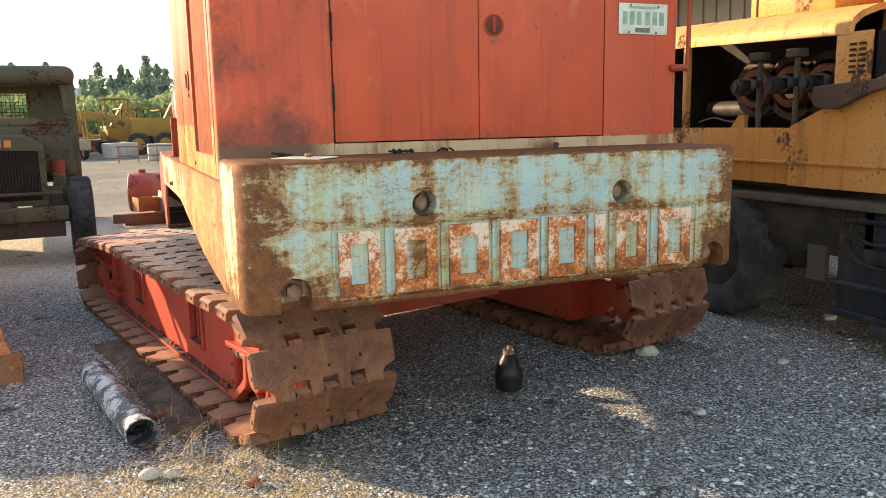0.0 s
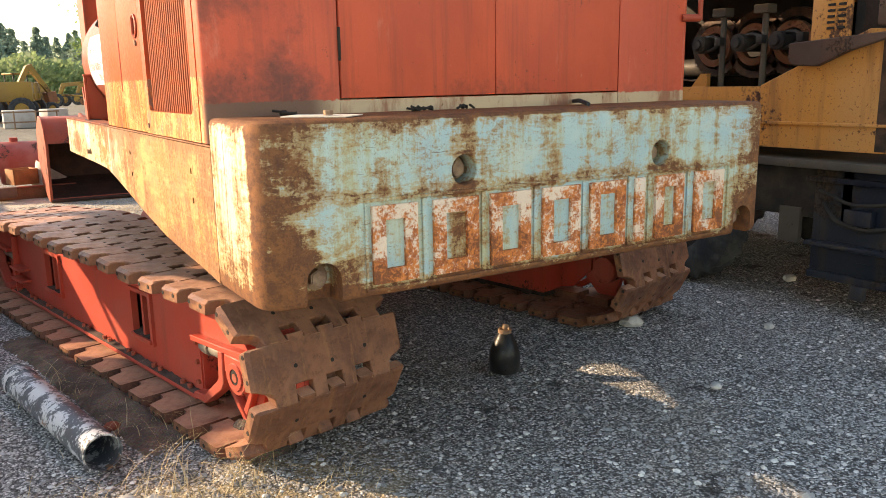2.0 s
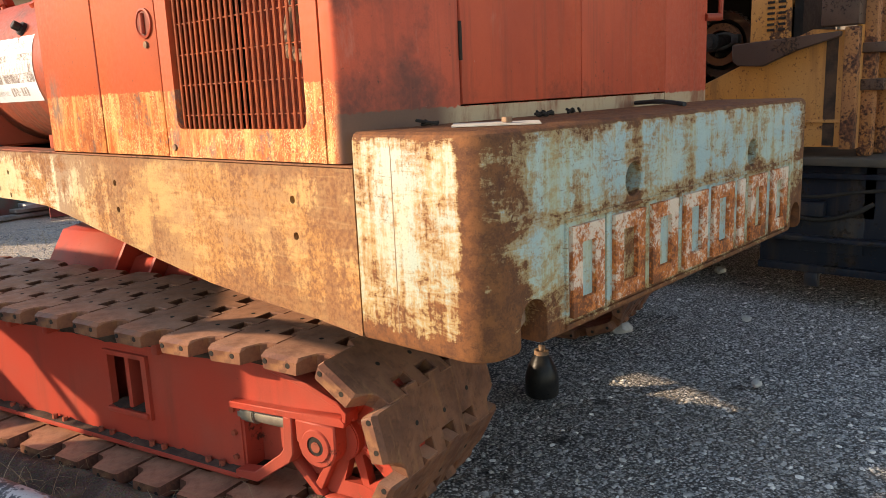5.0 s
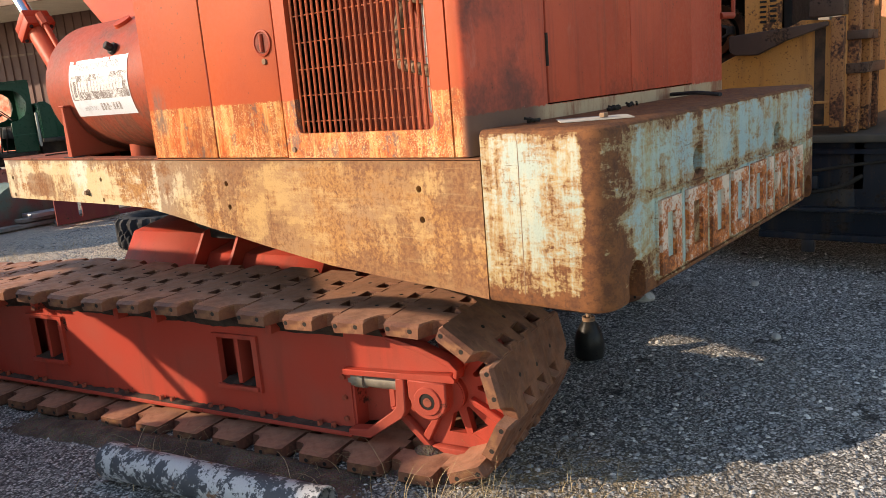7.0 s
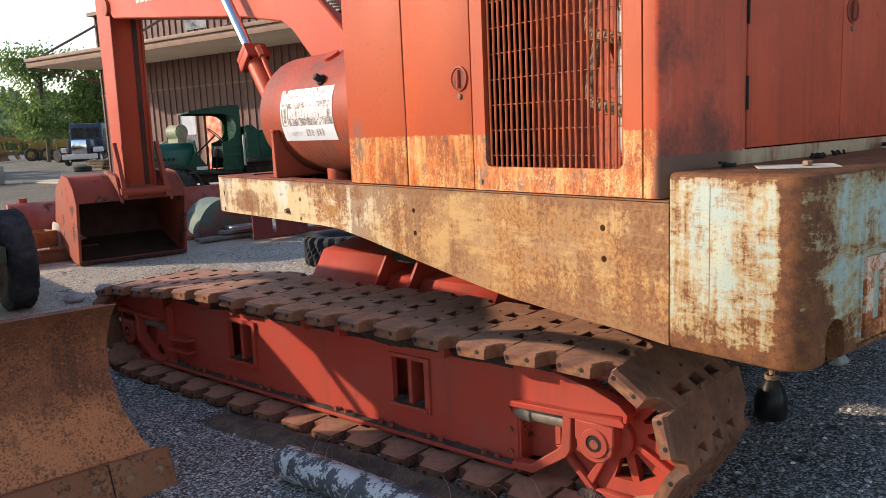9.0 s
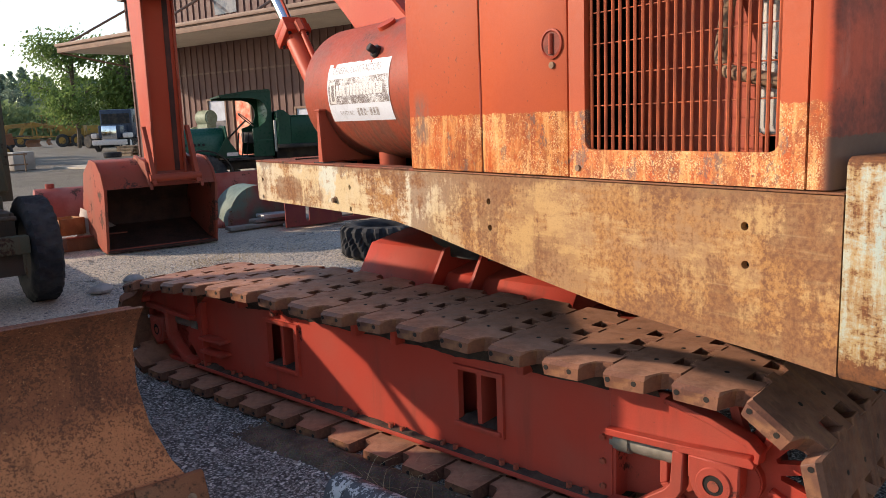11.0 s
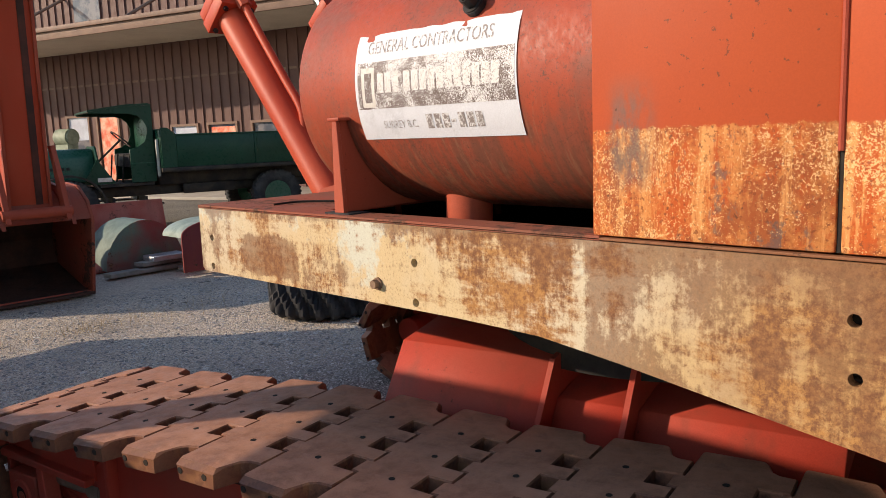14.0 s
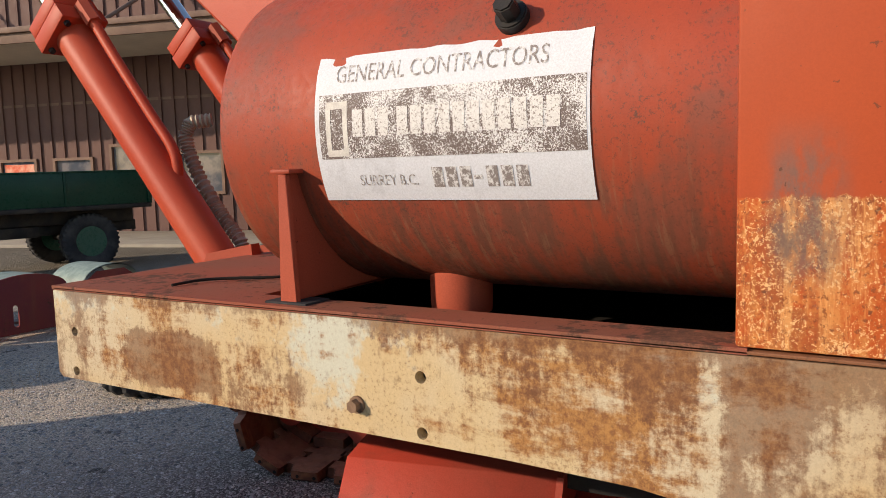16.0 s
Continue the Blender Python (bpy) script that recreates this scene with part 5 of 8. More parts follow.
def track_frame(mirror):
    """The side frame, its yokes and wheels in (u, v, z); mirror: the u that the far track is reflected to, or None."""
    def flip(bm):
        if mirror:
            for v in bm.verts:
                v.co.x = mirror - v.co.x
        return bm
    slots = [[(a, 0.245), (b, 0.245), (b, 0.475), (a, 0.475)] for a, b in ((1.525, 1.735), (2.885, 3.12))]
    side = [(0.98, 0.10), (3.86, 0.10), (4.0, 0.24), (3.93, 0.40), (3.72, 0.56), (0.98, 0.56)]
    bm = holed_plate(side, slots, 0.335, 0.352, "x")
    prism(side, 0.48, 0.66, "x", bm)
    box(0.345, 0.49, 0.99, 3.7, 0.545, 0.56, bm=bm)
    box(0.345, 0.49, 0.99, 3.86, 0.10, 0.115, bm=bm)
    box(0.345, 0.49, 0.985, 0.999, 0.11, 0.55, bm=bm)
    ob = part("crawler_track", flip(bm), TRACK_RED, excavator, "crawler track: red side frame inside a loop of rusty pads", at=TURN_TRACK)
    for a, b in ((1.525, 1.735), (2.885, 3.12)):
        rim = holed_plate([(a - 0.03, 0.215), (b + 0.03, 0.215), (b + 0.03, 0.495), (a - 0.03, 0.495)], [[(a, 0.245), (b, 0.245), (b, 0.475), (a, 0.475)]], 0.318, 0.336, "x")
        part("slot_rim", flip(rim), TRACK_RED, ob)
        part("slot_web", flip(box(0.332, 0.48, (a + b) / 2 - 0.012, (a + b) / 2 + 0.012, 0.245, 0.475)), TRACK_RED, ob)
        heap = bmesh.new()
        bmesh.ops.create_grid(heap, x_segments=6, y_segments=14, size=0.5, matrix=Matrix.Translation((0.395, (a + b) / 2, 0.248)) @ Matrix.Diagonal((0.17, b - a - 0.004, 1, 1)))
        for v in heap.verts:
            v.co.z += 0.018 * max(0, noise.noise((v.co.x * 20, v.co.y * 17, 0))) + 0.10 * max(0, v.co.x - 0.34) + 0.005 * noise.noise((v.co.x * 90, v.co.y * 90, 3))
        part("dirt", flip(heap), CAKED_DIRT, ob)
        part("slot_sill", flip(box(0.305, 0.48, a - 0.02, b + 0.02, 0.222, 0.245, 0.004)), TRACK_RED, ob, "rusty sill caked with dirt")
    part("flange", flip(box(0.290, 0.345, 0.99, 3.87, 0.083, 0.104, 0.004)), TRACK_RED, ob)
    bm = bmesh.new()
    steps = [1.0 + 0.02 * k for k in range(143)]
    rows = []
    for v in steps:
        h = 0.004 + 0.020 * max(0.0, noise.noise((v * 5.0, 1.0, 0.0))) + 0.006 * noise.noise((v * 31, 0, 0))
        w = 0.5 + 0.5 * noise.noise((v * 8, 4, 0))
        rows.append([bm.verts.new(p) for p in ((0.334, v, 0.104 + h * 1.5), (0.322 - 0.01 * w, v, 0.104 + h), (0.302 - 0.01 * w, v, 0.1045 + 0.3 * h), (0.294, v, 0.1042))])
    for a, b in zip(rows, rows[1:]):
        for k in range(3):
            bm.faces.new((a[k], a[k + 1], b[k + 1], b[k]))
    part("dirt", flip(bm), CAKED_DIRT, ob, "grey dirt caked on the flange")
    v = 1.10
    while v < 3.8:
        for d in (0.0, 0.075):
            part("bolt", flip(rod((0.315, v + d, 0.10), (0.315, v + d, 0.128), 0.013, seg=6)), RUST_RED, ob)
        v += 0.33
    for v0, s, hub_z in ((0.587, 1, 0.305), (4.29, -1, 0.26)):
        def yz(pts):
            return [(v0 + s * (a - 0.587), z) for a, z in pts]
        part("yoke", flip(prism(yz([(1.0, 0.565), (0.74, 0.572), (0.60, 0.535), (0.475, 0.487), (0.44, 0.455), (0.445, 0.405), (1.0, 0.385)]), 0.326, 0.352, "x", bevel=0.003)), TRACK_RED, ob)
        part("yoke_ledge", flip(prism(yz([(1.0, 0.402), (0.70, 0.412), (0.475, 0.428), (0.455, 0.41), (0.46, 0.392), (0.70, 0.386), (1.0, 0.376)]), 0.286, 0.327, "x", bevel=0.003)), TRACK_RED, ob)
        part("yoke_web", flip(prism(yz([(0.76, 0.575), (0.60, 0.54), (0.47, 0.492), (0.432, 0.458), (0.438, 0.42), (0.455, 0.425), (0.452, 0.448), (0.48, 0.472), (0.605, 0.52), (0.76, 0.556)]), 0.270, 0.327, "x", bevel=0.003)), TRACK_RED, ob)
        part("yoke_arm", flip(prism(yz([(1.0, 0.095), (1.0, 0.125), (0.90, 0.135), (0.765, 0.235), (0.745, 0.26), (0.735, 0.388), (0.695, 0.388), (0.70, 0.245), (0.72, 0.21), (0.89, 0.095)]), 0.285, 0.345, "x", bevel=0.004)), TRACK_RED, ob)
        part("recess_plate", flip(prism(yz([(1.0, 0.10), (1.0, 0.39), (0.74, 0.39), (0.74, 0.26), (0.89, 0.12)]), 0.43, 0.442, "x")), TRACK_RED, ob)
        bracket = [(-0.092, 0.085), (0.085, 0.085), *((0.085 * math.cos(radians(t)), 0.085 * math.sin(radians(t))) for t in range(0, -181, -15)), (-0.092, 0.0)]
        part("hub", flip(prism([(v0 + s * -p, hub_z + q) for p, q in bracket], 0.284, 0.37, "x", bevel=0.006)), TRACK_RED, ob, "bearing block, its bore shown by a dark disc")
        turn = Matrix.Rotation(radians(90), 4, "Y")
        part("hub_collar", flip(lathe([(0.036, 0.0), (0.058, 0.0), (0.062, 0.005), (0.062, 0.02), (0.036, 0.02), (0.036, 0.0)], 30, m=Matrix.Translation((0.277, v0, hub_z)) @ turn)), TRACK_RED, ob)
        part("hub_tube", flip(rod((0.35, v0 - s * 0.05, hub_z + 0.01), (0.60, v0 - s * 0.05, hub_z + 0.01), 0.085, seg=26, bevel=0.005)), TRACK_RED, ob)
        # Dark disc on the solid block stands in for the bore's shade
        part("bore_disc", flip(lathe([(0.001, 0), (0.037, 0), (0.037, 0.004), (0.001, 0.004)], 20, m=Matrix.Translation((0.281, v0, hub_z)) @ turn)), DARK, ob)
        part("axle_end", flip(rod((0.281, v0, hub_z - 0.004), (0.2785, v0, hub_z - 0.004), 0.02, seg=12)), RUST_RED, ob, "rusty axle end on the dark bore disc")
        part("tension_rod", flip(rod((0.37, v0 + s * 0.14, 0.335), (0.37, v0 + s * 0.42, 0.335), 0.036, seg=18)), RAM_GREY, ob, "greasy grey tensioning ram")
        part("ram_collar", flip(rod((0.37, v0 + s * 0.34, 0.335), (0.37, v0 + s * 0.42, 0.335), 0.044, seg=18, bevel=0.004)), RAM_GREY, ob)
        # flat-sided wheel: windows in pairs, a raised rib between the pairs
        c, size = ((WHEEL_V0, LOOP_R), 1.0) if s > 0 else ((WHEEL_V1, FRONT_R), 0.87)

        def spot(q, t):
            return c[0] - s * q * size * math.cos(radians(t)), c[1] + q * size * math.sin(radians(t))
        rim = [spot(0.300 / math.cos(radians(22.5)), 22.5 + 45 * k) for k in range(8)]
        windows = [[spot(q, t + d) for q, d in ((0.105, -4), (0.215, -11), (0.215, 11), (0.105, 4))] for k in range(4) for t in (90 * k, 90 * k + 30)]
        part("track_wheel", flip(holed_plate(rim, windows, 0.385, 0.425, "x")), TRACK_RED, ob, "flat-sided track wheel with tapering windows")
        for k in range(8):
            p, q = Vector((0, *rim[k])), Vector((0, *rim[(k + 1) % 8]))
            mid = Vector((0, *c))
            foot = [p, q, q + (mid - q) * 0.10, p + (mid - p) * 0.10]
            part("wheel_foot", flip(prism([(f.y, f.z) for f in foot], 0.345, 0.386, "x", bevel=0.004)), TRACK_RED, ob)
        for k in range(4):
            edge = [spot(q, 60 + 90 * k + d) for q, d in ((0.09, -7), (0.285, -4), (0.285, 4), (0.09, 7))]
            part("spoke_rib", flip(prism(edge, 0.352, 0.386, "x", bevel=0.005)), TRACK_RED, ob)
    part("stiffener", flip(box(0.296, 0.338, 3.752, 3.772, 0.10, 0.50, 0.003)), TRACK_RED, ob)
    for z in (0.205, 0.285):
        part("shelf", flip(box(0.262, 0.338, 3.52, 3.751, z, z + 0.018, 0.003)), TRACK_RED, ob)
    for v in (1.35, 2.06, 2.33, 2.98, 3.3):
        part("hanger", flip(box(0.27, 0.345, v, v + 0.035, 0.535, 0.625, 0.004)), TRACK_RED, ob)
    for z in (0.15, 0.25, 0.345):
        part("bolt", flip(rod((0.322, 1.032, z), (0.338, 1.032, z), 0.013, seg=6)), RUST_RED, ob)
    lip = bmesh.new()
    rows = []
    for k in range(150):
        v = 0.80 + 0.02 * k
        h = 0.5 + 0.5 * noise.noise((v * 6, 2, 0)) + 0.3 * noise.noise((v * 27, 5, 0))
        d = 0.5 + 0.5 * noise.noise((v * 3.1, 9, 0))
        rows.append([lip.verts.new(p) for p in ((0.345, v, 0.60), (0.305 - 0.012 * h, v, 0.592 + 0.006 * h), (0.318 - 0.006 * h, v, 0.566), (0.329, v, 0.555 - 0.022 * d * h), (0.3345, v, 0.542 - 0.045 * d * h))])
    for a, b in zip(rows, rows[1:]):
        for k in range(4):
            lip.faces.new((a[k], a[k + 1], b[k + 1], b[k]))
    part("grease", flip(lip), OLD_GREASE, ob, "black grease and dirt caked under the pads")
    part("end_seam", flip(box(0.328, 0.3365, 0.992, 1.004, 0.105, 0.552)), TRACK_RED, ob)
    for k in range(7):
        v = 1.15 + k * 0.42
        part("roller", flip(rod((0.40, v, 0.125), (0.64, v, 0.125), 0.07, seg=18)), BLACK_STEEL, ob)
    part("belly", flip(box(0.40, 0.62, 1.0, 3.8, 0.06, 0.10)), DARK, ob)
    for k in range(SHOES):
        v, z, a = loop_at((k + 0.17) * PITCH)
        at = Matrix.Translation((0.14 if not mirror else mirror - 0.14 - SHOE_W, v, z)) @ Matrix.Rotation(a, 4, "X") @ Matrix.Rotation(random.uniform(-0.012, 0.012), 4, "X")
        part("track_pad", SHOE_MESH, None, ob, at=at)
    return ob


track_near, track_far = track_frame(None), track_frame(3.48)


def build_debris():
    """Grit, soil and straw washed against the lower pads and piled beneath the rear wheel."""
    n = Nodes("grit_and_soil")
    grit = n.voronoi(110, out="Color")
    tone = n.mix(n.ramp(n.noise(7, 5, 0.7), 0.4, 0.6), (0.10, 0.075, 0.058), (0.19, 0.135, 0.095))
    tone = n.mix(0.35, tone, n.mix(1.0, tone, grit, "MULTIPLY"))
    tone = n.mix(n.ramp(n.noise(160, 3, 0.7), 0.62, 0.70, 0, 0.8), tone, (0.36, 0.31, 0.26))
    mat = n.done(tone, 0.9, 0, n.math("ADD", n.voronoi(110), n.noise(30, 4)), 0.8, 0.006)
    bm = bmesh.new()
    for u0, u1, v0, v1, nu, nv, rise in ((-0.06, 0.19, 0.75, 3.0, 12, 110, 0.060), (0.20, 0.46, 0.36, 0.80, 20, 34, 0.085)):
        rows = []
        for j in range(nv + 1):
            row = []
            for i in range(nu + 1):
                f, g = i / nu, j / nv
                u, v = u0 + (u1 - u0) * f, v0 + (v1 - v0) * g
                hill = math.sin(math.pi * f) ** 0.7 * min(1.0, 4 * g, 4 * (1 - g))
                z = rise * hill * (0.75 + 0.45 * noise.noise((u * 9, v * 7, 1))) + 0.008 * noise.noise((u * 40, v * 40, 2)) - 0.012
                row.append(bm.verts.new((u, v, z)))
            rows.append(row)
        for a, b in zip(rows, rows[1:]):
            for i in range(nu):
                bm.faces.new((a[i], a[i + 1], b[i + 1], b[i]))
    bmesh.ops.transform(bm, matrix=TURN_TRACK, verts=bm.verts)
    single("grit", bm, mat, "grit and dry soil heaped against the lower track pads", "grit", kind="stuff", sharp=60)


build_debris()


def build_carbody():
    pts = [(1.35, 0.28), (1.35, 0.56), (1.7, 0.60), (2.85, 0.60), (2.95, 0.50), (2.98, 0.28)]
    bm = prism(pts, 1.02, 2.46, "x", bevel=0.008)
    ob = part("carbody", bm, TRACK_RED, excavator, "red carbody between the tracks", at=TURN_TRACK)
    # sloped shoulders rise from the track frames to the ring, their front end square, ribs behind
    for side in (0, 1):
        def at(u):
            return 3.48 - u if side else u
        for v0, v1, drop in ((2.46, 3.05, 0.0), (2.19, 2.44, 0.12), (1.6, 2.17, 0.12)):
            pts = [(at(0.86), 0.52 - drop), (at(1.06), 0.815 - drop), (at(1.46), 0.878 - drop), (at(1.46), 0.70 - drop), (at(0.86), 0.40 - drop)]
            part("shoulder", prism(pts, v0, v1, "y", bevel=0.004), TRACK_RED, ob, "sloped red shoulder plate")
        for v in (2.441, 2.171):
            part("rib", prism([(at(0.86), 0.38), (at(1.46), 0.70), (at(1.46), 0.892), (at(1.045), 0.825), (at(0.855), 0.54)], v, v + 0.018, "y"), TRACK_RED, ob)
    part("swing_ring", rod((1.2, 2.58, 0.78), (1.2, 2.58, 1.085), 0.62, seg=48), BLACK_STEEL, excavator)


build_carbody()

# ---- things on the ground near the excavator ----
def build_blade():
    """A dozer blade: hollow mouldboard, cutting edges with bolts, an end plate and push arms."""
    blade = thing("dozer_blade", "rusty curved dozer blade with bolted cutting edges, standing on gravel", "dozer blade")
    prof = [(0.0, 0.10, -1.0), (0.10, 0.20, -1.06), (0.20, 0.34, -1.105), (0.26, 0.50, -1.125), (0.26, 0.66, -1.125), (0.20, 0.78, -1.11), (0.13, 0.847, -1.10)]
    ahead = Matrix.Translation((-0.047, -0.165, 0.0))
    bm = bmesh.new()
    grid = []
    for back in (0.0, 0.03):
        rows = []
        for d, z, xe in prof:
            rows.append([bm.verts.new((xe + (-3.9 - xe) * k / 8, 2.38 + d + back - 0.16 * k / 8, z + 0.012 * noise.noise((k, z, 2)))) for k in range(9)])
        grid.append(rows)
    for rows in grid:
        for a, b in zip(rows, rows[1:]):
            for k in range(8):
                bm.faces.new((a[k], a[k + 1], b[k + 1], b[k]))
    f, g = grid
    for j in range(len(prof) - 1):
        for k in (0, 8):
            bm.faces.new((f[j][k], f[j + 1][k], g[j + 1][k], g[j][k]))
    for j in (0, len(prof) - 1):
        for k in range(8):
            bm.faces.new((f[j][k], f[j][k + 1], g[j][k + 1], g[j][k]))
    part("mouldboard", bm, BLADE_RUST, blade, "", 60, ahead)
    for a, b in ((-0.965, -1.24), (-1.245, -2.1), (-2.105, -3.0), (-3.005, -3.9)):
        ya, yb = 2.36 + (a + 1) * 0.055, 2.36 + (b + 1) * 0.055
        e = prism([(a, ya), (b, yb), (b, yb + 0.03), (a, ya + 0.03)], -0.01, 0.155, "z", bevel=0.004)
        for v in e.verts:
            v.co.y += (v.co.z - 0.0) * 0.55 - 0.06
        ob = part("cutting_edge", e, RUST_PLATE, blade, "bolt-on cutting edge", at=ahead)
        n = max(2, int((a - b) / 0.14))
        for k in range(n):
            x = a + (b - a) * (k + 0.5) / n
            y = 2.36 + (x + 1) * 0.055 + 0.075 * 0.55 - 0.06
            part("bolt", rod((x, y - 0.006, 0.078), (x, y + 0.02, 0.07), 0.018, seg=12), RUSTY_PALE, ob)
    for x in (-1.9, -3.1):
        part("push_arm", box(x - 0.09, x + 0.09, 2.45, 4.6, 0.28, 0.46, 0.01), RUST_PLATE, blade)
    part("top_rib", box(-3.85, -1.13, 2.55, 2.60, 0.80, 0.842, 0.006), BLADE_RUST, blade, at=ahead)




def blade_rust():
    """Dark brown mouldboard, worn to orange rust low down, peppered with small dark pits; dirt runs from the top edge."""
    n = Nodes("blade_rust")
    z = n.axis(2)
    fine = n.noise(120, 5, 0.8)
    color = n.mix(n.ramp(n.noise(5, 6, 0.7), 0.38, 0.62), (0.22, 0.085, 0.045), (0.31, 0.12, 0.06))
    worn = n.math("ADD", n.ramp(z, 0.62, 0.22, 0.0, 0.55), n.math("MULTIPLY", n.noise(7, 6, 0.75), 0.6))
    color = n.mix(n.ramp(worn, 0.42, 0.80, 0, 0.9), color, (0.56, 0.225, 0.10))
    color = n.mix(n.ramp(n.noise(10, 5, 0.7, n.at((1, 1, 0.10))), 0.52, 0.68, 0, 0.6), color, (0.09, 0.042, 0.028))
    pits = n.math("ADD", n.math("MULTIPLY", n.noise(85, 4, 0.75), 0.8), n.math("MULTIPLY", n.noise(6, 4), 0.25))
    color = n.mix(n.ramp(pits, 0.53, 0.58, 0, 0.75), color, (0.095, 0.042, 0.028))
    color = n.mix(n.ramp(n.noise(60, 4, 0.8, n.at(shift=(4, 2, 7))), 0.60, 0.66, 0, 0.7), color, (0.55, 0.27, 0.13))
    return n.done(color, 0.75, 0.0, fine, 0.5, 0.004)


BLADE_RUST = blade_rust()
build_blade()


def build_pipe():
    a, b = Vector((-0.375, 0.70, 0.078)), Vector((-0.60, 1.83, 0.078))
    n = Nodes("peeling_pipe_paint")
    e = n.math("ADD", n.math("MULTIPLY", n.noise(9, 6, 0.75), 0.7), n.math("MULTIPLY", n.noise(60, 5, 0.7), 0.3))
    color = n.mix(n.ramp(e, 0.47, 0.5), (0.46, 0.47, 0.48), (0.07, 0.075, 0.085))
    color = n.mix(n.ramp(n.noise(12, 4), 0.62, 0.68), color, (0.22, 0.12, 0.07))
    mat = n.done(color, 0.45, 0.1, e, 0.5, 0.004)
    d = b - a
    m = Matrix.Translation(a) @ d.to_track_quat("Z", "Y").to_matrix().to_4x4()
    ln = d.length
    bm = lathe([(0.072, 0), (0.079, 0), (0.079, 0.02), (0.076, 0.022), (0.076, ln - 0.10), (0.081, ln - 0.098), (0.081, ln), (0.072, ln), (0.072, 0)], 36, m=m)
    single("steel_pipe", bm, mat, "short steel pipe with peeling white and black paint, lying on gravel", "pipe", sharp=40)


build_pipe()


def build_jug():
    jug = thing("oil_jug", "black oil jug cut open at the side, standing on gravel", "jug", pose(1.63, 0.695, 0.0, 0, 0, 20) @ Matrix.Diagonal((1.0, 1.0, 0.97, 1)))
    bm = lathe([(0.005, 0.0), (0.075, 0.0), (0.083, 0.01), (0.084, 0.09), (0.078, 0.125), (0.066, 0.16), (0.045, 0.20), (0.030, 0.222), (0.026, 0.222), (0.041, 0.198), (0.062, 0.158), (0.074, 0.123), (0.079, 0.09), (0.078, 0.012), (0.005, 0.008)], 28)
    dead = [f for f in bm.faces if f.calc_center_median().x > 0.02 and f.calc_center_median().z > 0.112 and f.calc_center_median().z < 0.20]
    bmesh.ops.delete(bm, geom=dead, context="FACES")
    part("body", bm, plain("black_plastic", (0.012, 0.012, 0.013), (0.03, 0.028, 0.026), 8, 0.35), jug)
    part("neck_ring", lathe([(0.028, 0.218), (0.036, 0.218), (0.036, 0.24), (0.028, 0.24), (0.028, 0.218)], 20), RUSTY_PALE, jug, "pale neck ring")
    part("spout", rod((0.0, 0, 0.235), (0.012, 0, 0.262), 0.012, 0.018, seg=10), RUSTY_PALE, jug)


build_jug()


def rock(name, at, size, label, seed, mat):
    bm = bmesh.new()
    bmesh.ops.create_icosphere(bm, subdivisions=2, radius=1.0)
    for v in bm.verts:
        f = 1 + 0.28 * noise.noise(v.co * 1.3 + Vector((seed, 0, 0)))
        v.co = Vector((v.co.x * size[0], v.co.y * size[1], v.co.z * size[2])) * f
    single(name, bm, mat, label, "rock", Matrix.Translation((*at, size[2] * 0.55)), sharp=25)


ROCK = plain("grey_stone", (0.34, 0.33, 0.31), (0.48, 0.46, 0.43), 9, 0.85)
BRICK_RED = plain("red_chip", (0.32, 0.09, 0.05), (0.22, 0.07, 0.05), 12, 0.85)
for i, (x, y, s) in enumerate(((2.76, 0.88, 0.085), (-0.36, 0.36, 0.05), (-0.27, 0.33, 0.04), (-0.28, 7.09, 0.11), (0.1, 7.4, 0.10), (3.4, 0.35, 0.04), (2.35, -0.1, 0.035), (4.55, 1.0, 0.06))):
    rock("stone", (x, y), (s, s * 0.75, s * 0.5), "rough grey stone lying in the gravel", i * 3.7, ROCK)
rock("brick_chip", (0.05, 0.08), (0.03, 0.02, 0.02), "small chip of red brick on the gravel", 5.0, BRICK_RED)
rock("brick_chip", (-0.28, 1.12), (0.035, 0.03, 0.02), "small chip of red brick on the gravel", 8.0, BRICK_RED)


def tyre_mesh(r, w, rim, lugs=0, depth=0.03, chevron=True):
    """A tyre standing with its axle along x, its lugs raised from the one shell."""
    h = w / 2
    lugs_n = lugs or 12
    per = 6 if chevron else 12
    seg = lugs_n * per if lugs else 40
    prof = [(rim, -h * 0.7), (rim + 0.02, -h * 0.85), (r * 0.8, -h), (r * 0.92, -h * 0.94), (r, -h * 0.72), (r, -h * 0.40), (r, -h * 0.12), (r, h * 0.12), (r, h * 0.40), (r, h * 0.72), (r * 0.92, h * 0.94), (r * 0.8, h), (rim + 0.02, h * 0.85), (rim, h * 0.7)]
    bm = bmesh.new()
    rings = []
    for q, x in prof:
        ring = []
        for k in range(seg):
            a, out = 2 * math.pi * k / seg, 0.0
            if lugs and q > r * 0.9:
                phase = (k / per + (abs(x) / h * 0.75 + (0.5 if x > 0 else 0.0) if chevron else 0.45 * math.sin(2.2 * x / h))) % 1.0
                out = depth * min(1.0, max(0.0, 0.5 + 1.6 * math.sin(2 * math.pi * phase)))
            ring.append(bm.verts.new((x, (q + out) * math.cos(a), (q + out) * math.sin(a))))
        rings.append(ring)
    for a, b in zip(rings, rings[1:] + rings[:1]):
        for k in range(seg):
            bm.faces.new((a[k], a[(k + 1) % seg], b[(k + 1) % seg], b[k]))
    return bm


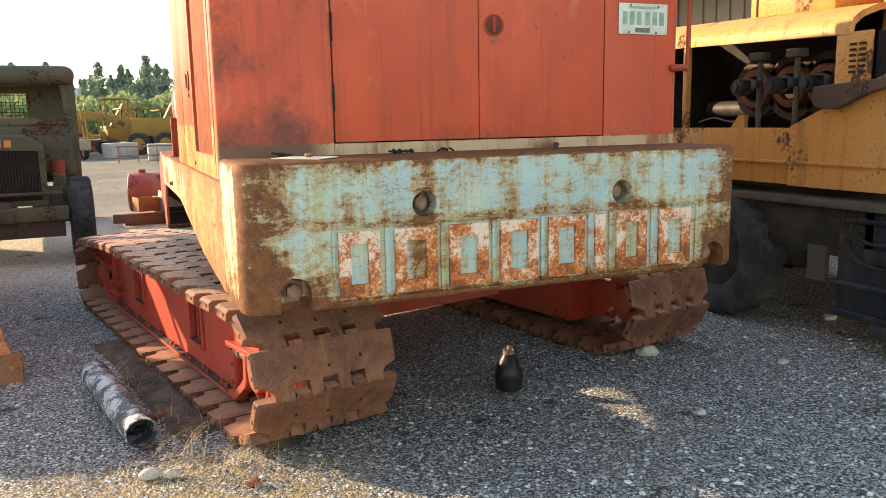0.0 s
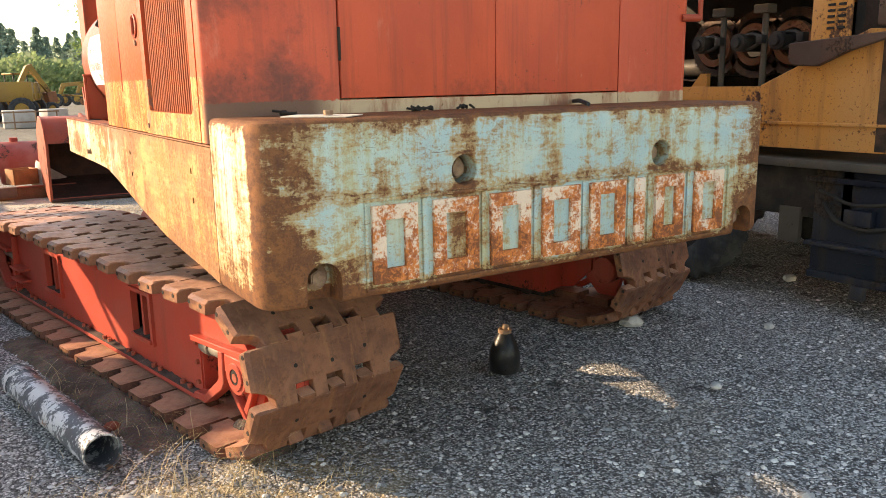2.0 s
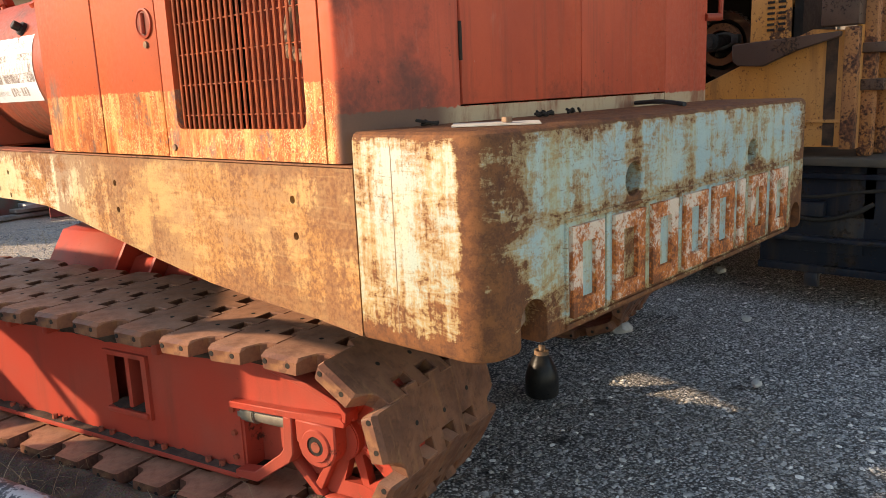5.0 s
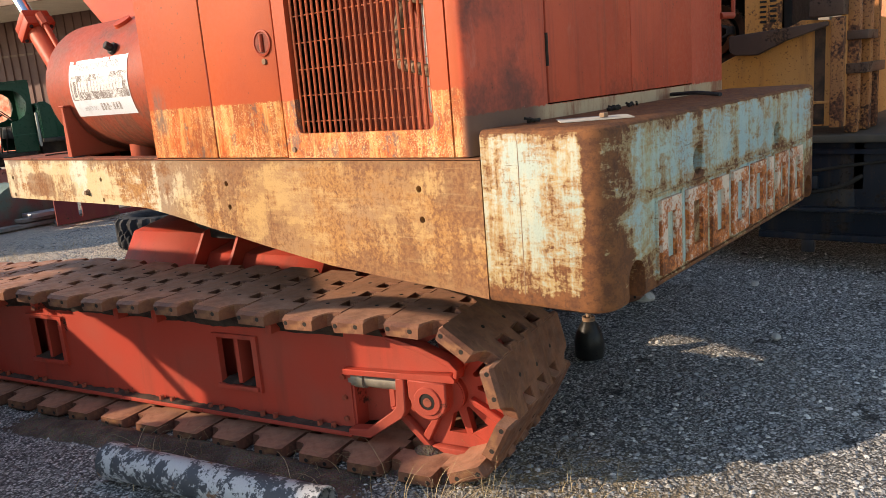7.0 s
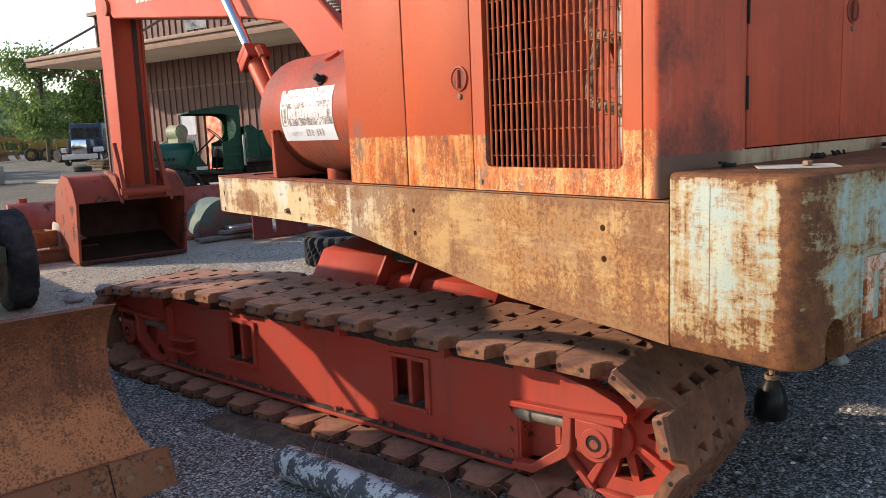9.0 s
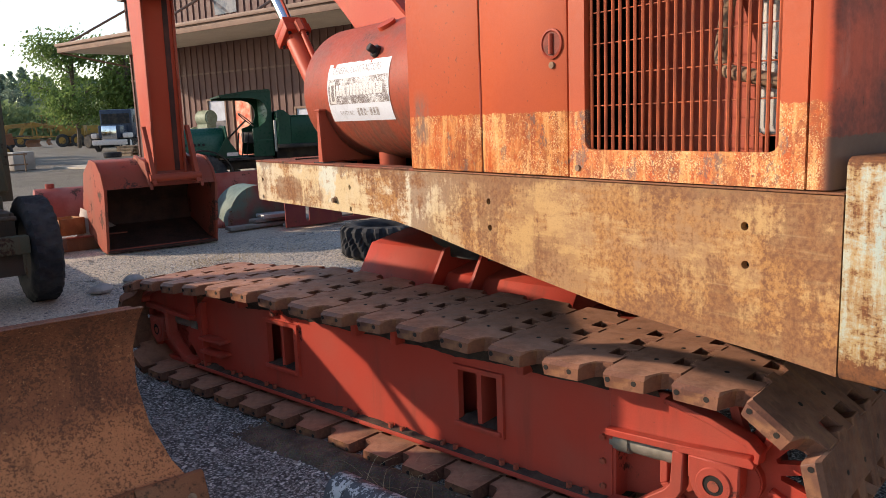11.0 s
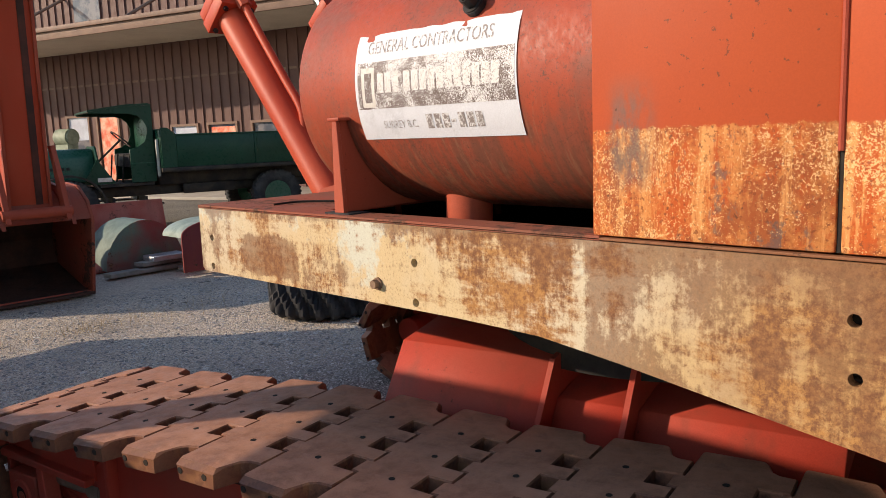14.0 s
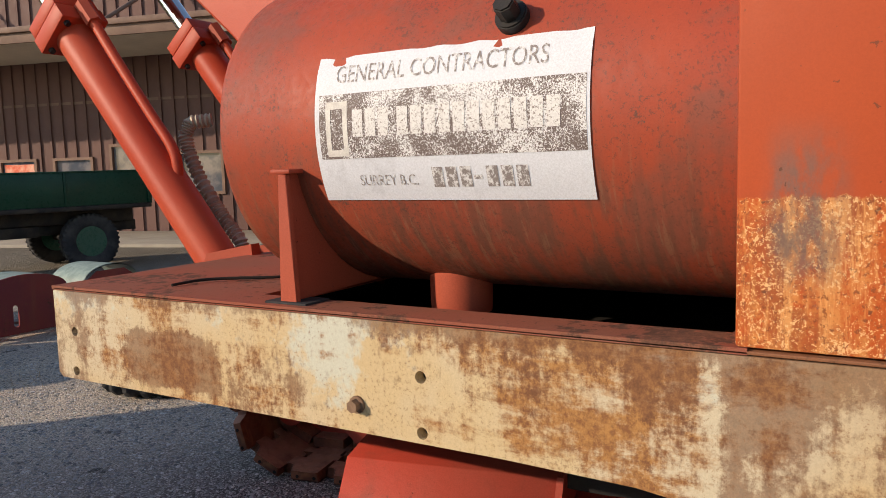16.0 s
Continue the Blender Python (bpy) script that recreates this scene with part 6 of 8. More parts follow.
def wheel(parent, at, r, w, rim_mat, lugs=0, label=""):
    """Tyre with a dished rim and nuts under a thing."""
    ob = part("wheel", tyre_mesh(r, w, r * 0.55, lugs, 0.02), RUBBER, parent, label or "tyre on a steel rim", at=at)
    m = Matrix.Rotation(radians(90), 4, "Y")
    bm = lathe([(r * 0.56, -w * 0.36), (r * 0.5, -w * 0.33), (r * 0.44, -w * 0.1), (r * 0.2, -w * 0.05), (r * 0.17, -w * 0.28), (0.005, -w * 0.3), (0.005, w * 0.3), (r * 0.17, w * 0.28), (r * 0.2, w * 0.05), (r * 0.44, w * 0.1), (r * 0.5, w * 0.33), (r * 0.56, w * 0.36)], 32, m=m)
    rim = part("rim", bm, rim_mat, ob)
    for k in range(8):
        a = 2 * math.pi * k / 8
        p = Vector((0, math.cos(a) * r * 0.3, math.sin(a) * r * 0.3))
        nut = rod(p + Vector((-w * 0.16, 0, 0)), p + Vector((w * 0.16, 0, 0)), r * 0.035, seg=6)
        part("nut", nut, rim_mat, ob)
    return ob


bm = tyre_mesh(0.47, 0.37, 0.27, 22, 0.055, False)
single("tractor_tyre", bm, RUBBER, "worn tractor tyre lying flat on the gravel", "tyre", pose(2.78, 6.78, 0.185, 0, 90, 0))

# ---- the yellow crane beside it ----
crane = thing("truck_crane", "old ochre truck crane with open engine side and black chassis", "crane")


def build_crane():
    chassis = bmesh.new()
    box(4.02, 4.16, -3.2, 5.5, 0.60, 0.93, 0.01, chassis)
    box(6.0, 6.14, -3.2, 5.5, 0.60, 0.93, 0.01, chassis)
    ob = part("chassis", chassis, BLACK_STEEL, crane, "grimy black truck chassis")
    part("deck_plate", box(3.92, 6.3, -3.2, 5.5, 0.935, 0.985, 0.006), CHASSIS_BROWN, ob)
    part("side_plate", box(4.0, 4.018, -3.2, 0.5, 0.22, 0.93, 0.004), OILY_BLACK, ob, "oily black side plate")
    part("lower_rail", box(3.965, 4.0, -3.2, 0.5, 0.22, 0.27, 0.005), OILY_BLACK, ob)
    for k in range(6):
        part("patch_plate", box(3.990, 4.001, -3.0 + k * 0.57, -2.62 + k * 0.57, 0.31 + 0.05 * (k % 2), 0.60, 0.003), OILY_BLACK, ob)
    part("side_rail", box(3.965, 4.0, -3.2, 0.55, 0.85, 0.885, 0.004), OILY_BLACK, ob)
    part("outrigger_box", box(3.93, 6.2, -0.9, -0.45, 0.47, 0.64, 0.01), BLACK_STEEL, ob)
    part("step_bar", box(3.91, 4.0, -3.2, 0.5, 0.44, 0.47, 0.006), OILY_BLACK, ob)
    part("hose", hose([(3.98, 0.42, 0.72), (3.93, 0.30, 0.62), (3.95, 0.12, 0.58), (3.92, -0.08, 0.63), (3.97, -0.2, 0.70)], 0.016, 8), DARK, ob)
    part("hose", hose([(3.98, 0.46, 0.80), (3.94, 0.20, 0.73), (3.95, -0.10, 0.77), (3.98, -0.34, 0.80)], 0.012, 8), DARK, ob)
    part("valve_body", box(3.93, 4.0, 0.08, 0.26, 0.60, 0.70, 0.012), OILY_BLACK, ob)
    for y in (0.1, -0.55, -1.3, -2.1, -2.8):
        part("rail_bracket", box(3.95, 4.0, y, y + 0.09, 0.13, 0.222, 0.006), OILY_BLACK, ob)
    part("tool_box", box(4.17, 4.7, -2.6, -1.0, 0.52, 0.9, 0.02), BLACK_STEEL, ob)
    part("hanger", box(4.0, 4.04, 0.6, 0.75, 0.42, 0.66), CHASSIS_BROWN, ob)
    for y in (-2.4, -1.5, -0.2, 0.25):
        part("gusset", box(4.0, 4.03, y, y + 0.06, 0.60, 0.93), CHASSIS_BROWN, ob)
    part("cross_member", box(4.1, 6.0, 0.3, 0.5, 0.5, 0.9), BLACK_STEEL, ob)
    for x, y in ((4.05, 1.60), (6.0, 1.60), (4.05, 2.75), (6.0, 2.75), (4.5, 4.9), (5.9, 4.9)):
        wheel(crane, pose(x, y, 0.5), 0.5, 0.30, BLACK_STEEL, 26, "black lugged truck tyre")
    # upper house
    low = part("lower_panel", box(4.0, 4.03, 0.955, 2.6, 1.06, 1.455, 0.006), OCHRE, crane, "ochre lower side panel with black flecks")
    part("ledge", box(3.97, 4.03, -0.02, 2.6, 1.205, 1.225, 0.004), OCHRE, low)
    part("buttress", prism([(0.95, 1.462), (0.22, 1.79), (-0.02, 1.77), (-0.05, 1.05), (0.95, 1.05)], 3.985, 4.015, "x", bevel=0.004), OCHRE, crane, "sloping ochre rear corner plate, scratched")
    part("grease_run", box(3.982, 3.9845, 0.06, 0.13, 1.06, 1.76), GEAR_RUST, crane, "dark grease run down the corner plate")
    part("edge_strip", box(3.95, 4.03, -0.06, 0.02, 1.04, 1.79, 0.006), POST_RUST, crane, "upright strip rusted orange and brown")
    part("cap_box", box(3.94, 4.10, -0.06, 0.16, 1.80, 2.06, 0.01), ARM_BROWN, crane, "plum-brown box over the corner plate")
    part("rear_plate", box(4.02, 6.2, -0.06, -0.03, 1.04, 1.80), OCHRE, crane)
    hood = [(4.0, 2.045), (4.0, 2.10), (4.03, 2.155), (4.10, 2.20), (4.25, 2.25), (4.7, 2.30), (6.2, 2.32), (6.2, 2.28), (4.7, 2.26), (4.27, 2.21), (4.12, 2.16), (4.05, 2.11), (4.03, 2.045)]
    bm = prism(hood, 0.52, 2.6, "y")
    for v in bm.verts:
        v.co.z += (v.co.y - 0.52) * 0.035
    part("hood", bm, OCHRE, crane, "rounded ochre hood, lifted and dented", 50)
    part("rear_panel", box(4.005, 4.03, 0.36, 0.62, 1.46, 2.06, 0.005), OCHRE, crane)
    for k in range(6):
        for d in (0, 0.07):
            part("louvre", box(3.996, 4.007, 0.395 + d, 0.44 + d, 1.80 + k * 0.035, 1.815 + k * 0.035), DARK, crane)
    part("front_post", box(4.0, 4.05, 2.05, 2.10, 1.455, 2.10, 0.005), OCHRE, crane)
    # Near-black sheets line the open bay in place of its shade
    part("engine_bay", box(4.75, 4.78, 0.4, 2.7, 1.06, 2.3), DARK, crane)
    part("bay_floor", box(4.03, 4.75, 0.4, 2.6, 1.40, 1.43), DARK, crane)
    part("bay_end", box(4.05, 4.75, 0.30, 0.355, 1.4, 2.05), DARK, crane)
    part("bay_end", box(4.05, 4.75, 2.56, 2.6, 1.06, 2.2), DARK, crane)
    part("dark_arm", prism([(0.70, 1.725), (0.03, 1.765), (0.03, 1.735), (0.30, 1.66), (0.50, 1.575), (0.66, 1.585), (0.70, 1.62)], 3.90, 3.945, "x", bevel=0.006), ARM_BROWN, crane, "dark greasy arm plate")
    part("roof_box", box(4.3, 5.6, 0.9, 1.7, 2.26, 2.52, 0.03), OCHRE, crane)
    part("roof_box", box(4.5, 5.8, 0.2, 0.7, 2.0, 2.75, 0.03), OCHRE, crane)
    part("strut", rod((4.4, 0.55, 2.0), (4.9, -0.6, 3.2), 0.06, seg=14), OCHRE, crane)
    part("strut", rod((4.5, 0.15, 2.0), (5.1, -1.0, 3.2), 0.06, seg=14), OCHRE, crane)
    part("exhaust", rod((4.6, 1.30, 2.25), (4.62, 1.28, 3.0), 0.035, seg=14), OCHRE, crane)
    part("aerial", rod((4.3, 1.62, 2.2), (4.3, 1.62, 2.8), 0.01, seg=8), CHASSIS_BROWN, crane)
    for y, gear in ((1.60, 0.22), (1.25, 0.24), (0.94, 0.23)):
        m = Matrix.Translation((4.34, y, 1.75)) @ Matrix.Rotation(radians(90), 4, "Y")
        bm = lathe([(gear - 0.05, -0.03), (gear, -0.03), (gear, 0.04), (gear - 0.05, 0.04), (gear - 0.05, -0.03)], 44, m=m)
        for k in range(36):
            a = 2 * math.pi * k / 36
            bmesh.ops.create_cube(bm, size=1, matrix=Matrix.Translation((4.345, y + math.cos(a) * gear, 1.75 + math.sin(a) * gear)) @ Matrix.Rotation(a, 4, "X") @ Matrix.Diagonal((0.06, 0.018, 0.014, 1)))
        drum = part("clutch_drum", bm, GEAR_RUST, crane, "greasy toothed clutch drum")
        bm = lathe([(0.10, -0.02), (0.15, -0.02), (0.15, 0.03), (0.10, 0.03), (0.10, -0.02)], 32, m=Matrix.Translation((4.30, y, 1.75)) @ Matrix.Rotation(radians(90), 4, "Y"))
        part("band", bm, RUST_PLATE, drum)
        hub = rod((4.40, y, 1.76), (4.10, y, 1.76), 0.062, seg=24, bevel=0.006)
        rod((4.10, y, 1.76), (4.075, y, 1.76), 0.036, seg=18, bm=hub, bevel=0.003)
        part("hub", hub, BLACK_STEEL, drum)
        for dz in (0.05, -0.05):
            part("lever", hose([(4.16, y - 0.02, 1.76 + dz), (4.15, y - 0.10, 1.77 + dz * 0.9), (4.14, y - 0.17, 1.775 + dz * 0.3)], 0.013, 8), BLACK_STEEL, drum)
        part("clevis", box(4.10, 4.17, y - 0.20, y - 0.15, 1.745, 1.805, 0.006), BLACK_STEEL, drum)
    for y in (1.42, 1.07):
        bm = rod((4.16, y, 1.43), (4.16, y, 2.0), 0.022, seg=12)
        box(4.11, 4.21, y - 0.05, y + 0.07, 1.95, 2.01, 0.008, bm)
        part("shaft_post", bm, CHASSIS_BROWN, crane)
    part("drum_shaft", rod((4.5, 0.6, 1.60), (4.5, 2.3, 1.60), 0.07, seg=18), BLACK_STEEL, crane)
    part("cable", hose([(4.1, 2.0, 1.50), (4.12, 1.85, 1.53), (4.15, 1.7, 1.50), (4.15, 1.55, 1.52)], 0.007, 6), RUSTY_PALE, crane)
    part("bracket", prism([(1.66, 1.43), (1.50, 1.43), (1.50, 1.55), (1.56, 1.55)], 4.10, 4.14, "x"), OCHRE, crane)
    # rear posts
    for x, y in ((4.08, -0.13), (4.3, -0.16), (4.55, -0.16)):
        part("rear_post", box(x, x + 0.10, y, y + 0.08, 0.99, 2.05, 0.008), POST_RUST, crane, "rusty orange upright")
    part("clamp", box(4.05, 4.68, -0.19, -0.05, 1.40, 1.47, 0.006), ARM_BROWN, crane)
    part("clamp", box(4.05, 4.4, -0.19, -0.05, 1.63, 1.69, 0.006), ARM_BROWN, crane)


OILY_BLACK = worn_paint("oily_black", (0.010, 0.015, 0.026), (0.022, 0.026, 0.036), (0.085, 0.058, 0.038), (0.016, 0.013, 0.012), 0.46, 2.6, 0.5, 0.42, 0.62)
CHASSIS_BROWN = worn_paint("chassis_grime", (0.07, 0.06, 0.05), (0.11, 0.085, 0.06), (0.14, 0.085, 0.05), (0.03, 0.025, 0.02), 0.3, 4, 0.2, 0.7)
ARM_BROWN = worn_paint("dark_brown_grime", (0.085, 0.048, 0.036), (0.12, 0.07, 0.05), (0.16, 0.08, 0.045), (0.03, 0.02, 0.016), 0.42, 4, 0.3, 0.55)
POST_RUST = worn_paint("rusted_upright", (0.42, 0.175, 0.06), (0.36, 0.15, 0.065), (0.22, 0.085, 0.045), (0.05, 0.027, 0.02), 0.5, 3.0, 0.9, 0.65, 0.56)
GEAR_RUST = plain("greasy_rust", (0.10, 0.055, 0.035), (0.035, 0.025, 0.02), 8, 0.6, 0.2)
build_crane()

# digger arm behind the crane
digger = thing("digger_arm", "ochre digger arm with black hydraulic ram resting on a chassis deck", "digger arm")
part("arm", prism([(-0.62, 0.99), (-0.40, 0.99), (-0.30, 1.6), (-0.42, 2.0), (-0.62, 2.05), (-0.72, 1.7)], 4.62, 4.74, "x", bevel=0.01), OCHRE, digger)
part("pin", rod((4.58, -0.52, 1.75), (4.78, -0.52, 1.75), 0.055, seg=20), BLACK_STEEL, digger)
part("ram", rod((4.85, -0.65, 0.99), (4.88, -0.80, 2.1), 0.06, seg=18), BLACK_STEEL, digger, "black hydraulic ram")
part("ram", rod((4.85, -0.8, 1.5), (4.9, -1.2, 2.7), 0.05, seg=18), CHROME, digger)
part("link", prism([(-0.66, 1.5), (-0.58, 1.5), (-1.0, 2.5), (-1.1, 2.5)], 4.8, 4.84, "x"), BLACK_STEEL, digger)
part("base", box(4.6, 4.95, -0.9, -0.35, 0.986, 1.02, 0.006), OCHRE, digger)


# ---- old truck facing the yard ----
def build_old_truck():
    at = pose(-1.90, 7.15, 0, 0, 0, 3)
    truck = thing("old_truck", "derelict green and rust truck without glass, standing on gravel", "truck", at)
    green = worn_paint("weathered_green", (0.070, 0.085, 0.058), (0.115, 0.105, 0.066), (0.13, 0.07, 0.040), (0.035, 0.026, 0.02), 0.42, 2.2, 0.6, 0.6, 0.70)
    part("chassis", box(-0.42, 0.42, -0.4, 5.5, 0.55, 0.72, 0.01), CHASSIS_BROWN, truck)
    shell = holed_plate([(-0.46, 0.66), (0.80 - 0.0, 0.66), (0.80, 1.30), (0.70, 1.42), (-0.46, 1.46)], [[(-0.40, 0.72), (0.735, 0.72), (0.735, 1.29), (-0.40, 1.33)]], -0.16, -0.06, "y")
    part("radiator_shell", shell, green, truck)
    core = box(-0.42, 0.75, -0.12, -0.06, 0.70, 1.34)
    rad = part("radiator_core", core, DARK, truck, "dark dented radiator")
    for k in range(34):
        x = -0.395 + k * 0.0335
        part("fin", box(x, x + 0.010, -0.135, -0.12, 0.725, 1.285), BLACK_STEEL, rad)
    for k in range(4):
        part("name_bar", box(0.10 + k * 0.10, 0.17 + k * 0.10, -0.17, -0.16, 1.34, 1.42), OCHRE, truck)
    hood = prism([(-0.45, 0.9), (-0.45, 1.38), (-0.30, 1.50), (0.60, 1.47), (0.78, 1.36), (0.78, 0.9)], -0.06, 1.15, "y", bevel=0.02)
    part("hood", hood, green, truck)
    part("bumper", box(-1.1, 1.0, -0.42, -0.30, 0.50, 0.66, 0.015), green, truck, "pale green bent bumper")
    part("tow_hook", box(0.32, 0.44, -0.5, -0.4, 0.50, 0.62, 0.01), CHASSIS_BROWN, truck)
    part("axle", rod((-1.0, 0.1, 0.48), (1.2, 0.1, 0.48), 0.05, seg=12), BLACK_STEEL, truck)
    wheel(truck, pose(1.14, 0.05, 0.475), 0.475, 0.27, CHASSIS_BROWN, 24, "cracked black truck tyre")
    wheel(truck, pose(-1.14, 0.05, 0.475), 0.475, 0.27, CHASSIS_BROWN, 24, "cracked black truck tyre")
    wheel(truck, pose(0.95, 4.6, 0.475), 0.475, 0.27, CHASSIS_BROWN, 24, "cracked black truck tyre")
    wheel(truck, pose(-0.95, 4.6, 0.475), 0.475, 0.27, CHASSIS_BROWN, 24, "cracked black truck tyre")
    cab_front = holed_plate([(-0.98, 0.85), (1.20, 0.85), (1.20, 2.10), (1.10, 2.28), (-0.98, 2.30)], [[(-0.86, 1.68), (-0.02, 1.68), (-0.02, 2.12), (-0.86, 2.12)], [(0.06, 1.68), (1.05, 1.68), (1.05, 2.12), (0.06, 2.12)]], 1.15, 1.20, "y")
    cab = part("cab", cab_front, green, truck, "rounded cab with empty windscreen")
    part("cab_back", holed_plate([(-0.98, 0.85), (1.20, 0.85), (1.20, 2.15), (1.10, 2.28), (-0.98, 2.30)], [[(-0.5, 1.62), (0.62, 1.62), (0.62, 2.02), (-0.5, 2.02)]], 1.80, 1.84, "y"), green, cab)
    part("cab_side", holed_plate([(1.2, 0.85), (1.80, 0.85), (1.80, 2.15), (1.2, 2.15)], [[(1.30, 1.45), (1.70, 1.45), (1.70, 2.05), (1.30, 2.05)]], 1.17, 1.20, "x"), green, cab)
    part("cab_side", holed_plate([(1.2, 0.85), (1.80, 0.85), (1.80, 2.15), (1.2, 2.15)], [[(1.30, 1.45), (1.70, 1.45), (1.70, 2.05), (1.30, 2.05)]], -0.98, -0.95, "x"), green, cab)
    roof = box(-1.0, 1.225, 1.0, 1.90, 2.10, 2.345, 0.12, seg=6)
    part("roof", roof, green, cab, "rounded dented roof, green over rust")
    mesh_ob = bmesh.new()
    for k in range(22):
        x = -0.5 + k * 0.051
        box(x, x + 0.006, 1.812, 1.818, 1.62, 2.02, bm=mesh_ob)
    for k in range(9):
        z = 1.63 + k * 0.045
        box(-0.5, 0.62, 1.82, 1.826, z, z + 0.006, bm=mesh_ob)
    part("windscreen_frame", holed_plate([(-0.93, 1.60), (1.14, 1.60), (1.10, 2.16), (1.02, 2.20), (-0.93, 2.20)], [[(-0.87, 1.67), (1.06, 1.67), (1.03, 2.13), (-0.87, 2.13)]], 1.125, 1.152, "y"), green, cab)
    part("door_post", box(1.165, 1.21, 1.16, 1.24, 0.85, 2.14, 0.012), CHASSIS_BROWN, cab, "rusty door post")
    part("cowl", prism([(-0.9, 1.44), (-0.5, 1.58), (0.7, 1.57), (1.12, 1.40), (1.16, 0.95), (-0.95, 0.95)], 1.06, 1.155, "y", bevel=0.02), green, cab)
    part("headlamp_bar", rod((-0.9, -0.22, 0.80), (0.95, -0.22, 0.80), 0.022, seg=10), CHASSIS_BROWN, truck)
    part("spring_hanger", box(0.46, 0.60, -0.34, 0.3, 0.42, 0.56, 0.01), CHASSIS_BROWN, truck)
    part("window_mesh", mesh_ob, BLACK_STEEL, cab, "wire mesh in the rear window")
    part("side_can", rod((0.92, 0.8, 0.95), (0.92, 0.8, 1.14), 0.09, seg=18), RUST_RED, truck, "rusty red canister by the cab")
    part("fender", prism([(0.86, 0.62), (1.0, 0.62), (1.0, 0.95), (0.86, 1.0)], 0.55, 1.14, "y", bevel=0.01), green, truck)
    # Unseen left fender and box, added to shade the ground ahead
    part("fender", prism([(-0.55, 0.55), (-0.45, 1.02), (-0.1, 1.18), (0.5, 1.16), (1.1, 0.75), (1.1, 0.70), (0.48, 1.10), (-0.1, 1.12), (-0.40, 0.98), (-0.5, 0.55)], -1.42, -0.62, "x"), green, truck)
    part("shade_box", box(-1.5, -0.99, 1.2, 2.4, 0.5, 1.25, 0.02), CHASSIS_BROWN, truck)
    # Dark plate stands in for the shade under the truck's nose
    part("shade_apron", box(-1.05, 0.95, -0.31, -0.28, 0.30, 0.50, 0.01), CHASSIS_BROWN, truck, "dark plate added for the shade below the bumper")
    part("battery_box", box(0.62, 0.96, -0.10, 0.5, 0.62, 0.84, 0.01), CHASSIS_BROWN, truck)


build_old_truck()


# ---- green flatbed truck by the shed ----
def build_green_truck():
    rear, front = Vector((7.36, 14.92)), Vector((3.87, 15.79))
    d = front - rear
    at = Matrix.Translation((rear.x, rear.y, 0)) @ Matrix.Rotation(math.atan2(-d.x, d.y), 4, "Z")
    truck = thing("flatbed_truck", "restored dark green vintage truck with a low dump bed", "truck", at)
    green = plain("dark_green_enamel", (0.005, 0.042, 0.024), (0.008, 0.055, 0.032), 2, 0.32, 0.0, 0.03, 0.22)
    pale = plain("pale_green_enamel", (0.015, 0.085, 0.055), (0.02, 0.10, 0.07), 3, 0.30, 0.0, 0.03, 0.3)
    for x in (-0.45, 0.33):
        part("frame_rail", box(x, x + 0.12, -1.0, 4.4, 0.60, 0.78, 0.01), BLACK_STEEL, truck)
    for y in (0.0, 3.65):
        part("axle", rod((-0.85, y, 0.48), (0.85, y, 0.48), 0.06, seg=12), BLACK_STEEL, truck)
    for x, y, w in ((-0.86, 0.0, 0.26), (0.86, 0.0, 0.26), (-0.8, 3.65, 0.2), (0.8, 3.65, 0.2)):
        wheel(truck, pose(x, y, 0.48), 0.465, w, pale, 36, "black tyre on a green disc wheel")
    bed = part("bed", box(-1.06, 1.06, -1.03, 2.10, 1.06, 1.10, 0.01), green, truck, "low green dump bed")
    for x in (-1.10, 1.06):
        part("bed_side", box(x, x + 0.04, -1.03, 1.86, 1.10, 1.66, 0.012), green, bed)
        part("side_wing", prism([(1.862, 1.10), (2.12, 1.10), (2.12, 1.80), (2.0, 1.80), (1.862, 1.68)], x, x + 0.035, "x", bevel=0.006), green, bed)
        part("bed_rail", box(x - 0.02, x + 0.06, -1.03, 2.14, 1.02, 1.095, 0.01), BLACK_STEEL, bed)
        part("top_rail", box(x - 0.012, x + 0.052, -1.03, 1.86, 1.655, 1.685, 0.006), green, bed)
        for y in (-1.02, 0.4):
            part("bed_post", box(x - 0.022, x, y, y + 0.05, 1.10, 1.655, 0.006), green, bed)
    part("headboard", box(-1.06, 1.06, 2.10, 2.135, 1.10, 1.78, 0.012), green, bed)
    part("tailgate", box(-1.06, 1.06, -1.07, -1.03, 1.08, 1.64, 0.012), green, bed)
    part("pale_post", box(-1.0, -0.93, 2.145, 2.19, 0.95, 1.60, 0.01), plain("pale_post", (0.42, 0.44, 0.40), (0.33, 0.35, 0.31), 5, 0.5), bed, "pale hoist post before the bed")
    part("hoist_rail", box(-0.6, 0.6, -0.9, 2.1, 0.78, 1.02, 0.01), BLACK_STEEL, truck)
    # open C-shaped cab: seat side, bow and roof in one plate, a cowl in front
    outline = [(2.18, 0.86), (2.60, 0.86), (2.60, 1.44), (2.46, 1.48), (2.34, 1.56), (2.285, 1.70), (2.28, 1.82), (2.33, 1.94), (2.42, 2.02), (2.55, 2.06), (3.20, 2.075), (3.22, 2.10), (3.20, 2.125), (2.9, 2.17), (2.64, 2.21), (2.24, 2.23), (2.18, 2.2)]
    for x in (-0.80, 0.765):
        part("cab_side", prism(outline, x, x + 0.035, "x", bevel=0.005), green, truck, "open C-shaped cab side")
        part("waist_strip", box(x - 0.006, x + 0.041, 2.18, 2.60, 1.19, 1.205), pale, truck)
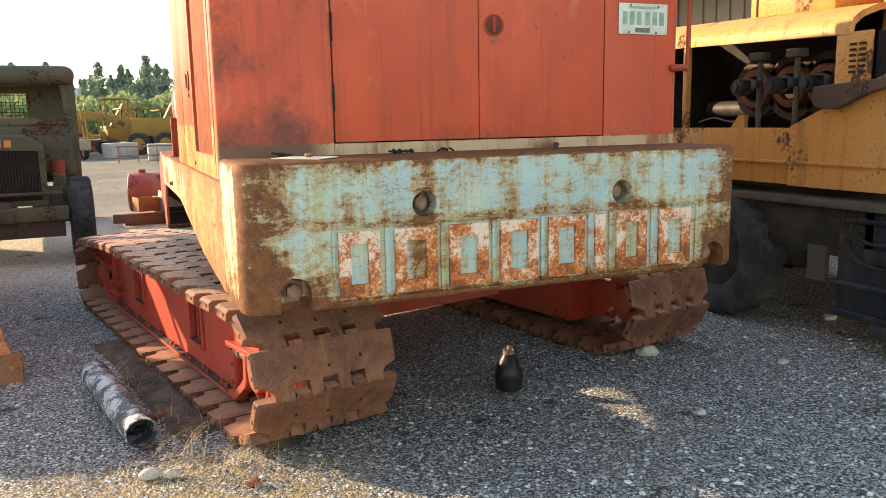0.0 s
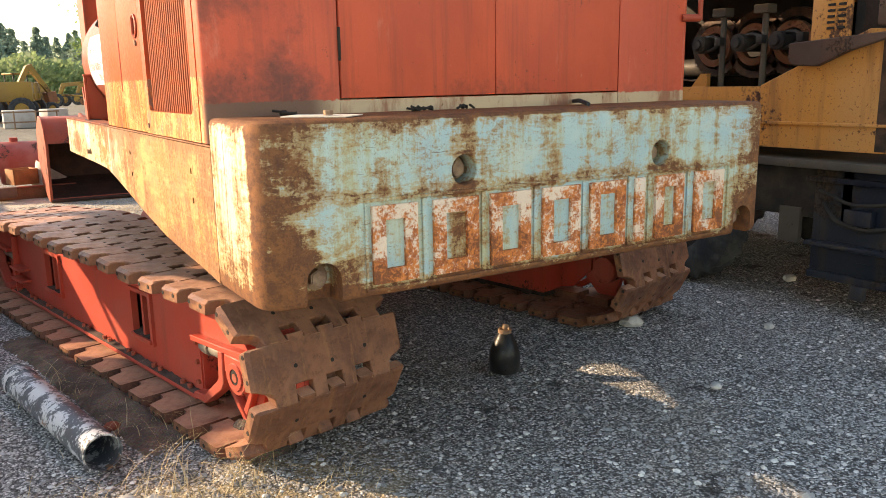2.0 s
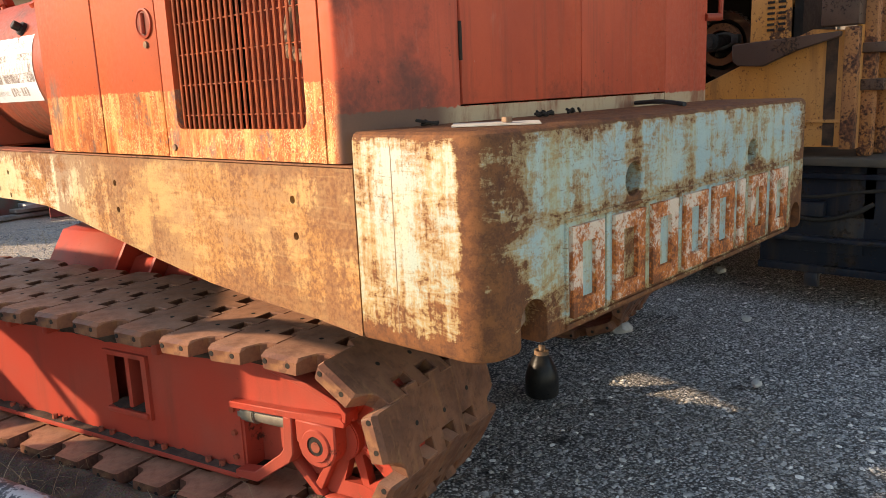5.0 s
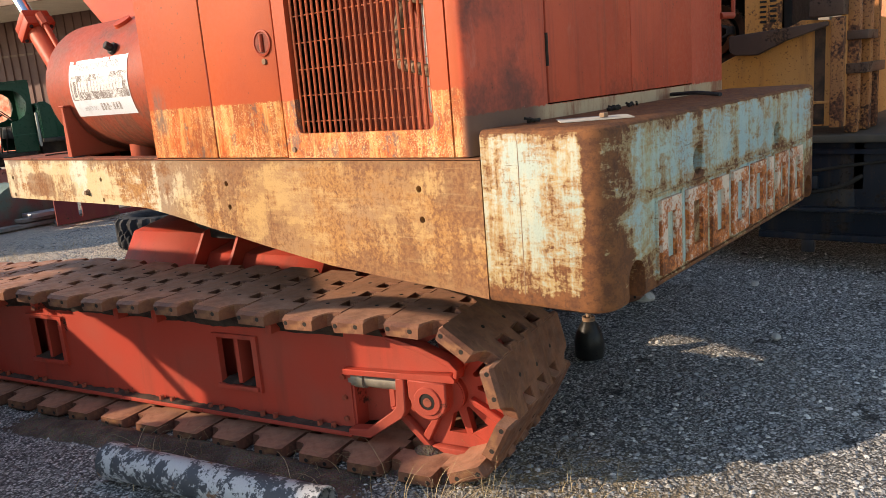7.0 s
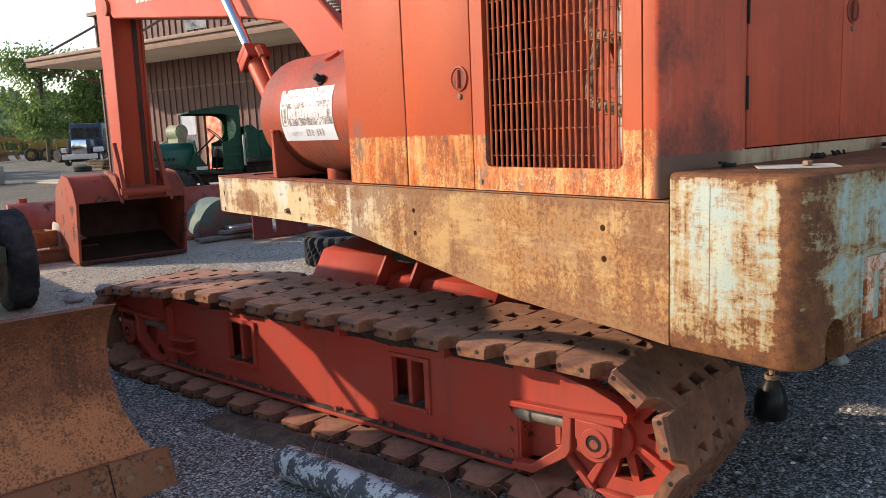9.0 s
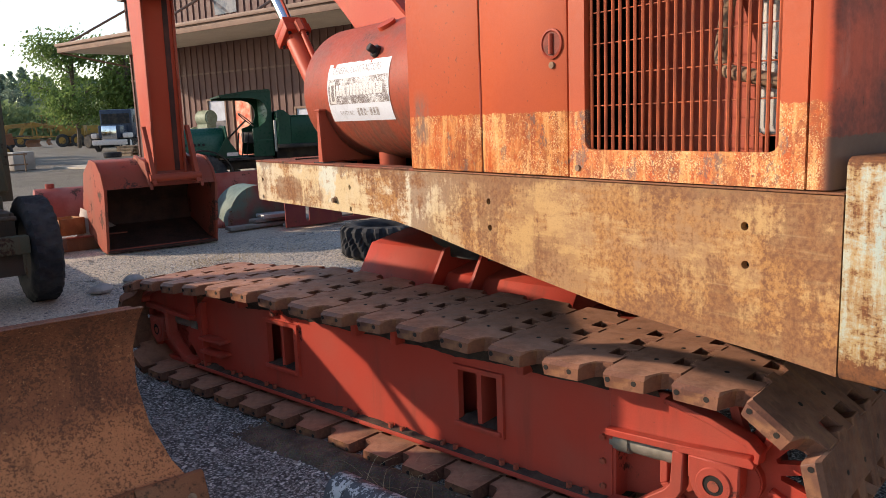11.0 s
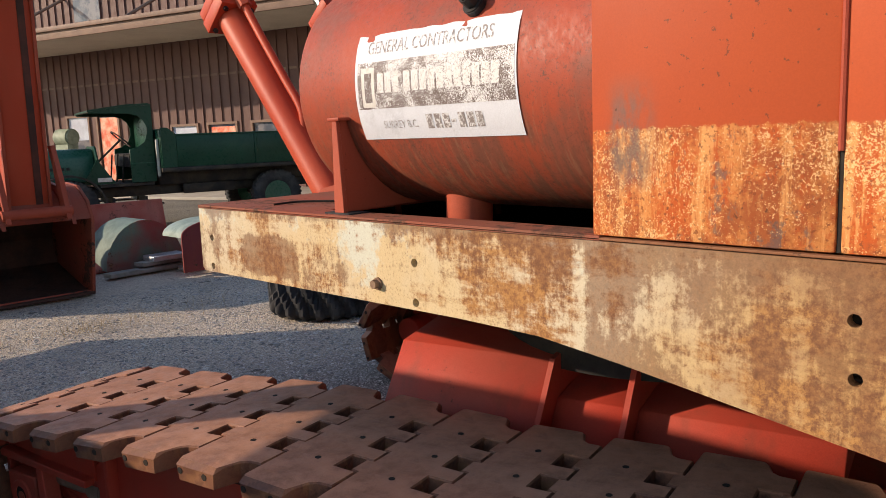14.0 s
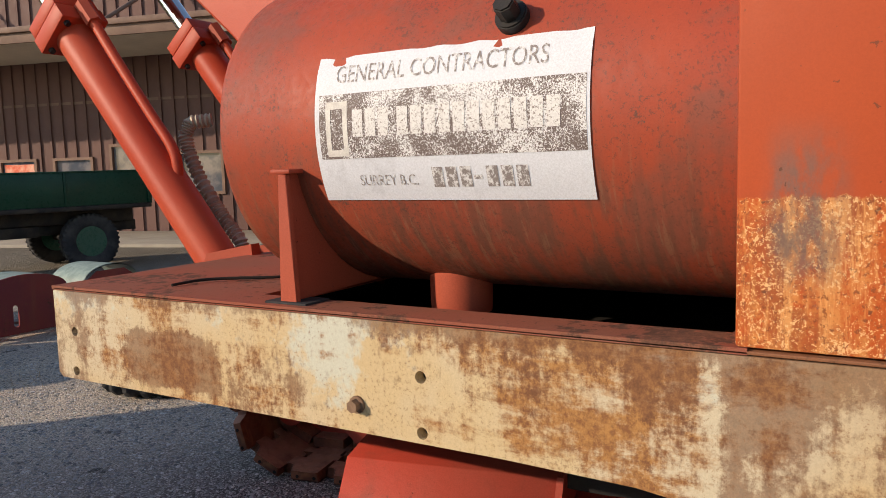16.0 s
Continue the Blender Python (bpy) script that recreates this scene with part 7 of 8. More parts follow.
    part("cab_roof", prism([(2.18, 2.215), (2.24, 2.238), (2.64, 2.218), (2.9, 2.18), (3.23, 2.13), (3.23, 2.10), (2.64, 2.19), (2.22, 2.20)], -0.84, 0.84, "x"), green, truck)
    part("cab_back", box(-0.765, 0.765, 2.18, 2.215, 0.86, 2.20, 0.01), green, truck)
    part("seat", box(-0.76, 0.76, 2.23, 2.62, 1.12, 1.36, 0.04), DARK, truck)
    part("floor", box(-0.76, 0.76, 2.22, 3.12, 0.80, 0.85), BLACK_STEEL, truck)
    hood = prism([(-0.42, 0.88), (-0.44, 1.34), (-0.28, 1.48), (0.28, 1.48), (0.44, 1.34), (0.42, 0.88)], 3.14, 4.35, "y", bevel=0.03)
    h = part("hood", hood, pale, truck, "green hood with side louvres")
    for k in range(7):
        for x in (-0.452, 0.438):
            part("louvre", box(x, x + 0.014, 3.55 + k * 0.09, 3.60 + k * 0.09, 1.12, 1.17), DARK, h)
    cowl = [(-0.78, 0.86), (-0.78, 1.06), (-0.66, 1.30), (-0.44, 1.52), (0.44, 1.52), (0.66, 1.30), (0.78, 1.06), (0.78, 0.86)]
    part("cowl", prism(cowl, 3.10, 3.138, "y", bevel=0.01), green, truck)
    for x in (-0.78, 0.75):
        part("cowl_side", prism([(2.86, 0.86), (3.4, 0.86), (3.14, 1.30), (3.06, 1.16)], x, x + 0.03, "x"), green, truck)
    part("radiator", box(-0.42, 0.42, 4.352, 4.46, 0.72, 1.50, 0.03), green, truck)
    for x in (-0.82, 0.82):
        pts = [(3.65 + 0.60 * math.cos(radians(t)), 0.48 + 0.57 * math.sin(radians(t))) for t in range(5, 176, 12)]
        pts += [(3.65 + 0.57 * math.cos(radians(t)), 0.48 + 0.54 * math.sin(radians(t))) for t in range(175, 4, -12)]
        part("mudguard", prism(pts, x - 0.14, x + 0.14, "x"), BLACK_STEEL, truck)
        part("running_board", box(x - 0.12, x + 0.12, 2.12, 3.10, 0.455, 0.485, 0.006), BLACK_STEEL, truck)
        for y in (2.35, 2.9):
            part("board_bracket", box(x * 0.5 - 0.3, x * 0.5 + 0.3, y, y + 0.04, 0.486, 0.60), BLACK_STEEL, truck)
        part("lamp", rod((x * 0.6, 4.3, 1.22), (x * 0.6, 4.45, 1.22), 0.11, seg=20), BLACK_STEEL, truck)
    part("steering_column", rod((-0.35, 3.09, 1.22), (-0.35, 2.66, 1.62), 0.018, seg=10), BLACK_STEEL, truck)
    m = Matrix.Translation((-0.35, 2.66, 1.62)) @ Matrix.Rotation(radians(42), 4, "X")
    part("steering_wheel", lathe([(0.19, 0), (0.212, 0.0), (0.212, 0.02), (0.19, 0.02), (0.19, 0)], 28, m=m), BLACK_STEEL, truck)
    part("name_bar", box(-0.79, -0.781, 2.93, 3.16, 0.90, 0.97), PAINT_WHITE, truck, "white painted mark")
    for y in (2.68, 2.78, 2.88):
        part("lever", rod((-0.3, y, 0.86), (-0.32, y - 0.06, 1.36), 0.014, seg=8), BLACK_STEEL, truck)
    part("tool_box", box(-0.7, -0.5, 0.75, 1.7, 0.60, 0.78, 0.01), BLACK_STEEL, truck)


build_green_truck()


# ---- brown shed with deep eaves ----
SHED_A = Vector((7.9, 36.5, 0))
SHED_M = Matrix.Translation(SHED_A) @ Matrix.Rotation(math.atan2(-0.959, 0.283), 4, "Z")


def build_shed():
    """Local x runs along the front wall, the yard lies on the side of negative y."""
    shed = thing("shed", "long brown shed with ribbed siding, deep pale eaves and small windows", "shed", SHED_M)
    brown = plain("brown_siding", (0.16, 0.086, 0.072), (0.13, 0.070, 0.060), 0.6, 0.6)
    trim = plain("brown_trim", (0.24, 0.15, 0.11), (0.19, 0.12, 0.09), 2, 0.6)
    soffit = plain("soffit_board", (0.62, 0.57, 0.48), (0.55, 0.50, 0.42), 1.2, 0.7)
    glass = Nodes("window_glass")
    glass.bsdf.inputs["Roughness"].default_value = 0.05
    pane_mat = glass.done(glass.mix(glass.ramp(glass.noise(2.2, 4), 0.4, 0.6), (0.09, 0.10, 0.12), (0.22, 0.2, 0.2)), 0.06, gloss=0.5)
    red_stock = plain("red_goods", (0.75, 0.11, 0.045), (0.85, 0.5, 0.36), 3.5, 0.5)
    wins = [(2.5, 3.6, 1.3, 2.5), (6.05, 7.12, 1.05, 2.5), (11.2, 12.3, 1.1, 2.02), (12.82, 13.95, 1.1, 2.03), (14.65, 15.8, 1.1, 2.03), (16.5, 17.7, 1.1, 2.35), (18.6, 19.8, 1.1, 2.1)]
    door = (7.63, 8.64, 0.02, 2.52)
    holes = [[(a, c), (b, c), (b, d), (a, d)] for a, b, c, d in [*wins, door]]
    wall = part("front_wall", holed_plate([(0.7, 0.0), (34, 0.0), (34, 7.0), (0.7, 7.0)], holes, 0.0, 0.2, "y"), brown, shed, "brown ribbed wall", 20)
    part("end_wall", box(0.7, 0.9, 0.2, 16, 0, 7.0), brown, shed)
    part("back_wall", box(0.9, 34, 15.8, 16, 0, 7.0), brown, shed)
    part("end_wall", box(33.8, 34, 0.2, 15.8, 0, 7.0), brown, shed)
    part("roof", box(0.5, 34.2, -0.2, 16.2, 7.0, 7.15), trim, shed)
    part("canopy_soffit", box(0.5, 34, -3.0, -0.02, 4.72, 4.80), soffit, shed, "pale soffit under the canopy")
    part("canopy_fascia", box(0.45, 34, -3.08, -3.0, 4.70, 5.02, 0.01), trim, shed)
    part("canopy_gutter", box(0.45, 34, -3.16, -3.08, 4.93, 5.06, 0.01), trim, shed)
    part("canopy_top", prism([(-3.0, 4.98), (0.0, 5.30), (0.0, 5.26), (-3.0, 4.94)], 0.5, 34, "x"), trim, shed)
    for x in (0.75, 6.5, 12.5, 18.5):
        part("tie_rod", rod((x, -2.9, 5.0), (x, 0.0, 6.6), 0.05, seg=10), trim, shed, "brown canopy brace")
    part("rain_pipe", hose([(0.5, -3.05, 4.72), (0.6, -2.4, 4.6), (0.7, -1.0, 4.35), (0.75, -0.1, 4.2)], 0.04, 8), trim, shed)
    for k in range(84):
        x = 0.8 + k * 0.392
        spans = [(0.0, 7.0)]
        for a, b, c, d in [*wins, door]:
            if a - 0.06 < x < b + 0.06:
                spans = [(0.0, c - 0.08), (d + 0.08, 7.0)] if c > 0.5 else [(d + 0.08, 7.0)]
        for lo, hi in spans:
            part("batten", box(x, x + 0.07, -0.045, 0.002, lo, hi), brown, wall, sharp=0)
    part("girt", box(0.7, 34, -0.02, 0.0, 3.55, 3.62), trim, wall)
    for i, (a, b, c, d) in enumerate([*wins, door]):
        fr = holed_plate([(a - 0.08, c - 0.08), (b + 0.08, c - 0.08), (b + 0.08, d + 0.08), (a - 0.08, d + 0.08)], [[(a, c), (b, c), (b, d), (a, d)]], -0.06, 0.02, "y")
        ob = part("window" if i < 7 else "door", fr, trim, shed)
        part("pane", box(a, b, 0.03, 0.04, c, d), pane_mat, ob)
        stock = box(a + 0.06, b - 0.06, 0.0, 0.028, c + 0.1, d - 0.07) if i in (0, 3, 7) else None
        if stock:
            part("poster", stock, red_stock, ob, "red and white poster behind the glass")
        elif i in (1, 2):
            # Pale bluish sheet painted for the reflection in the glass
            part("blind", box(a, b, 0.008, 0.028, c + (d - c) * 0.45, d), plain("window_reflection", (0.52, 0.56, 0.64), (0.40, 0.42, 0.50), 2.5, 0.5), ob)
    part("upper_light", box(7.0, 8.3, -0.06, 0.0, 5.75, 6.5), pane_mat, shed)
    ap = single("apron", box(0.0, 34, -3.6, -0.06, -0.05, 0.06, 0.01), plain("concrete", (0.42, 0.38, 0.31), (0.35, 0.31, 0.26), 1.2, 0.85), "pale concrete apron along the shed", "pavement", SHED_M, kind="structure")
    # old engine and reel before the shed
    eng = thing("stationary_engine", "small pale green stationary engine on skids", "engine", SHED_M @ pose(8.1, -1.7, 0.06))
    gm = plain("pale_green_iron", (0.32, 0.36, 0.26), (0.22, 0.25, 0.18), 6, 0.6)
    part("skid", box(-0.6, 0.6, -0.3, 0.3, 0.0, 0.25), trim, eng)
    part("block", box(-0.4, 0.4, -0.25, 0.25, 0.25, 1.25, 0.05), gm, eng)
    part("tank", rod((-0.35, 0, 1.75), (0.35, 0, 1.75), 0.28, seg=24, bevel=0.05), gm, eng)
    part("flywheel", lathe([(0.36, -0.05), (0.44, -0.05), (0.44, 0.05), (0.36, 0.05), (0.36, -0.05)], 32, m=Matrix.Translation((-0.55, -0.1, 1.0)) @ Matrix.Rotation(radians(90), 4, "Y")), gm, eng)
    part("stand", box(-0.3, 0.3, -0.2, 0.2, 1.2, 1.52), gm, eng)


build_shed()

# ---- unseen bulldozer body added behind its blade, beside the walk, shaped to cast shadows ----
dozer = bpy.data.objects["dozer_blade"]
dozer.name = "bulldozer"
tagged(dozer, "bulldozer with a rusty curved blade and bolted cutting edges, unseen body added for its shade", "bulldozer")
for x in (-2.3, -4.2):
    part("track_frame", prism([(2.95, 0.35), (3.2, 0.02), (5.1, 0.02), (5.4, 0.40), (5.1, 0.82), (3.2, 0.82)], x, x + 0.4, "x", bevel=0.02), RUST_PLATE, dozer)
part("hood", box(-4.1, -2.6, 3.45, 3.95, 0.75, 1.60, 0.03), OCHRE, dozer)
# Outlines of fender, guard, arm and rods follow the shadows they must cast
part("fender", prism([(2.92, 0.60), (3.12, 0.60), (3.18, 0.93), (3.66, 1.14), (4.13, 1.36), (4.91, 1.685), (5.35, 1.86), (5.35, 1.88), (5.0, 1.915), (4.5, 1.945), (3.93, 1.935), (3.32, 1.79), (2.92, 1.67)], -2.02, -1.98, "x", bevel=0.006), OCHRE, dozer, "long sloping ochre fender, unseen, cut to cast shade on the excavator")
part("track_guard", prism([(2.65, 0.0), (5.6, 0.0), (5.6, 1.28), (4.75, 1.37), (4.43, 1.30), (4.11, 1.07), (3.84, 0.80), (3.5, 0.74), (2.9, 0.58), (2.7, 0.52)], -2.02, -1.98, "x", bevel=0.006), RUST_PLATE, dozer)
part("lift_arm", prism([(2.95, 0.86), (3.1, 0.86), (3.1, 1.80), (2.75, 1.85), (2.3, 1.83), (2.05, 1.81), (2.05, 1.775), (2.3, 1.765), (2.75, 1.765), (2.95, 1.70)], -2.03, -1.98, "x", bevel=0.005), RUST_PLATE, dozer, "unseen rusty arm added to block sun above the blade")
part("shade_rod", rod((-2.0, 4.02, 1.005), (-2.0, 4.50, 1.345), 0.013, seg=8), BLACK_STEEL, dozer)
part("shade_rod", rod((-2.0, 3.74, 1.06), (-2.0, 3.99, 1.30), 0.022, seg=8), BLACK_STEEL, dozer)
part("seat_box", box(-4.1, -2.3, 5.62, 6.3, 0.6, 1.42, 0.03), OCHRE, dozer)
part("hull", box(-3.8, -2.3, 2.95, 5.9, 0.40, 0.92, 0.02), OCHRE, dozer)
part("radiator_guard", box(-3.75, -2.95, 3.30, 3.448, 0.75, 1.55, 0.02), RUST_PLATE, dozer)
part("seat", box(-3.5, -2.8, 5.05, 5.55, 0.90, 1.15, 0.04), RUBBER, dozer, "worn black seat")
part("seat_back", box(-3.5, -2.8, 5.52, 5.62, 1.05, 1.40, 0.03), RUBBER, dozer)
part("dash", box(-3.7, -2.7, 3.95, 4.2, 0.90, 1.35, 0.02), OCHRE, dozer)
for x in (-3.3, -3.1, -2.95):
    part("lever", rod((x, 4.45, 0.90), (x, 4.40, 1.30), 0.015, seg=8), BLACK_STEEL, dozer)
part("guard_bracket", box(-2.32, -2.02, 3.15, 3.27, 0.62, 0.9, 0.005), OCHRE, dozer)
part("guard_bracket", box(-2.32, -2.02, 5.2, 5.35, 0.60, 1.9, 0.005), OCHRE, dozer)
part("hood_side", box(-2.62, -2.30, 3.46, 3.94, 0.80, 1.45, 0.01), OCHRE, dozer)


# ---- scrap lying behind the bucket ----
def build_scrap():
    dull = worn_paint("scrap_red", (0.36, 0.07, 0.05), (0.42, 0.14, 0.11), (0.16, 0.07, 0.045), (0.06, 0.04, 0.03), 0.35, 4, 0.3, 0.6)
    boiler = thing("red_drum", "dull red steel drum lying on its side among scrap", "drum")
    m = Matrix.Translation((-0.12, 11.3, 0.43)) @ Matrix.Rotation(radians(90), 4, "Y") @ Matrix.Rotation(radians(8), 4, "X")
    part("shell", lathe([(0.01, 0), (0.31, 0.0), (0.33, 0.02), (0.33, 1.75), (0.31, 1.78), (0.01, 1.78)], 32, m=m), dull, boiler)
    part("boss", rod((0.1, 11.3, 0.72), (0.1, 11.3, 0.82), 0.06, seg=16), dull, boiler)
    part("boss", rod((0.6, 11.25, 0.72), (0.6, 11.25, 0.80), 0.045, seg=16), RUSTY_PALE, boiler)
    tray = thing("steel_tray", "long low steel tray of rusty plate on the gravel", "tray")
    part("front", box(-0.25, 0.75, 10.1, 10.14, 0.0, 0.16, 0.006), RUST_PLATE, tray)
    part("rim", box(-0.27, 0.77, 10.08, 10.16, 0.16, 0.185, 0.005), RUST_RED, tray)
    part("base", box(-0.25, 0.75, 10.14, 10.7, 0.0, 0.03), RUST_PLATE, tray)
    crate = thing("wooden_crate", "small orange-brown open crate lying on a steel tray", "crate", pose(0.10, 10.45, 0.19, 0, 0, 15))
    wood = plain("brown_wood", (0.38, 0.17, 0.07), (0.26, 0.11, 0.05), 6, 0.75)
    for a in range(4):
        part("board", box(-0.17, 0.17, 0.15, 0.17, 0.0, 0.22, 0.004), wood, crate, at=Matrix.Rotation(radians(90 * a), 4, "Z"))
    part("bottom", box(-0.15, 0.15, -0.15, 0.15, 0.0, 0.02), wood, crate)
    cone = thing("hopper_cone", "pale sheet-metal hopper cone leaning in a tray", "hopper", pose(0.42, 10.5, 0.22, 0, 35, 0))
    part("cone", lathe([(0.12, -0.18), (0.26, 0.18), (0.25, 0.18), (0.11, -0.18), (0.12, -0.18)], 28), plain("pale_sheet", (0.52, 0.45, 0.40), (0.40, 0.31, 0.27), 5, 0.6), cone)
    beam = single("timber_block", box(-0.42, -0.02, 9.9, 10.02, 0.06, 0.2, 0.006), plain("dark_timber", (0.13, 0.07, 0.05), (0.19, 0.1, 0.07), 6, 0.8), "dark red-brown timber block on scrap", "timber")
    wing = thing("fender_sheet", "red and teal sheet-metal fender lying among scrap", "fender")
    pts = [(2.35 + 0.55 * 0.9 * (1 - math.cos(radians(t))) , 0.03 + 0.58 * math.sin(radians(t))) for t in range(0, 181, 12)]
    part("side", prism(pts, 10.55, 10.575, "y"), worn_paint("teal_red", (0.30, 0.055, 0.05), (0.13, 0.20, 0.16), (0.35, 0.14, 0.05), (0.10, 0.05, 0.04), 0.3, 3.0, 0.2, 0.55), wing)
    top = bmesh.new()
    rows = [[top.verts.new((x, y, z)) for y in (10.575, 11.2)] for x, z in pts]
    for a, b in zip(rows, rows[1:]):
        top.faces.new((a[0], b[0], b[1], a[1]))
    part("crown", top, plain("pale_teal_tread", (0.17, 0.23, 0.20), (0.12, 0.17, 0.15), 7, 0.6), wing, "pale teal tread-plate crown")
    low = single("loader_bucket", prism([(10.7, 0.0), (11.6, 0.0), (11.7, 0.75), (11.55, 0.78), (11.45, 0.25), (10.7, 0.06)], 1.75, 3.6, "x", bevel=0.01), dull, "red loader bucket lying open on the gravel", "bucket")
    second = thing("fender_sheet", "dark red sheet-metal fender with a pale teal tread-plate crown, on planks", "fender")
    brown_red = worn_paint("brown_red_sheet", (0.26, 0.05, 0.04), (0.20, 0.04, 0.045), (0.30, 0.12, 0.05), (0.07, 0.04, 0.03), 0.35, 3, 0.3, 0.6)
    tread = plain("pale_tread_plate", (0.30, 0.38, 0.34), (0.20, 0.27, 0.24), 9, 0.5)
    slot = [(3.19 + 0.032 * math.cos(radians(t)), (0.30 if t < 180 else 0.14) + 0.032 * math.sin(radians(t))) for t in range(0, 360, 30)]
    arc = [(3.30 - 0.46 * math.cos(radians(t)), 0.46 + 0.17 * math.sin(radians(t))) for t in range(0, 181, 12)]
    part("side", holed_plate([(3.76, 0.04), (2.84, 0.04), *arc], [slot], 9.58, 9.60, "y"), brown_red, second)
    for x_mid, y0, y1, half, rise, z0 in ((3.30, 9.60, 10.05, 0.46, 0.17, 0.46), (4.42, 9.75, 10.35, 0.36, 0.20, 0.40)):
        hump = bmesh.new()
        for lift in (0.0, -0.012):
            rows = [[hump.verts.new((x_mid - half * math.cos(radians(t)), y, z0 + lift + rise * math.sin(radians(t)))) for y in (y0, y1)] for t in range(0, 181, 10)]
            for a, b in zip(rows, rows[1:]):
                hump.faces.new((a[0], b[0], b[1], a[1]))
        part("crown", hump, tread, second, "pale teal tread-plate crown", 60)
    part("far_side", prism([(4.06, 0.03), (4.78, 0.03), (4.78, 0.40), (4.60, 0.53), (4.24, 0.53), (4.06, 0.40)], 9.75, 9.77, "y"), brown_red, second)
    part("brace", box(3.0, 4.75, 9.66, 9.72, 0.03, 0.09, 0.004), brown_red, second)
    grey = plain("grey_plank", (0.30, 0.28, 0.25), (0.20, 0.18, 0.16), 6, 0.8)
    for i, (x0, x1, y, z, r) in enumerate(((2.2, 3.5, 10.25, 0.03, 4), (3.4, 4.6, 10.1, 0.04, -6), (2.6, 3.2, 10.3, 0.10, 10), (3.0, 3.9, 9.95, 0.02, -3))):
        single("plank", box(-(x1 - x0) / 2, (x1 - x0) / 2, -0.09, 0.09, -0.025, 0.025, 0.005), grey, "weathered grey plank among scrap", "plank", pose((x0 + x1) / 2, y, z + 0.01, 0, 0, r), group="planks by the scrap")
    single("sheet_frame", box(2.75, 3.2, 10.15, 10.45, 0.13, 0.19, 0.008), plain("galvanised", (0.5, 0.52, 0.54), (0.38, 0.40, 0.42), 8, 0.45, 0.6), "folded galvanised frame on planks", "frame")


build_scrap()


# ---- yard machines far off ----
YELLOW = worn_paint("faded_yellow", (0.31, 0.18, 0.04), (0.25, 0.15, 0.05), (0.17, 0.085, 0.035), (0.05, 0.03, 0.025), 0.42, 1.2, 0.2, 0.55)


def grader(at, label, with_cab=True):
    g = thing("road_grader", label, "grader", at, group="yard machines")
    spine = prism([(-4.0, 1.1), (-1.2, 1.6), (0.8, 2.1), (3.2, 1.9), (3.6, 1.2), (3.9, 1.2), (3.5, 2.25), (0.8, 2.45), (-1.4, 1.95), (-4.0, 1.4)], -0.15, 0.15, "x", bevel=0.02)
    part("frame_arch", spine, YELLOW, g)
    part("engine_cover", box(-0.5, 0.5, -3.9, -1.6, 1.0, 2.0, 0.06), YELLOW, g)
    if with_cab:
        for x, y in ((-0.65, -1.4), (0.6, -1.4), (-0.65, -0.2), (0.6, -0.2)):
            part("cab_post", box(x, x + 0.07, y, y + 0.07, 1.4, 3.0), YELLOW, g)
        part("cab_roof", box(-0.75, 0.75, -1.5, -0.05, 3.0, 3.08, 0.02), YELLOW, g)
    part("blade", prism([(0.9, 0.1), (1.05, 0.1), (1.25, 0.45), (1.05, 0.8), (0.95, 0.75), (1.1, 0.45)], -1.6, 1.6, "x"), RUST_PLATE, g)
    part("circle", lathe([(0.55, 0.9), (0.75, 0.9), (0.75, 1.0), (0.55, 1.0), (0.55, 0.9)], 28, m=Matrix.Translation((0, 1.0, 0))), YELLOW, g)
    part("lift_arm", rod((-0.5, 0.8, 1.0), (-0.45, 0.9, 2.5), 0.06, seg=10), YELLOW, g)
    part("lift_arm", rod((0.5, 0.8, 1.0), (0.45, 0.9, 2.5), 0.06, seg=10), YELLOW, g)
    part("drawbar", rod((0, 1.0, 0.95), (0, 3.6, 1.1), 0.09, seg=10), YELLOW, g)
    for x, y in ((-0.95, -3.4), (0.95, -3.4), (-0.95, -2.0), (0.95, -2.0), (-0.9, 3.7), (0.9, 3.7)):
        wheel(g, pose(x, y, 0.6), 0.6, 0.4, YELLOW, 18)
    return g


grader(pose(0.2, 49.0, 0, 0, 0, 70), "faded yellow road grader standing in the yard", False)
grader(pose(12.6, 84.0, 0, 0, 0, 60), "faded yellow road grader with an open cab frame")
grader(pose(15.5, 92.0, 0, 0, 0, 75), "faded yellow road grader with an open cab frame")
grader(pose(-5.5, 47.0, 0, 0, 0, 100), "faded yellow road grader standing in the yard", False)
grader(pose(-0.6, 44.0, 0, 0, 0, 80), "faded yellow road grader standing in the yard")
grader(pose(1.0, 53.0, 0, 0, 0, 100), "faded yellow road grader standing in the yard", False)


def pickup(at, label):
    p = thing("pickup_truck", label, "truck", at)
    beige = plain("beige_paint", (0.36, 0.30, 0.22), (0.30, 0.25, 0.18), 2, 0.4)
    part("body", box(-0.9, 0.9, -2.4, 2.4, 0.45, 1.0, 0.06), beige, p)
    part("cab", prism([(-0.9, 1.0), (0.9, 1.0), (0.72, 1.62), (-0.72, 1.62)], -0.4, 1.0, "y", bevel=0.05), beige, p)
    part("window", box(-0.66, 0.66, -0.43, -0.40, 1.08, 1.5), BLACK_STEEL, p)
    for x, y in ((-0.85, -1.5), (0.85, -1.5), (-0.85, 1.5), (0.85, 1.5)):
        wheel(p, pose(x, y, 0.37), 0.37, 0.22, PAINT_WHITE)


pickup(pose(-2.75, 40.5, 0, 0, 0, 20), "pale beige pickup parked in the yard")


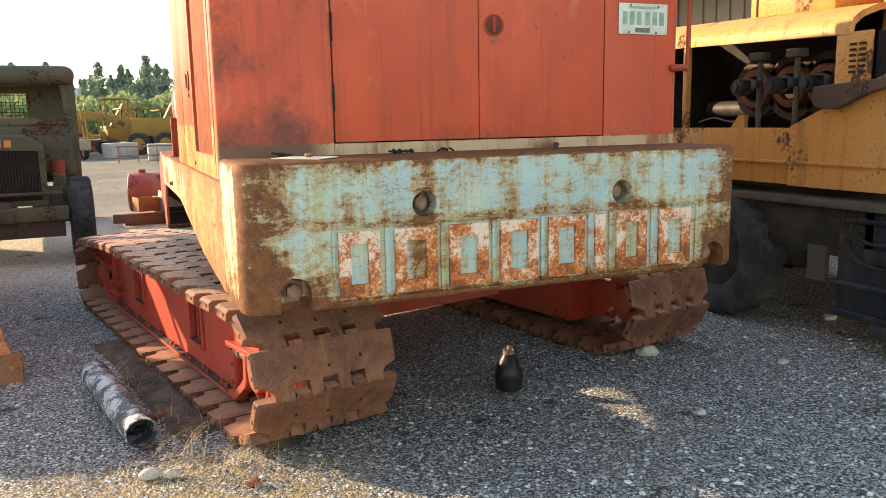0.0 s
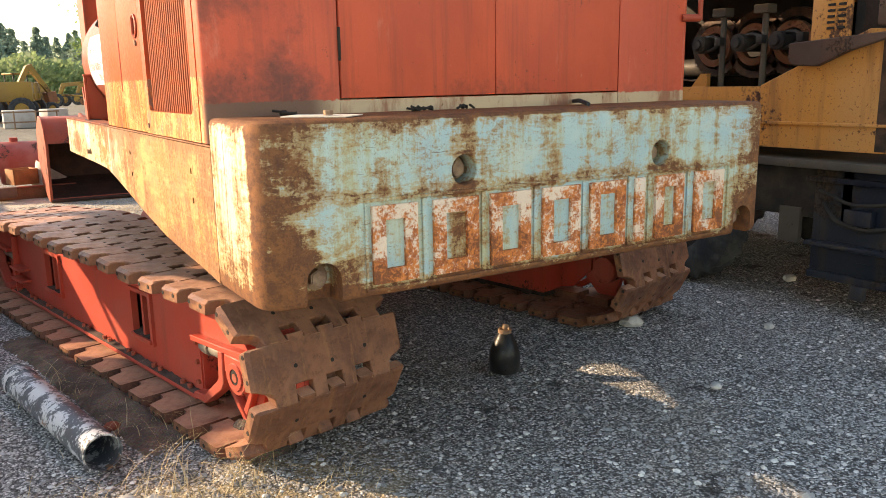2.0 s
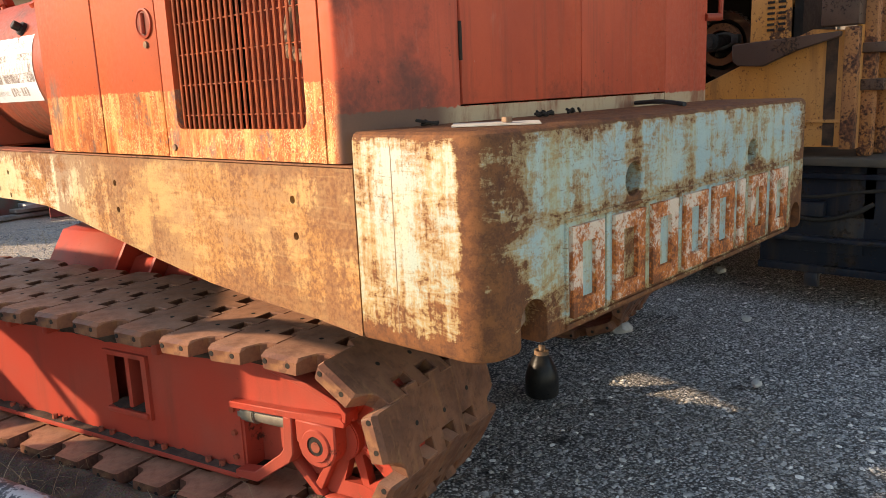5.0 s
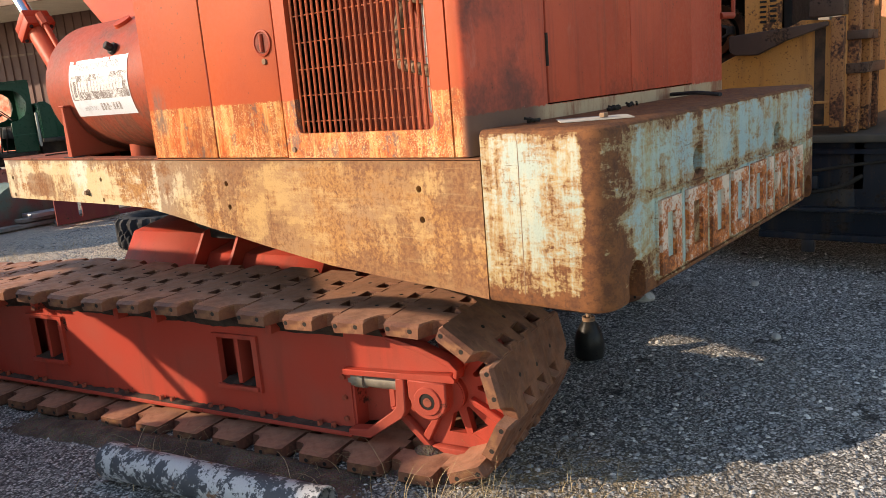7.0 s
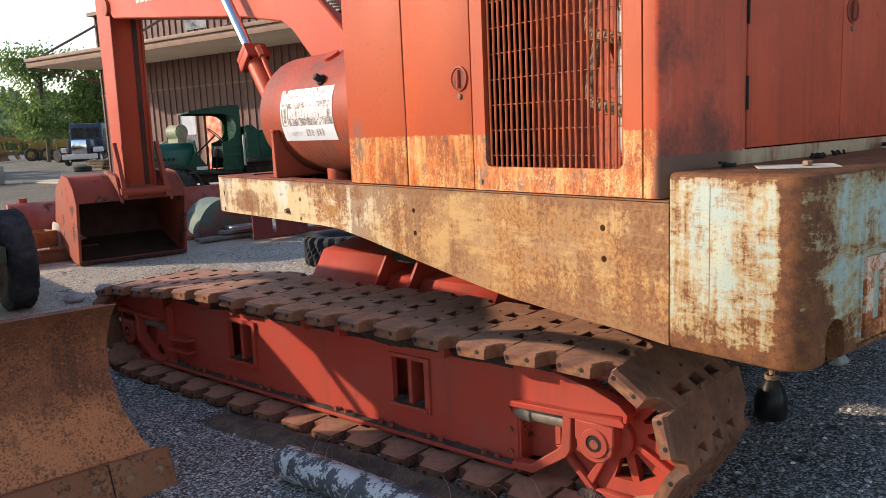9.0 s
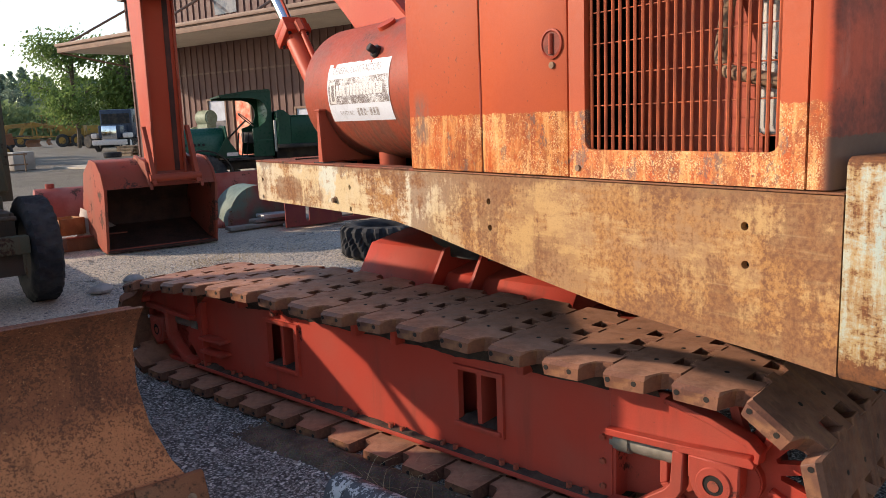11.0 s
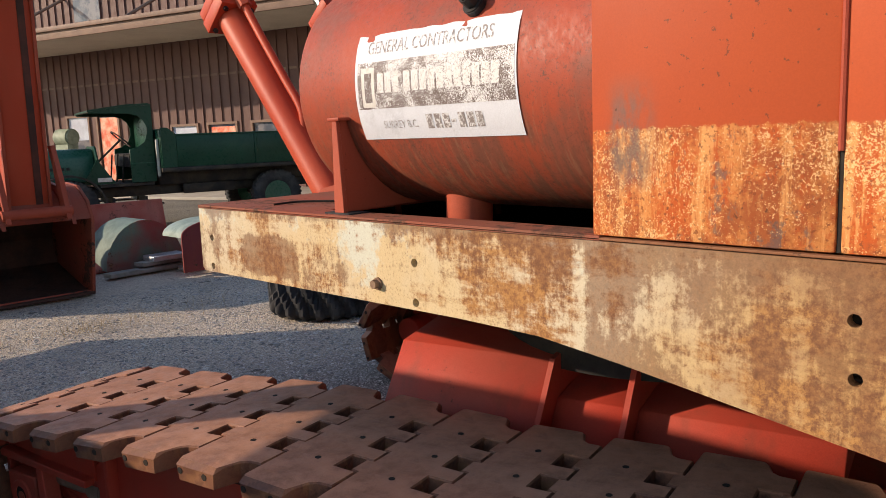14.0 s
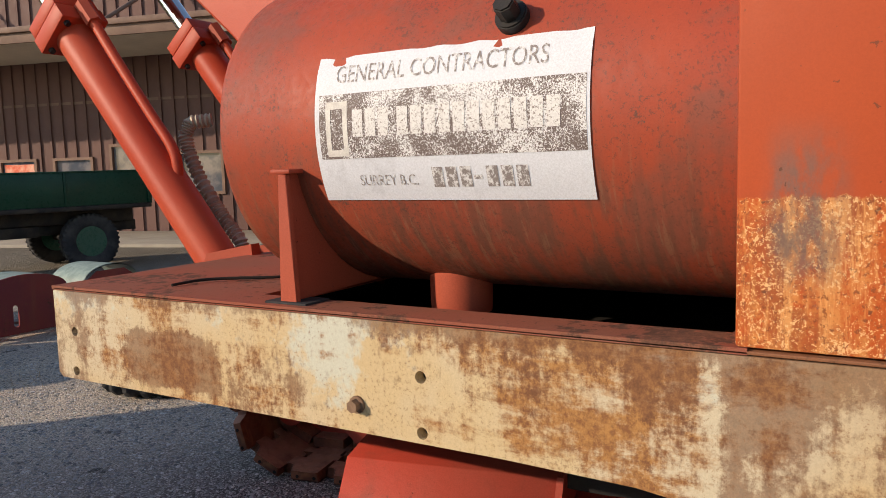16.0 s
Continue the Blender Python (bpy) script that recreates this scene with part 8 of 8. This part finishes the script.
def backhoe(at):
    b = thing("backhoe_loader", "yellow backhoe with a raised bent arm", "backhoe", at, group="yard machines")
    part("body", box(-0.6, 0.6, -1.5, 1.5, 0.7, 1.6, 0.06), YELLOW, b)
    part("cab_roof", box(-0.7, 0.7, -0.8, 0.7, 2.5, 2.6, 0.03), YELLOW, b)
    for x, y in ((-0.6, -0.7), (0.55, -0.7), (-0.6, 0.6), (0.55, 0.6)):
        part("cab_post", box(x, x + 0.06, y, y + 0.06, 1.5, 2.5), BLACK_STEEL, b)
    part("arm", prism([(-1.5, 1.0), (-2.6, 2.9), (-2.9, 3.0), (-3.9, 1.4), (-3.7, 1.35), (-2.75, 2.7), (-1.8, 0.95)], -0.12, 0.12, "x"), YELLOW, b)
    part("dig_bucket", prism([(-4.1, 0.9), (-3.6, 0.9), (-3.5, 1.4), (-4.0, 1.5)], -0.3, 0.3, "x"), RUST_PLATE, b)
    for x, y, r in ((-0.8, -0.9, 0.65), (0.8, -0.9, 0.65), (-0.75, 1.3, 0.42), (0.75, 1.3, 0.42)):
        wheel(b, pose(x, y, r), r, 0.35, YELLOW, 16)


backhoe(pose(3.4, 52.0, 0, 0, 0, -70))
backhoe(pose(0.9, 46.5, 0, 0, 0, 110))
for i, (x, y, w) in enumerate(((1.9, 35.5, 1.2), (3.3, 36.0, 0.9), (0.2, 40.0, 1.6))):
    single("concrete_block", box(-w / 2, w / 2, -0.4, 0.4, 0, 0.75, 0.03), plain("pale_block", (0.45, 0.43, 0.40), (0.35, 0.33, 0.30), 2, 0.85), "pale concrete block standing in the yard", "block", pose(x, y, 0, 0, 0, 20 * i), group="concrete blocks")
fence = thing("pipe_rack", "low rack of rusty pipes in the yard", "rack", pose(1.6, 33.6, 0, 0, 0, 8))
for k in range(5):
    part("post", rod((-1.6 + k * 0.8, 0, 0), (-1.6 + k * 0.8, 0, 0.75), 0.03, seg=8), RUSTY_PALE, fence)
for z in (0.3, 0.7):
    part("rail", rod((-1.7, 0, z), (1.7, 0, z), 0.03, seg=8), RUSTY_PALE, fence)
drum = single("tank_trailer", rod((-1.4, 0, 0.9), (1.4, 0, 0.9), 0.55, seg=24, bevel=0.1), BLACK_STEEL, "black cylindrical tank on blocks", "tank", pose(14.5, 70.0, -0.35, 0, 0, 30))


def build_semi():
    s = thing("semi_truck", "dark blue and white highway tractor parked by the trees", "truck", pose(13.6, 59.5, 0, 0, 0, 150))
    blue = plain("dark_blue_paint", (0.03, 0.045, 0.075), (0.05, 0.065, 0.09), 1, 0.3)
    part("cab", box(-1.1, 1.1, -0.6, 1.4, 1.0, 2.9, 0.12), blue, s)
    part("sleeper", box(-1.15, 1.15, -2.2, -0.65, 1.0, 2.95, 0.08), blue, s)
    part("bonnet", box(-0.75, 0.75, 1.4, 3.2, 0.9, 1.8, 0.12), blue, s)
    part("grille", box(-0.5, 0.5, 3.2, 3.26, 0.8, 1.75, 0.02), CHROME, s)
    part("bumper", box(-1.15, 1.15, 3.2, 3.4, 0.45, 0.8, 0.04), PAINT_WHITE, s)
    part("windscreen", box(-0.95, 0.95, 1.38, 1.42, 1.9, 2.6), BLACK_STEEL, s)
    for x in (-1.05, 1.05):
        part("fender", box(x - 0.2, x + 0.2, 1.9, 3.2, 0.9, 1.25, 0.08), PAINT_WHITE, s)
        part("side_window", box(x * 1.05 - 0.02, x * 1.05 + 0.02, 0.1, 1.0, 1.95, 2.5), BLACK_STEEL, s)
        part("fuel_tank", rod((x * 0.95, -0.8, 0.7), (x * 0.95, 0.9, 0.7), 0.3, seg=20), CHROME, s)
        wheel(s, pose(x, 2.4, 0.5), 0.5, 0.3, PAINT_WHITE)
        wheel(s, pose(x, -2.4, 0.5), 0.5, 0.3, PAINT_WHITE)
    part("chassis", box(-0.45, 0.45, -3.4, 3.2, 0.6, 0.85), BLACK_STEEL, s)


build_semi()
pal = plain("pallet_wood", (0.38, 0.28, 0.18), (0.28, 0.2, 0.13), 5, 0.8)
for k in range(3):
    p = thing("pallet", "stacked wooden pallet beside the shed", "pallet", pose(10.5, 46.0, 0.02 + k * 0.19, 0, 0, 30 + 4 * k), group="stacked pallets")
    for j in range(7):
        part("slat", box(-0.6, 0.6, -0.5 + j * 0.155, -0.41 + j * 0.155, 0.14, 0.165), pal, p)
    for x in (-0.55, 0.0, 0.5):
        part("bearer", box(x, x + 0.09, -0.5, 0.55, 0.0, 0.14), pal, p)
single("spare_tyre", tyre_mesh(0.45, 0.28, 0.25, 20, 0.02), RUBBER, "black tyre lying on the yard", "tyre", pose(9.2, 45.0, 0.14, 0, 90, 0))


# ---- trees, hedge and hills ----
def leaf_stuff(name, a, b):
    """Leaves that reflect some light and let some through."""
    n = Nodes(name)
    color = n.mix(n.island(), a, b)
    mat = n.done(color, 0.6)
    thin = n.tree.nodes.new("ShaderNodeBsdfTranslucent")
    n.put(thin.inputs["Color"], n.mix(0.12, color, (0.24, 0.32, 0.08)))
    both = n.tree.nodes.new("ShaderNodeMixShader")
    both.inputs[0].default_value = 0.5
    n.tree.links.new(n.bsdf.outputs[0], both.inputs[1])
    n.tree.links.new(thin.outputs[0], both.inputs[2])
    n.tree.links.new(both.outputs[0], n.tree.nodes["Material Output"].inputs["Surface"])
    return mat


LEAF = leaf_stuff("broad_leaves", (0.075, 0.14, 0.045), (0.19, 0.27, 0.08))
WILLOW = leaf_stuff("willow_leaves", (0.10, 0.16, 0.035), (0.20, 0.26, 0.07))
# Distance haze is mixed into the needles' pale colour
NEEDLE = leaf_stuff("haze_tinted_needles", (0.16, 0.225, 0.185), (0.24, 0.31, 0.24))
SCRUB = leaf_stuff("scrub_leaves", (0.15, 0.21, 0.10), (0.25, 0.30, 0.14))
BARK = plain("bark", (0.09, 0.065, 0.05), (0.15, 0.12, 0.09), 5, 0.9)


def add_leaf(verts, faces, c, size, rng):
    d = Vector((rng.uniform(-1, 1), rng.uniform(-1, 1), rng.uniform(-0.6, 0.8))).normalized()
    e = d.orthogonal().normalized()
    f = d.cross(e)
    k = len(verts)
    verts += [tuple(c - e * size), tuple(c + f * size * 0.5), tuple(c + e * size), tuple(c - f * size * 0.5)]
    faces.append((k, k + 1, k + 2, k + 3))


def stuff_mesh(name, verts, faces, mat, parent, label=""):
    me = bpy.data.meshes.new(name)
    me.from_pydata(verts, [], faces)
    me.materials.append(mat)
    ob = new(name, me)
    ob.parent = parent
    return tagged(ob, label, kind="stuff")


def broad_tree(at, height, spread, seed, mat, label, drop=0.0, n_leaf=9000):
    rng = random.Random(seed)
    tree = thing("tree", label, "tree", Matrix.Translation(at))
    trunk = hose([(0, 0, -0.1), (0.1, 0.05, height * 0.2), (-0.05, 0.1, height * 0.45), (0.1, 0.0, height * 0.8)], height * 0.02, 8)
    tips = []
    for k in range(16):
        a, z = rng.uniform(0, 6.28), height * rng.uniform(0.22, 0.8)
        r = spread * (1.0 - 0.55 * abs(z / height - 0.45)) * rng.uniform(0.5, 0.95)
        tip = Vector((r * math.cos(a), r * math.sin(a), z + height * rng.uniform(0.02, 0.22)))
        hose([(0, 0, z), tip * 0.5 + Vector((0, 0, z * 0.5)), tip], height * 0.007, 5, trunk)
        tips += [tip, tip * 0.6 + Vector((0, 0, z * 0.4))]
    part("trunk", trunk, BARK, tree)
    tips.append(Vector((0, 0, height * 0.96)))
    verts, faces = [], []
    for _ in range(n_leaf):
        c = tips[rng.randrange(len(tips))]
        g = Vector((rng.gauss(0, 1), rng.gauss(0, 1), rng.gauss(0, 0.7))) * spread * 0.17
        p = c + g
        if drop:
            p.z -= abs(rng.gauss(0, 1)) * drop
        if p.z < 0.4:
            continue
        add_leaf(verts, faces, p, rng.uniform(0.09, 0.2) * height / 9, rng)
    stuff_mesh("crown", verts, faces, mat, tree)
    return tree


broad_tree((13.6, 74.0, 0), 9.2, 4.4, 3, LEAF, "broad green leafy tree beside the shed")
broad_tree((17.6, 72.0, 0), 9.4, 2.6, 8, WILLOW, "yellow-green weeping willow by the shed", 2.2)


def needle_mesh(seed):
    """One conifer of unit height: drooping whorls of small clumps, ragged and open below."""
    rng = random.Random(seed)
    verts, faces = [], []
    wide = rng.uniform(0.36, 0.50)
    for _ in range(1900):
        f = rng.random() ** 0.85
        z = 0.10 + 0.90 * f
        r = wide * (1.03 - f) ** 0.7 * rng.random() ** 0.5 * (0.75 + 0.25 * math.sin(f * 40 + seed))
        a = rng.uniform(0, 6.28)
        r *= 0.75 + 0.35 * noise.noise((math.cos(a) * 1.4, math.sin(a) * 1.4, f * 6 + seed))
        add_leaf(verts, faces, Vector((r * math.cos(a), r * math.sin(a), z - r * 0.3)), rng.uniform(0.012, 0.028), rng)
    me = bpy.data.meshes.new("needles")
    me.from_pydata(verts, [], faces)
    me.materials.append(NEEDLE)
    return me


NEEDLES = [needle_mesh(k) for k in range(7)]
TRUNK_MESH = mesh_of("trunk", rod((0, 0, -0.03), (0, 0, 0.98), 0.013, 0.002, seg=6), BARK)


def conifer(at, height, seed):
    t = thing("conifer", "tall hazy green conifer in the far tree line", "tree", Matrix.Translation(at) @ Matrix.Rotation(seed * 1.7, 4, "Z") @ Matrix.Scale(height, 4), group="far conifers")
    part("trunk", TRUNK_MESH, None, t)
    tagged(part("needles", NEEDLES[seed % 7], None, t), kind="stuff")


_rng = random.Random(21)
for k in range(250):
    ang = radians(-20 + k * 0.18 + _rng.uniform(-0.4, 0.4))
    dist = _rng.uniform(180, 250)
    conifer((-math.sin(ang) * dist, math.cos(ang) * dist, -1), _rng.uniform(10.5, 17.0) * (1.25 if k in (97, 98) else 1), k)


def build_hedge():
    rng = random.Random(5)
    verts, faces = [], []
    for _ in range(26000):
        ang = radians(rng.uniform(-24, 26))
        dist = rng.uniform(150, 175)
        x, y = -math.sin(ang) * dist, math.cos(ang) * dist
        top = 7.0 + 3.0 * noise.noise((x * 0.06, y * 0.02, 0)) + 2.0 * noise.noise((x * 0.2, 1, 0))
        add_leaf(verts, faces, Vector((x, y, rng.random() ** 0.7 * max(1.5, top))), rng.uniform(0.3, 0.75), rng)
    me = bpy.data.meshes.new("far_scrub")
    me.from_pydata(verts, [], faces)
    me.materials.append(SCRUB)
    tagged(new("far_scrub", me), "far belt of light green scrub and young trees", "scrub", kind="stuff")


build_hedge()


def build_hills():
    bm = bmesh.new()
    rows = []
    for k in range(90):
        ang = radians(-70 + k * 1.55)
        x, y = -math.sin(ang) * 1350, math.cos(ang) * 1350
        h = 55 + 45 * noise.noise((k * 0.11, 0, 3)) + 14 * noise.noise((k * 0.4, 2, 3))
        rows.append((bm.verts.new((x, y, -5)), bm.verts.new((x * 1.03, y * 1.03, max(12, h)))))
    for a, b in zip(rows, rows[1:]):
        bm.faces.new((a[0], b[0], b[1], a[1]))
    # The hills' haze is painted into their blue
    single("hills_backdrop", bm, plain("hazy_blue_hills", (0.36, 0.44, 0.52), (0.40, 0.47, 0.54), 0.01, 0.95), "hazy blue hills on the horizon", "hills", kind="structure")


build_hills()


# ---- workshop wall beyond the crane ----
def build_workshop():
    w = thing("workshop", "grey-brown ribbed workshop with an orange-brown door and an added shading canopy", "building")
    grey = plain("grey_siding", (0.20, 0.165, 0.135), (0.16, 0.135, 0.115), 0.8, 0.65)
    wall = part("wall", holed_plate([(-9.0, 0), (14.0, 0), (14.0, 6.2), (-9.0, 6.2)], [[(3.6, 2.6), (3.95, 2.6), (3.95, 4.6), (3.6, 4.6)]], 11.6, 11.75, "x"), grey, w)
    for k in range(58):
        y = -9.0 + k * 0.4
        part("rib", box(11.56, 11.602, y, y + 0.06, 0, 2.55 if 3.5 < y + 0.03 < 4.0 else 6.2), grey, wall, sharp=0)
    # Unseen canopy, added to shade the wall
    part("canopy", box(9.9, 11.6, -9.0, 14.0, 4.3, 4.42), grey, w)
    part("roof", box(11.4, 22.0, -9.2, 14.2, 6.2, 6.35), grey, w)
    part("back_wall", box(21.8, 22.0, -9.0, 14.0, 0, 6.2), grey, w)
    orange = worn_paint("orange_door", (0.50, 0.20, 0.11), (0.55, 0.25, 0.14), (0.25, 0.12, 0.07), (0.1, 0.06, 0.04), 0.1, 2, 0.1, 0.6)
    door = part("door", box(11.48, 11.54, -2.2, 1.25, 0.02, 3.4, 0.01), orange, w, "orange-brown panelled door with a window")
    part("rail", box(11.46, 11.48, -2.2, 1.25, 1.55, 1.68, 0.004), orange, door)
    part("stile", box(11.46, 11.48, 0.35, 0.47, 0.02, 3.4, 0.004), orange, door)
    part("glass", box(11.465, 11.48, -0.6, 0.3, 1.72, 2.9), BLACK_STEEL, door)


build_workshop()


# ---- odds and ends on the counterweight ----
wiper = thing("wiper_arm", "black rubber wiper arm lying on the counterweight", "wiper", pose(1.56, 0.06, 1.414, 0, 0, 58))
part("arm", hose([(-0.20, 0, 0.006), (-0.05, 0.01, 0.016), (0.10, 0.0, 0.012), (0.20, 0, 0.008)], 0.009, 8), RUBBER, wiper)
part("pivot", rod((0.19, 0, 0.0), (0.19, 0, 0.03), 0.014, seg=10), RUBBER, wiper)
card = box(-0.12, 0.12, -0.06, 0.06, 0.0, 0.003)
single("card_sheet", card, plain("dusty_card", (0.55, 0.52, 0.46), (0.44, 0.40, 0.34), 9, 0.8), "dusty pale card lying on the counterweight", "card", pose(0.30, -0.10, 1.413, 1.5, 0, -52))
single("nut_and_washer", rod((0, 0, 0), (0, 0, 0.014), 0.016, seg=6), RUSTY_PALE, "loose rusty nut on a card sheet", "nut", pose(0.31, -0.13, 1.418))
for i, (x, y) in enumerate(((0.72, 0.05), (0.25, 0.13), (0.78, 0.08), (1.0, 0.1))):
    bm = bmesh.new()
    for k in range(6):
        rod((random.uniform(-0.05, 0.05), random.uniform(-0.02, 0.02), 0.004), (random.uniform(-0.05, 0.05), random.uniform(-0.02, 0.02), random.uniform(0.008, 0.02)), 0.005, seg=5, bm=bm)
    single("debris", bm, DARK, "small dark clump of dirt and twigs on the counterweight", "debris", pose(x, y, 1.411))


# ---- weeds, straw and loose stones ----
def build_weeds():
    rng = random.Random(9)
    verts, faces = [], []
    spots = [(-0.05, 0.30, 80, 0.24), (-0.12, 0.36, 50, 0.3), (-0.30, 0.15, 60, 0.10), (0.12, 0.12, 30, 0.09), (-0.05, 1.0, 60, 0.18), (-0.3, 1.75, 50, 0.2), (1.0, 7.9, 120, 0.22), (1.3, 7.8, 50, 0.32), (1.8, 7.6, 26, 0.3), (2.2, 7.9, 22, 0.28), (0.3, 7.8, 30, 0.2), (-0.6, 0.35, 90, 0.12), (-0.15, -0.05, 120, 0.10), (-0.5, 0.0, 90, 0.08), (0.35, 0.05, 70, 0.1)]
    for x, y, n, h in spots:
        for _ in range(n):
            p = Vector((x + rng.gauss(0, 0.16), y + rng.gauss(0, 0.12), -0.005))
            a, pitch, curl = rng.uniform(0, 6.28), rng.uniform(0.7, 1.5), rng.uniform(0.15, 0.55)
            step = h * rng.uniform(0.4, 1.25) / 5
            wide, k = rng.uniform(0.0010, 0.0019), len(verts)
            for j in range(6):
                d = Vector((math.cos(a) * math.cos(pitch), math.sin(a) * math.cos(pitch), math.sin(pitch)))
                s = Vector((-math.sin(a), math.cos(a), 0)) * wide * (1 - 0.15 * j)
                verts += [tuple(p - s), tuple(p + s)]
                p = p + d * step
                p.z = max(p.z, 0.004)
                pitch -= curl
                a += rng.uniform(-0.25, 0.25)
            faces += [(k + 2 * j, k + 2 * j + 1, k + 2 * j + 3, k + 2 * j + 2) for j in range(5)]
    n = Nodes("dry_straw")
    mat = n.done(n.mix(n.island(), (0.36, 0.25, 0.12), (0.56, 0.45, 0.27)), 0.7)
    me = bpy.data.meshes.new("dry_weeds")
    me.from_pydata(verts, [], faces)
    me.materials.append(mat)
    tagged(new("dry_weeds", me), "dry straw-coloured weeds growing in the gravel", "weeds", kind="stuff")


build_weeds()


def build_pebbles():
    rng = random.Random(4)
    verts, faces = [], []
    base = [(1, 0, 0), (0, 1, 0), (-1, 0, 0), (0, -1, 0), (0, 0, 1), (0.6, 0.6, 0.55), (-0.6, 0.6, 0.5), (-0.6, -0.6, 0.55), (0.6, -0.6, 0.5)]
    tri = [(0, 5, 8), (0, 1, 5), (1, 6, 5), (1, 2, 6), (2, 7, 6), (2, 3, 7), (3, 8, 7), (3, 0, 8), (4, 8, 5), (4, 5, 6), (4, 6, 7), (4, 7, 8)]
    for _ in range(70000):
        u = rng.random()
        x = rng.uniform(-1.6, 4.6)
        y = -1.4 + 9.4 * u * u
        if rng.random() < 0.3:
            x, y = rng.uniform(-0.4, 3.6), rng.uniform(4.4, 9.3)
        s = rng.choice((0.003, 0.004, 0.005, 0.006, 0.007, 0.009, 0.012)) * rng.uniform(0.8, 1.3)
        if rng.random() < 0.01:
            s *= 1.9
        a = rng.uniform(0, 6.28)
        ca, sa = math.cos(a) * s, math.sin(a) * s
        fx, fz = rng.uniform(0.7, 1.4), rng.uniform(0.5, 0.9)
        z = ground_height(x, y) - s * 0.15
        k = len(verts)
        for p in base:
            j = rng.uniform(0.65, 1.3)
            verts.append((x + (p[0] * ca * fx - p[1] * sa) * j, y + (p[0] * sa * fx + p[1] * ca) * j, z + p[2] * s * fz * j))
        faces += [(k + a_, k + b_, k + c_) for a_, b_, c_ in tri]
    n = Nodes("loose_stone")
    r = n.island()
    color = n.mix(r, (0.18, 0.176, 0.17), (0.50, 0.485, 0.46))
    color = n.mix(n.ramp(r, 0.86, 0.9), color, (0.68, 0.66, 0.62))
    mat = n.done(color, 0.85)
    me = bpy.data.meshes.new("loose_gravel")
    me.from_pydata(verts, [], faces)
    me.materials.append(mat)
    tagged(new("loose_gravel", me), "loose grey crushed stone lying on the yard", "gravel", kind="stuff")


build_pebbles()
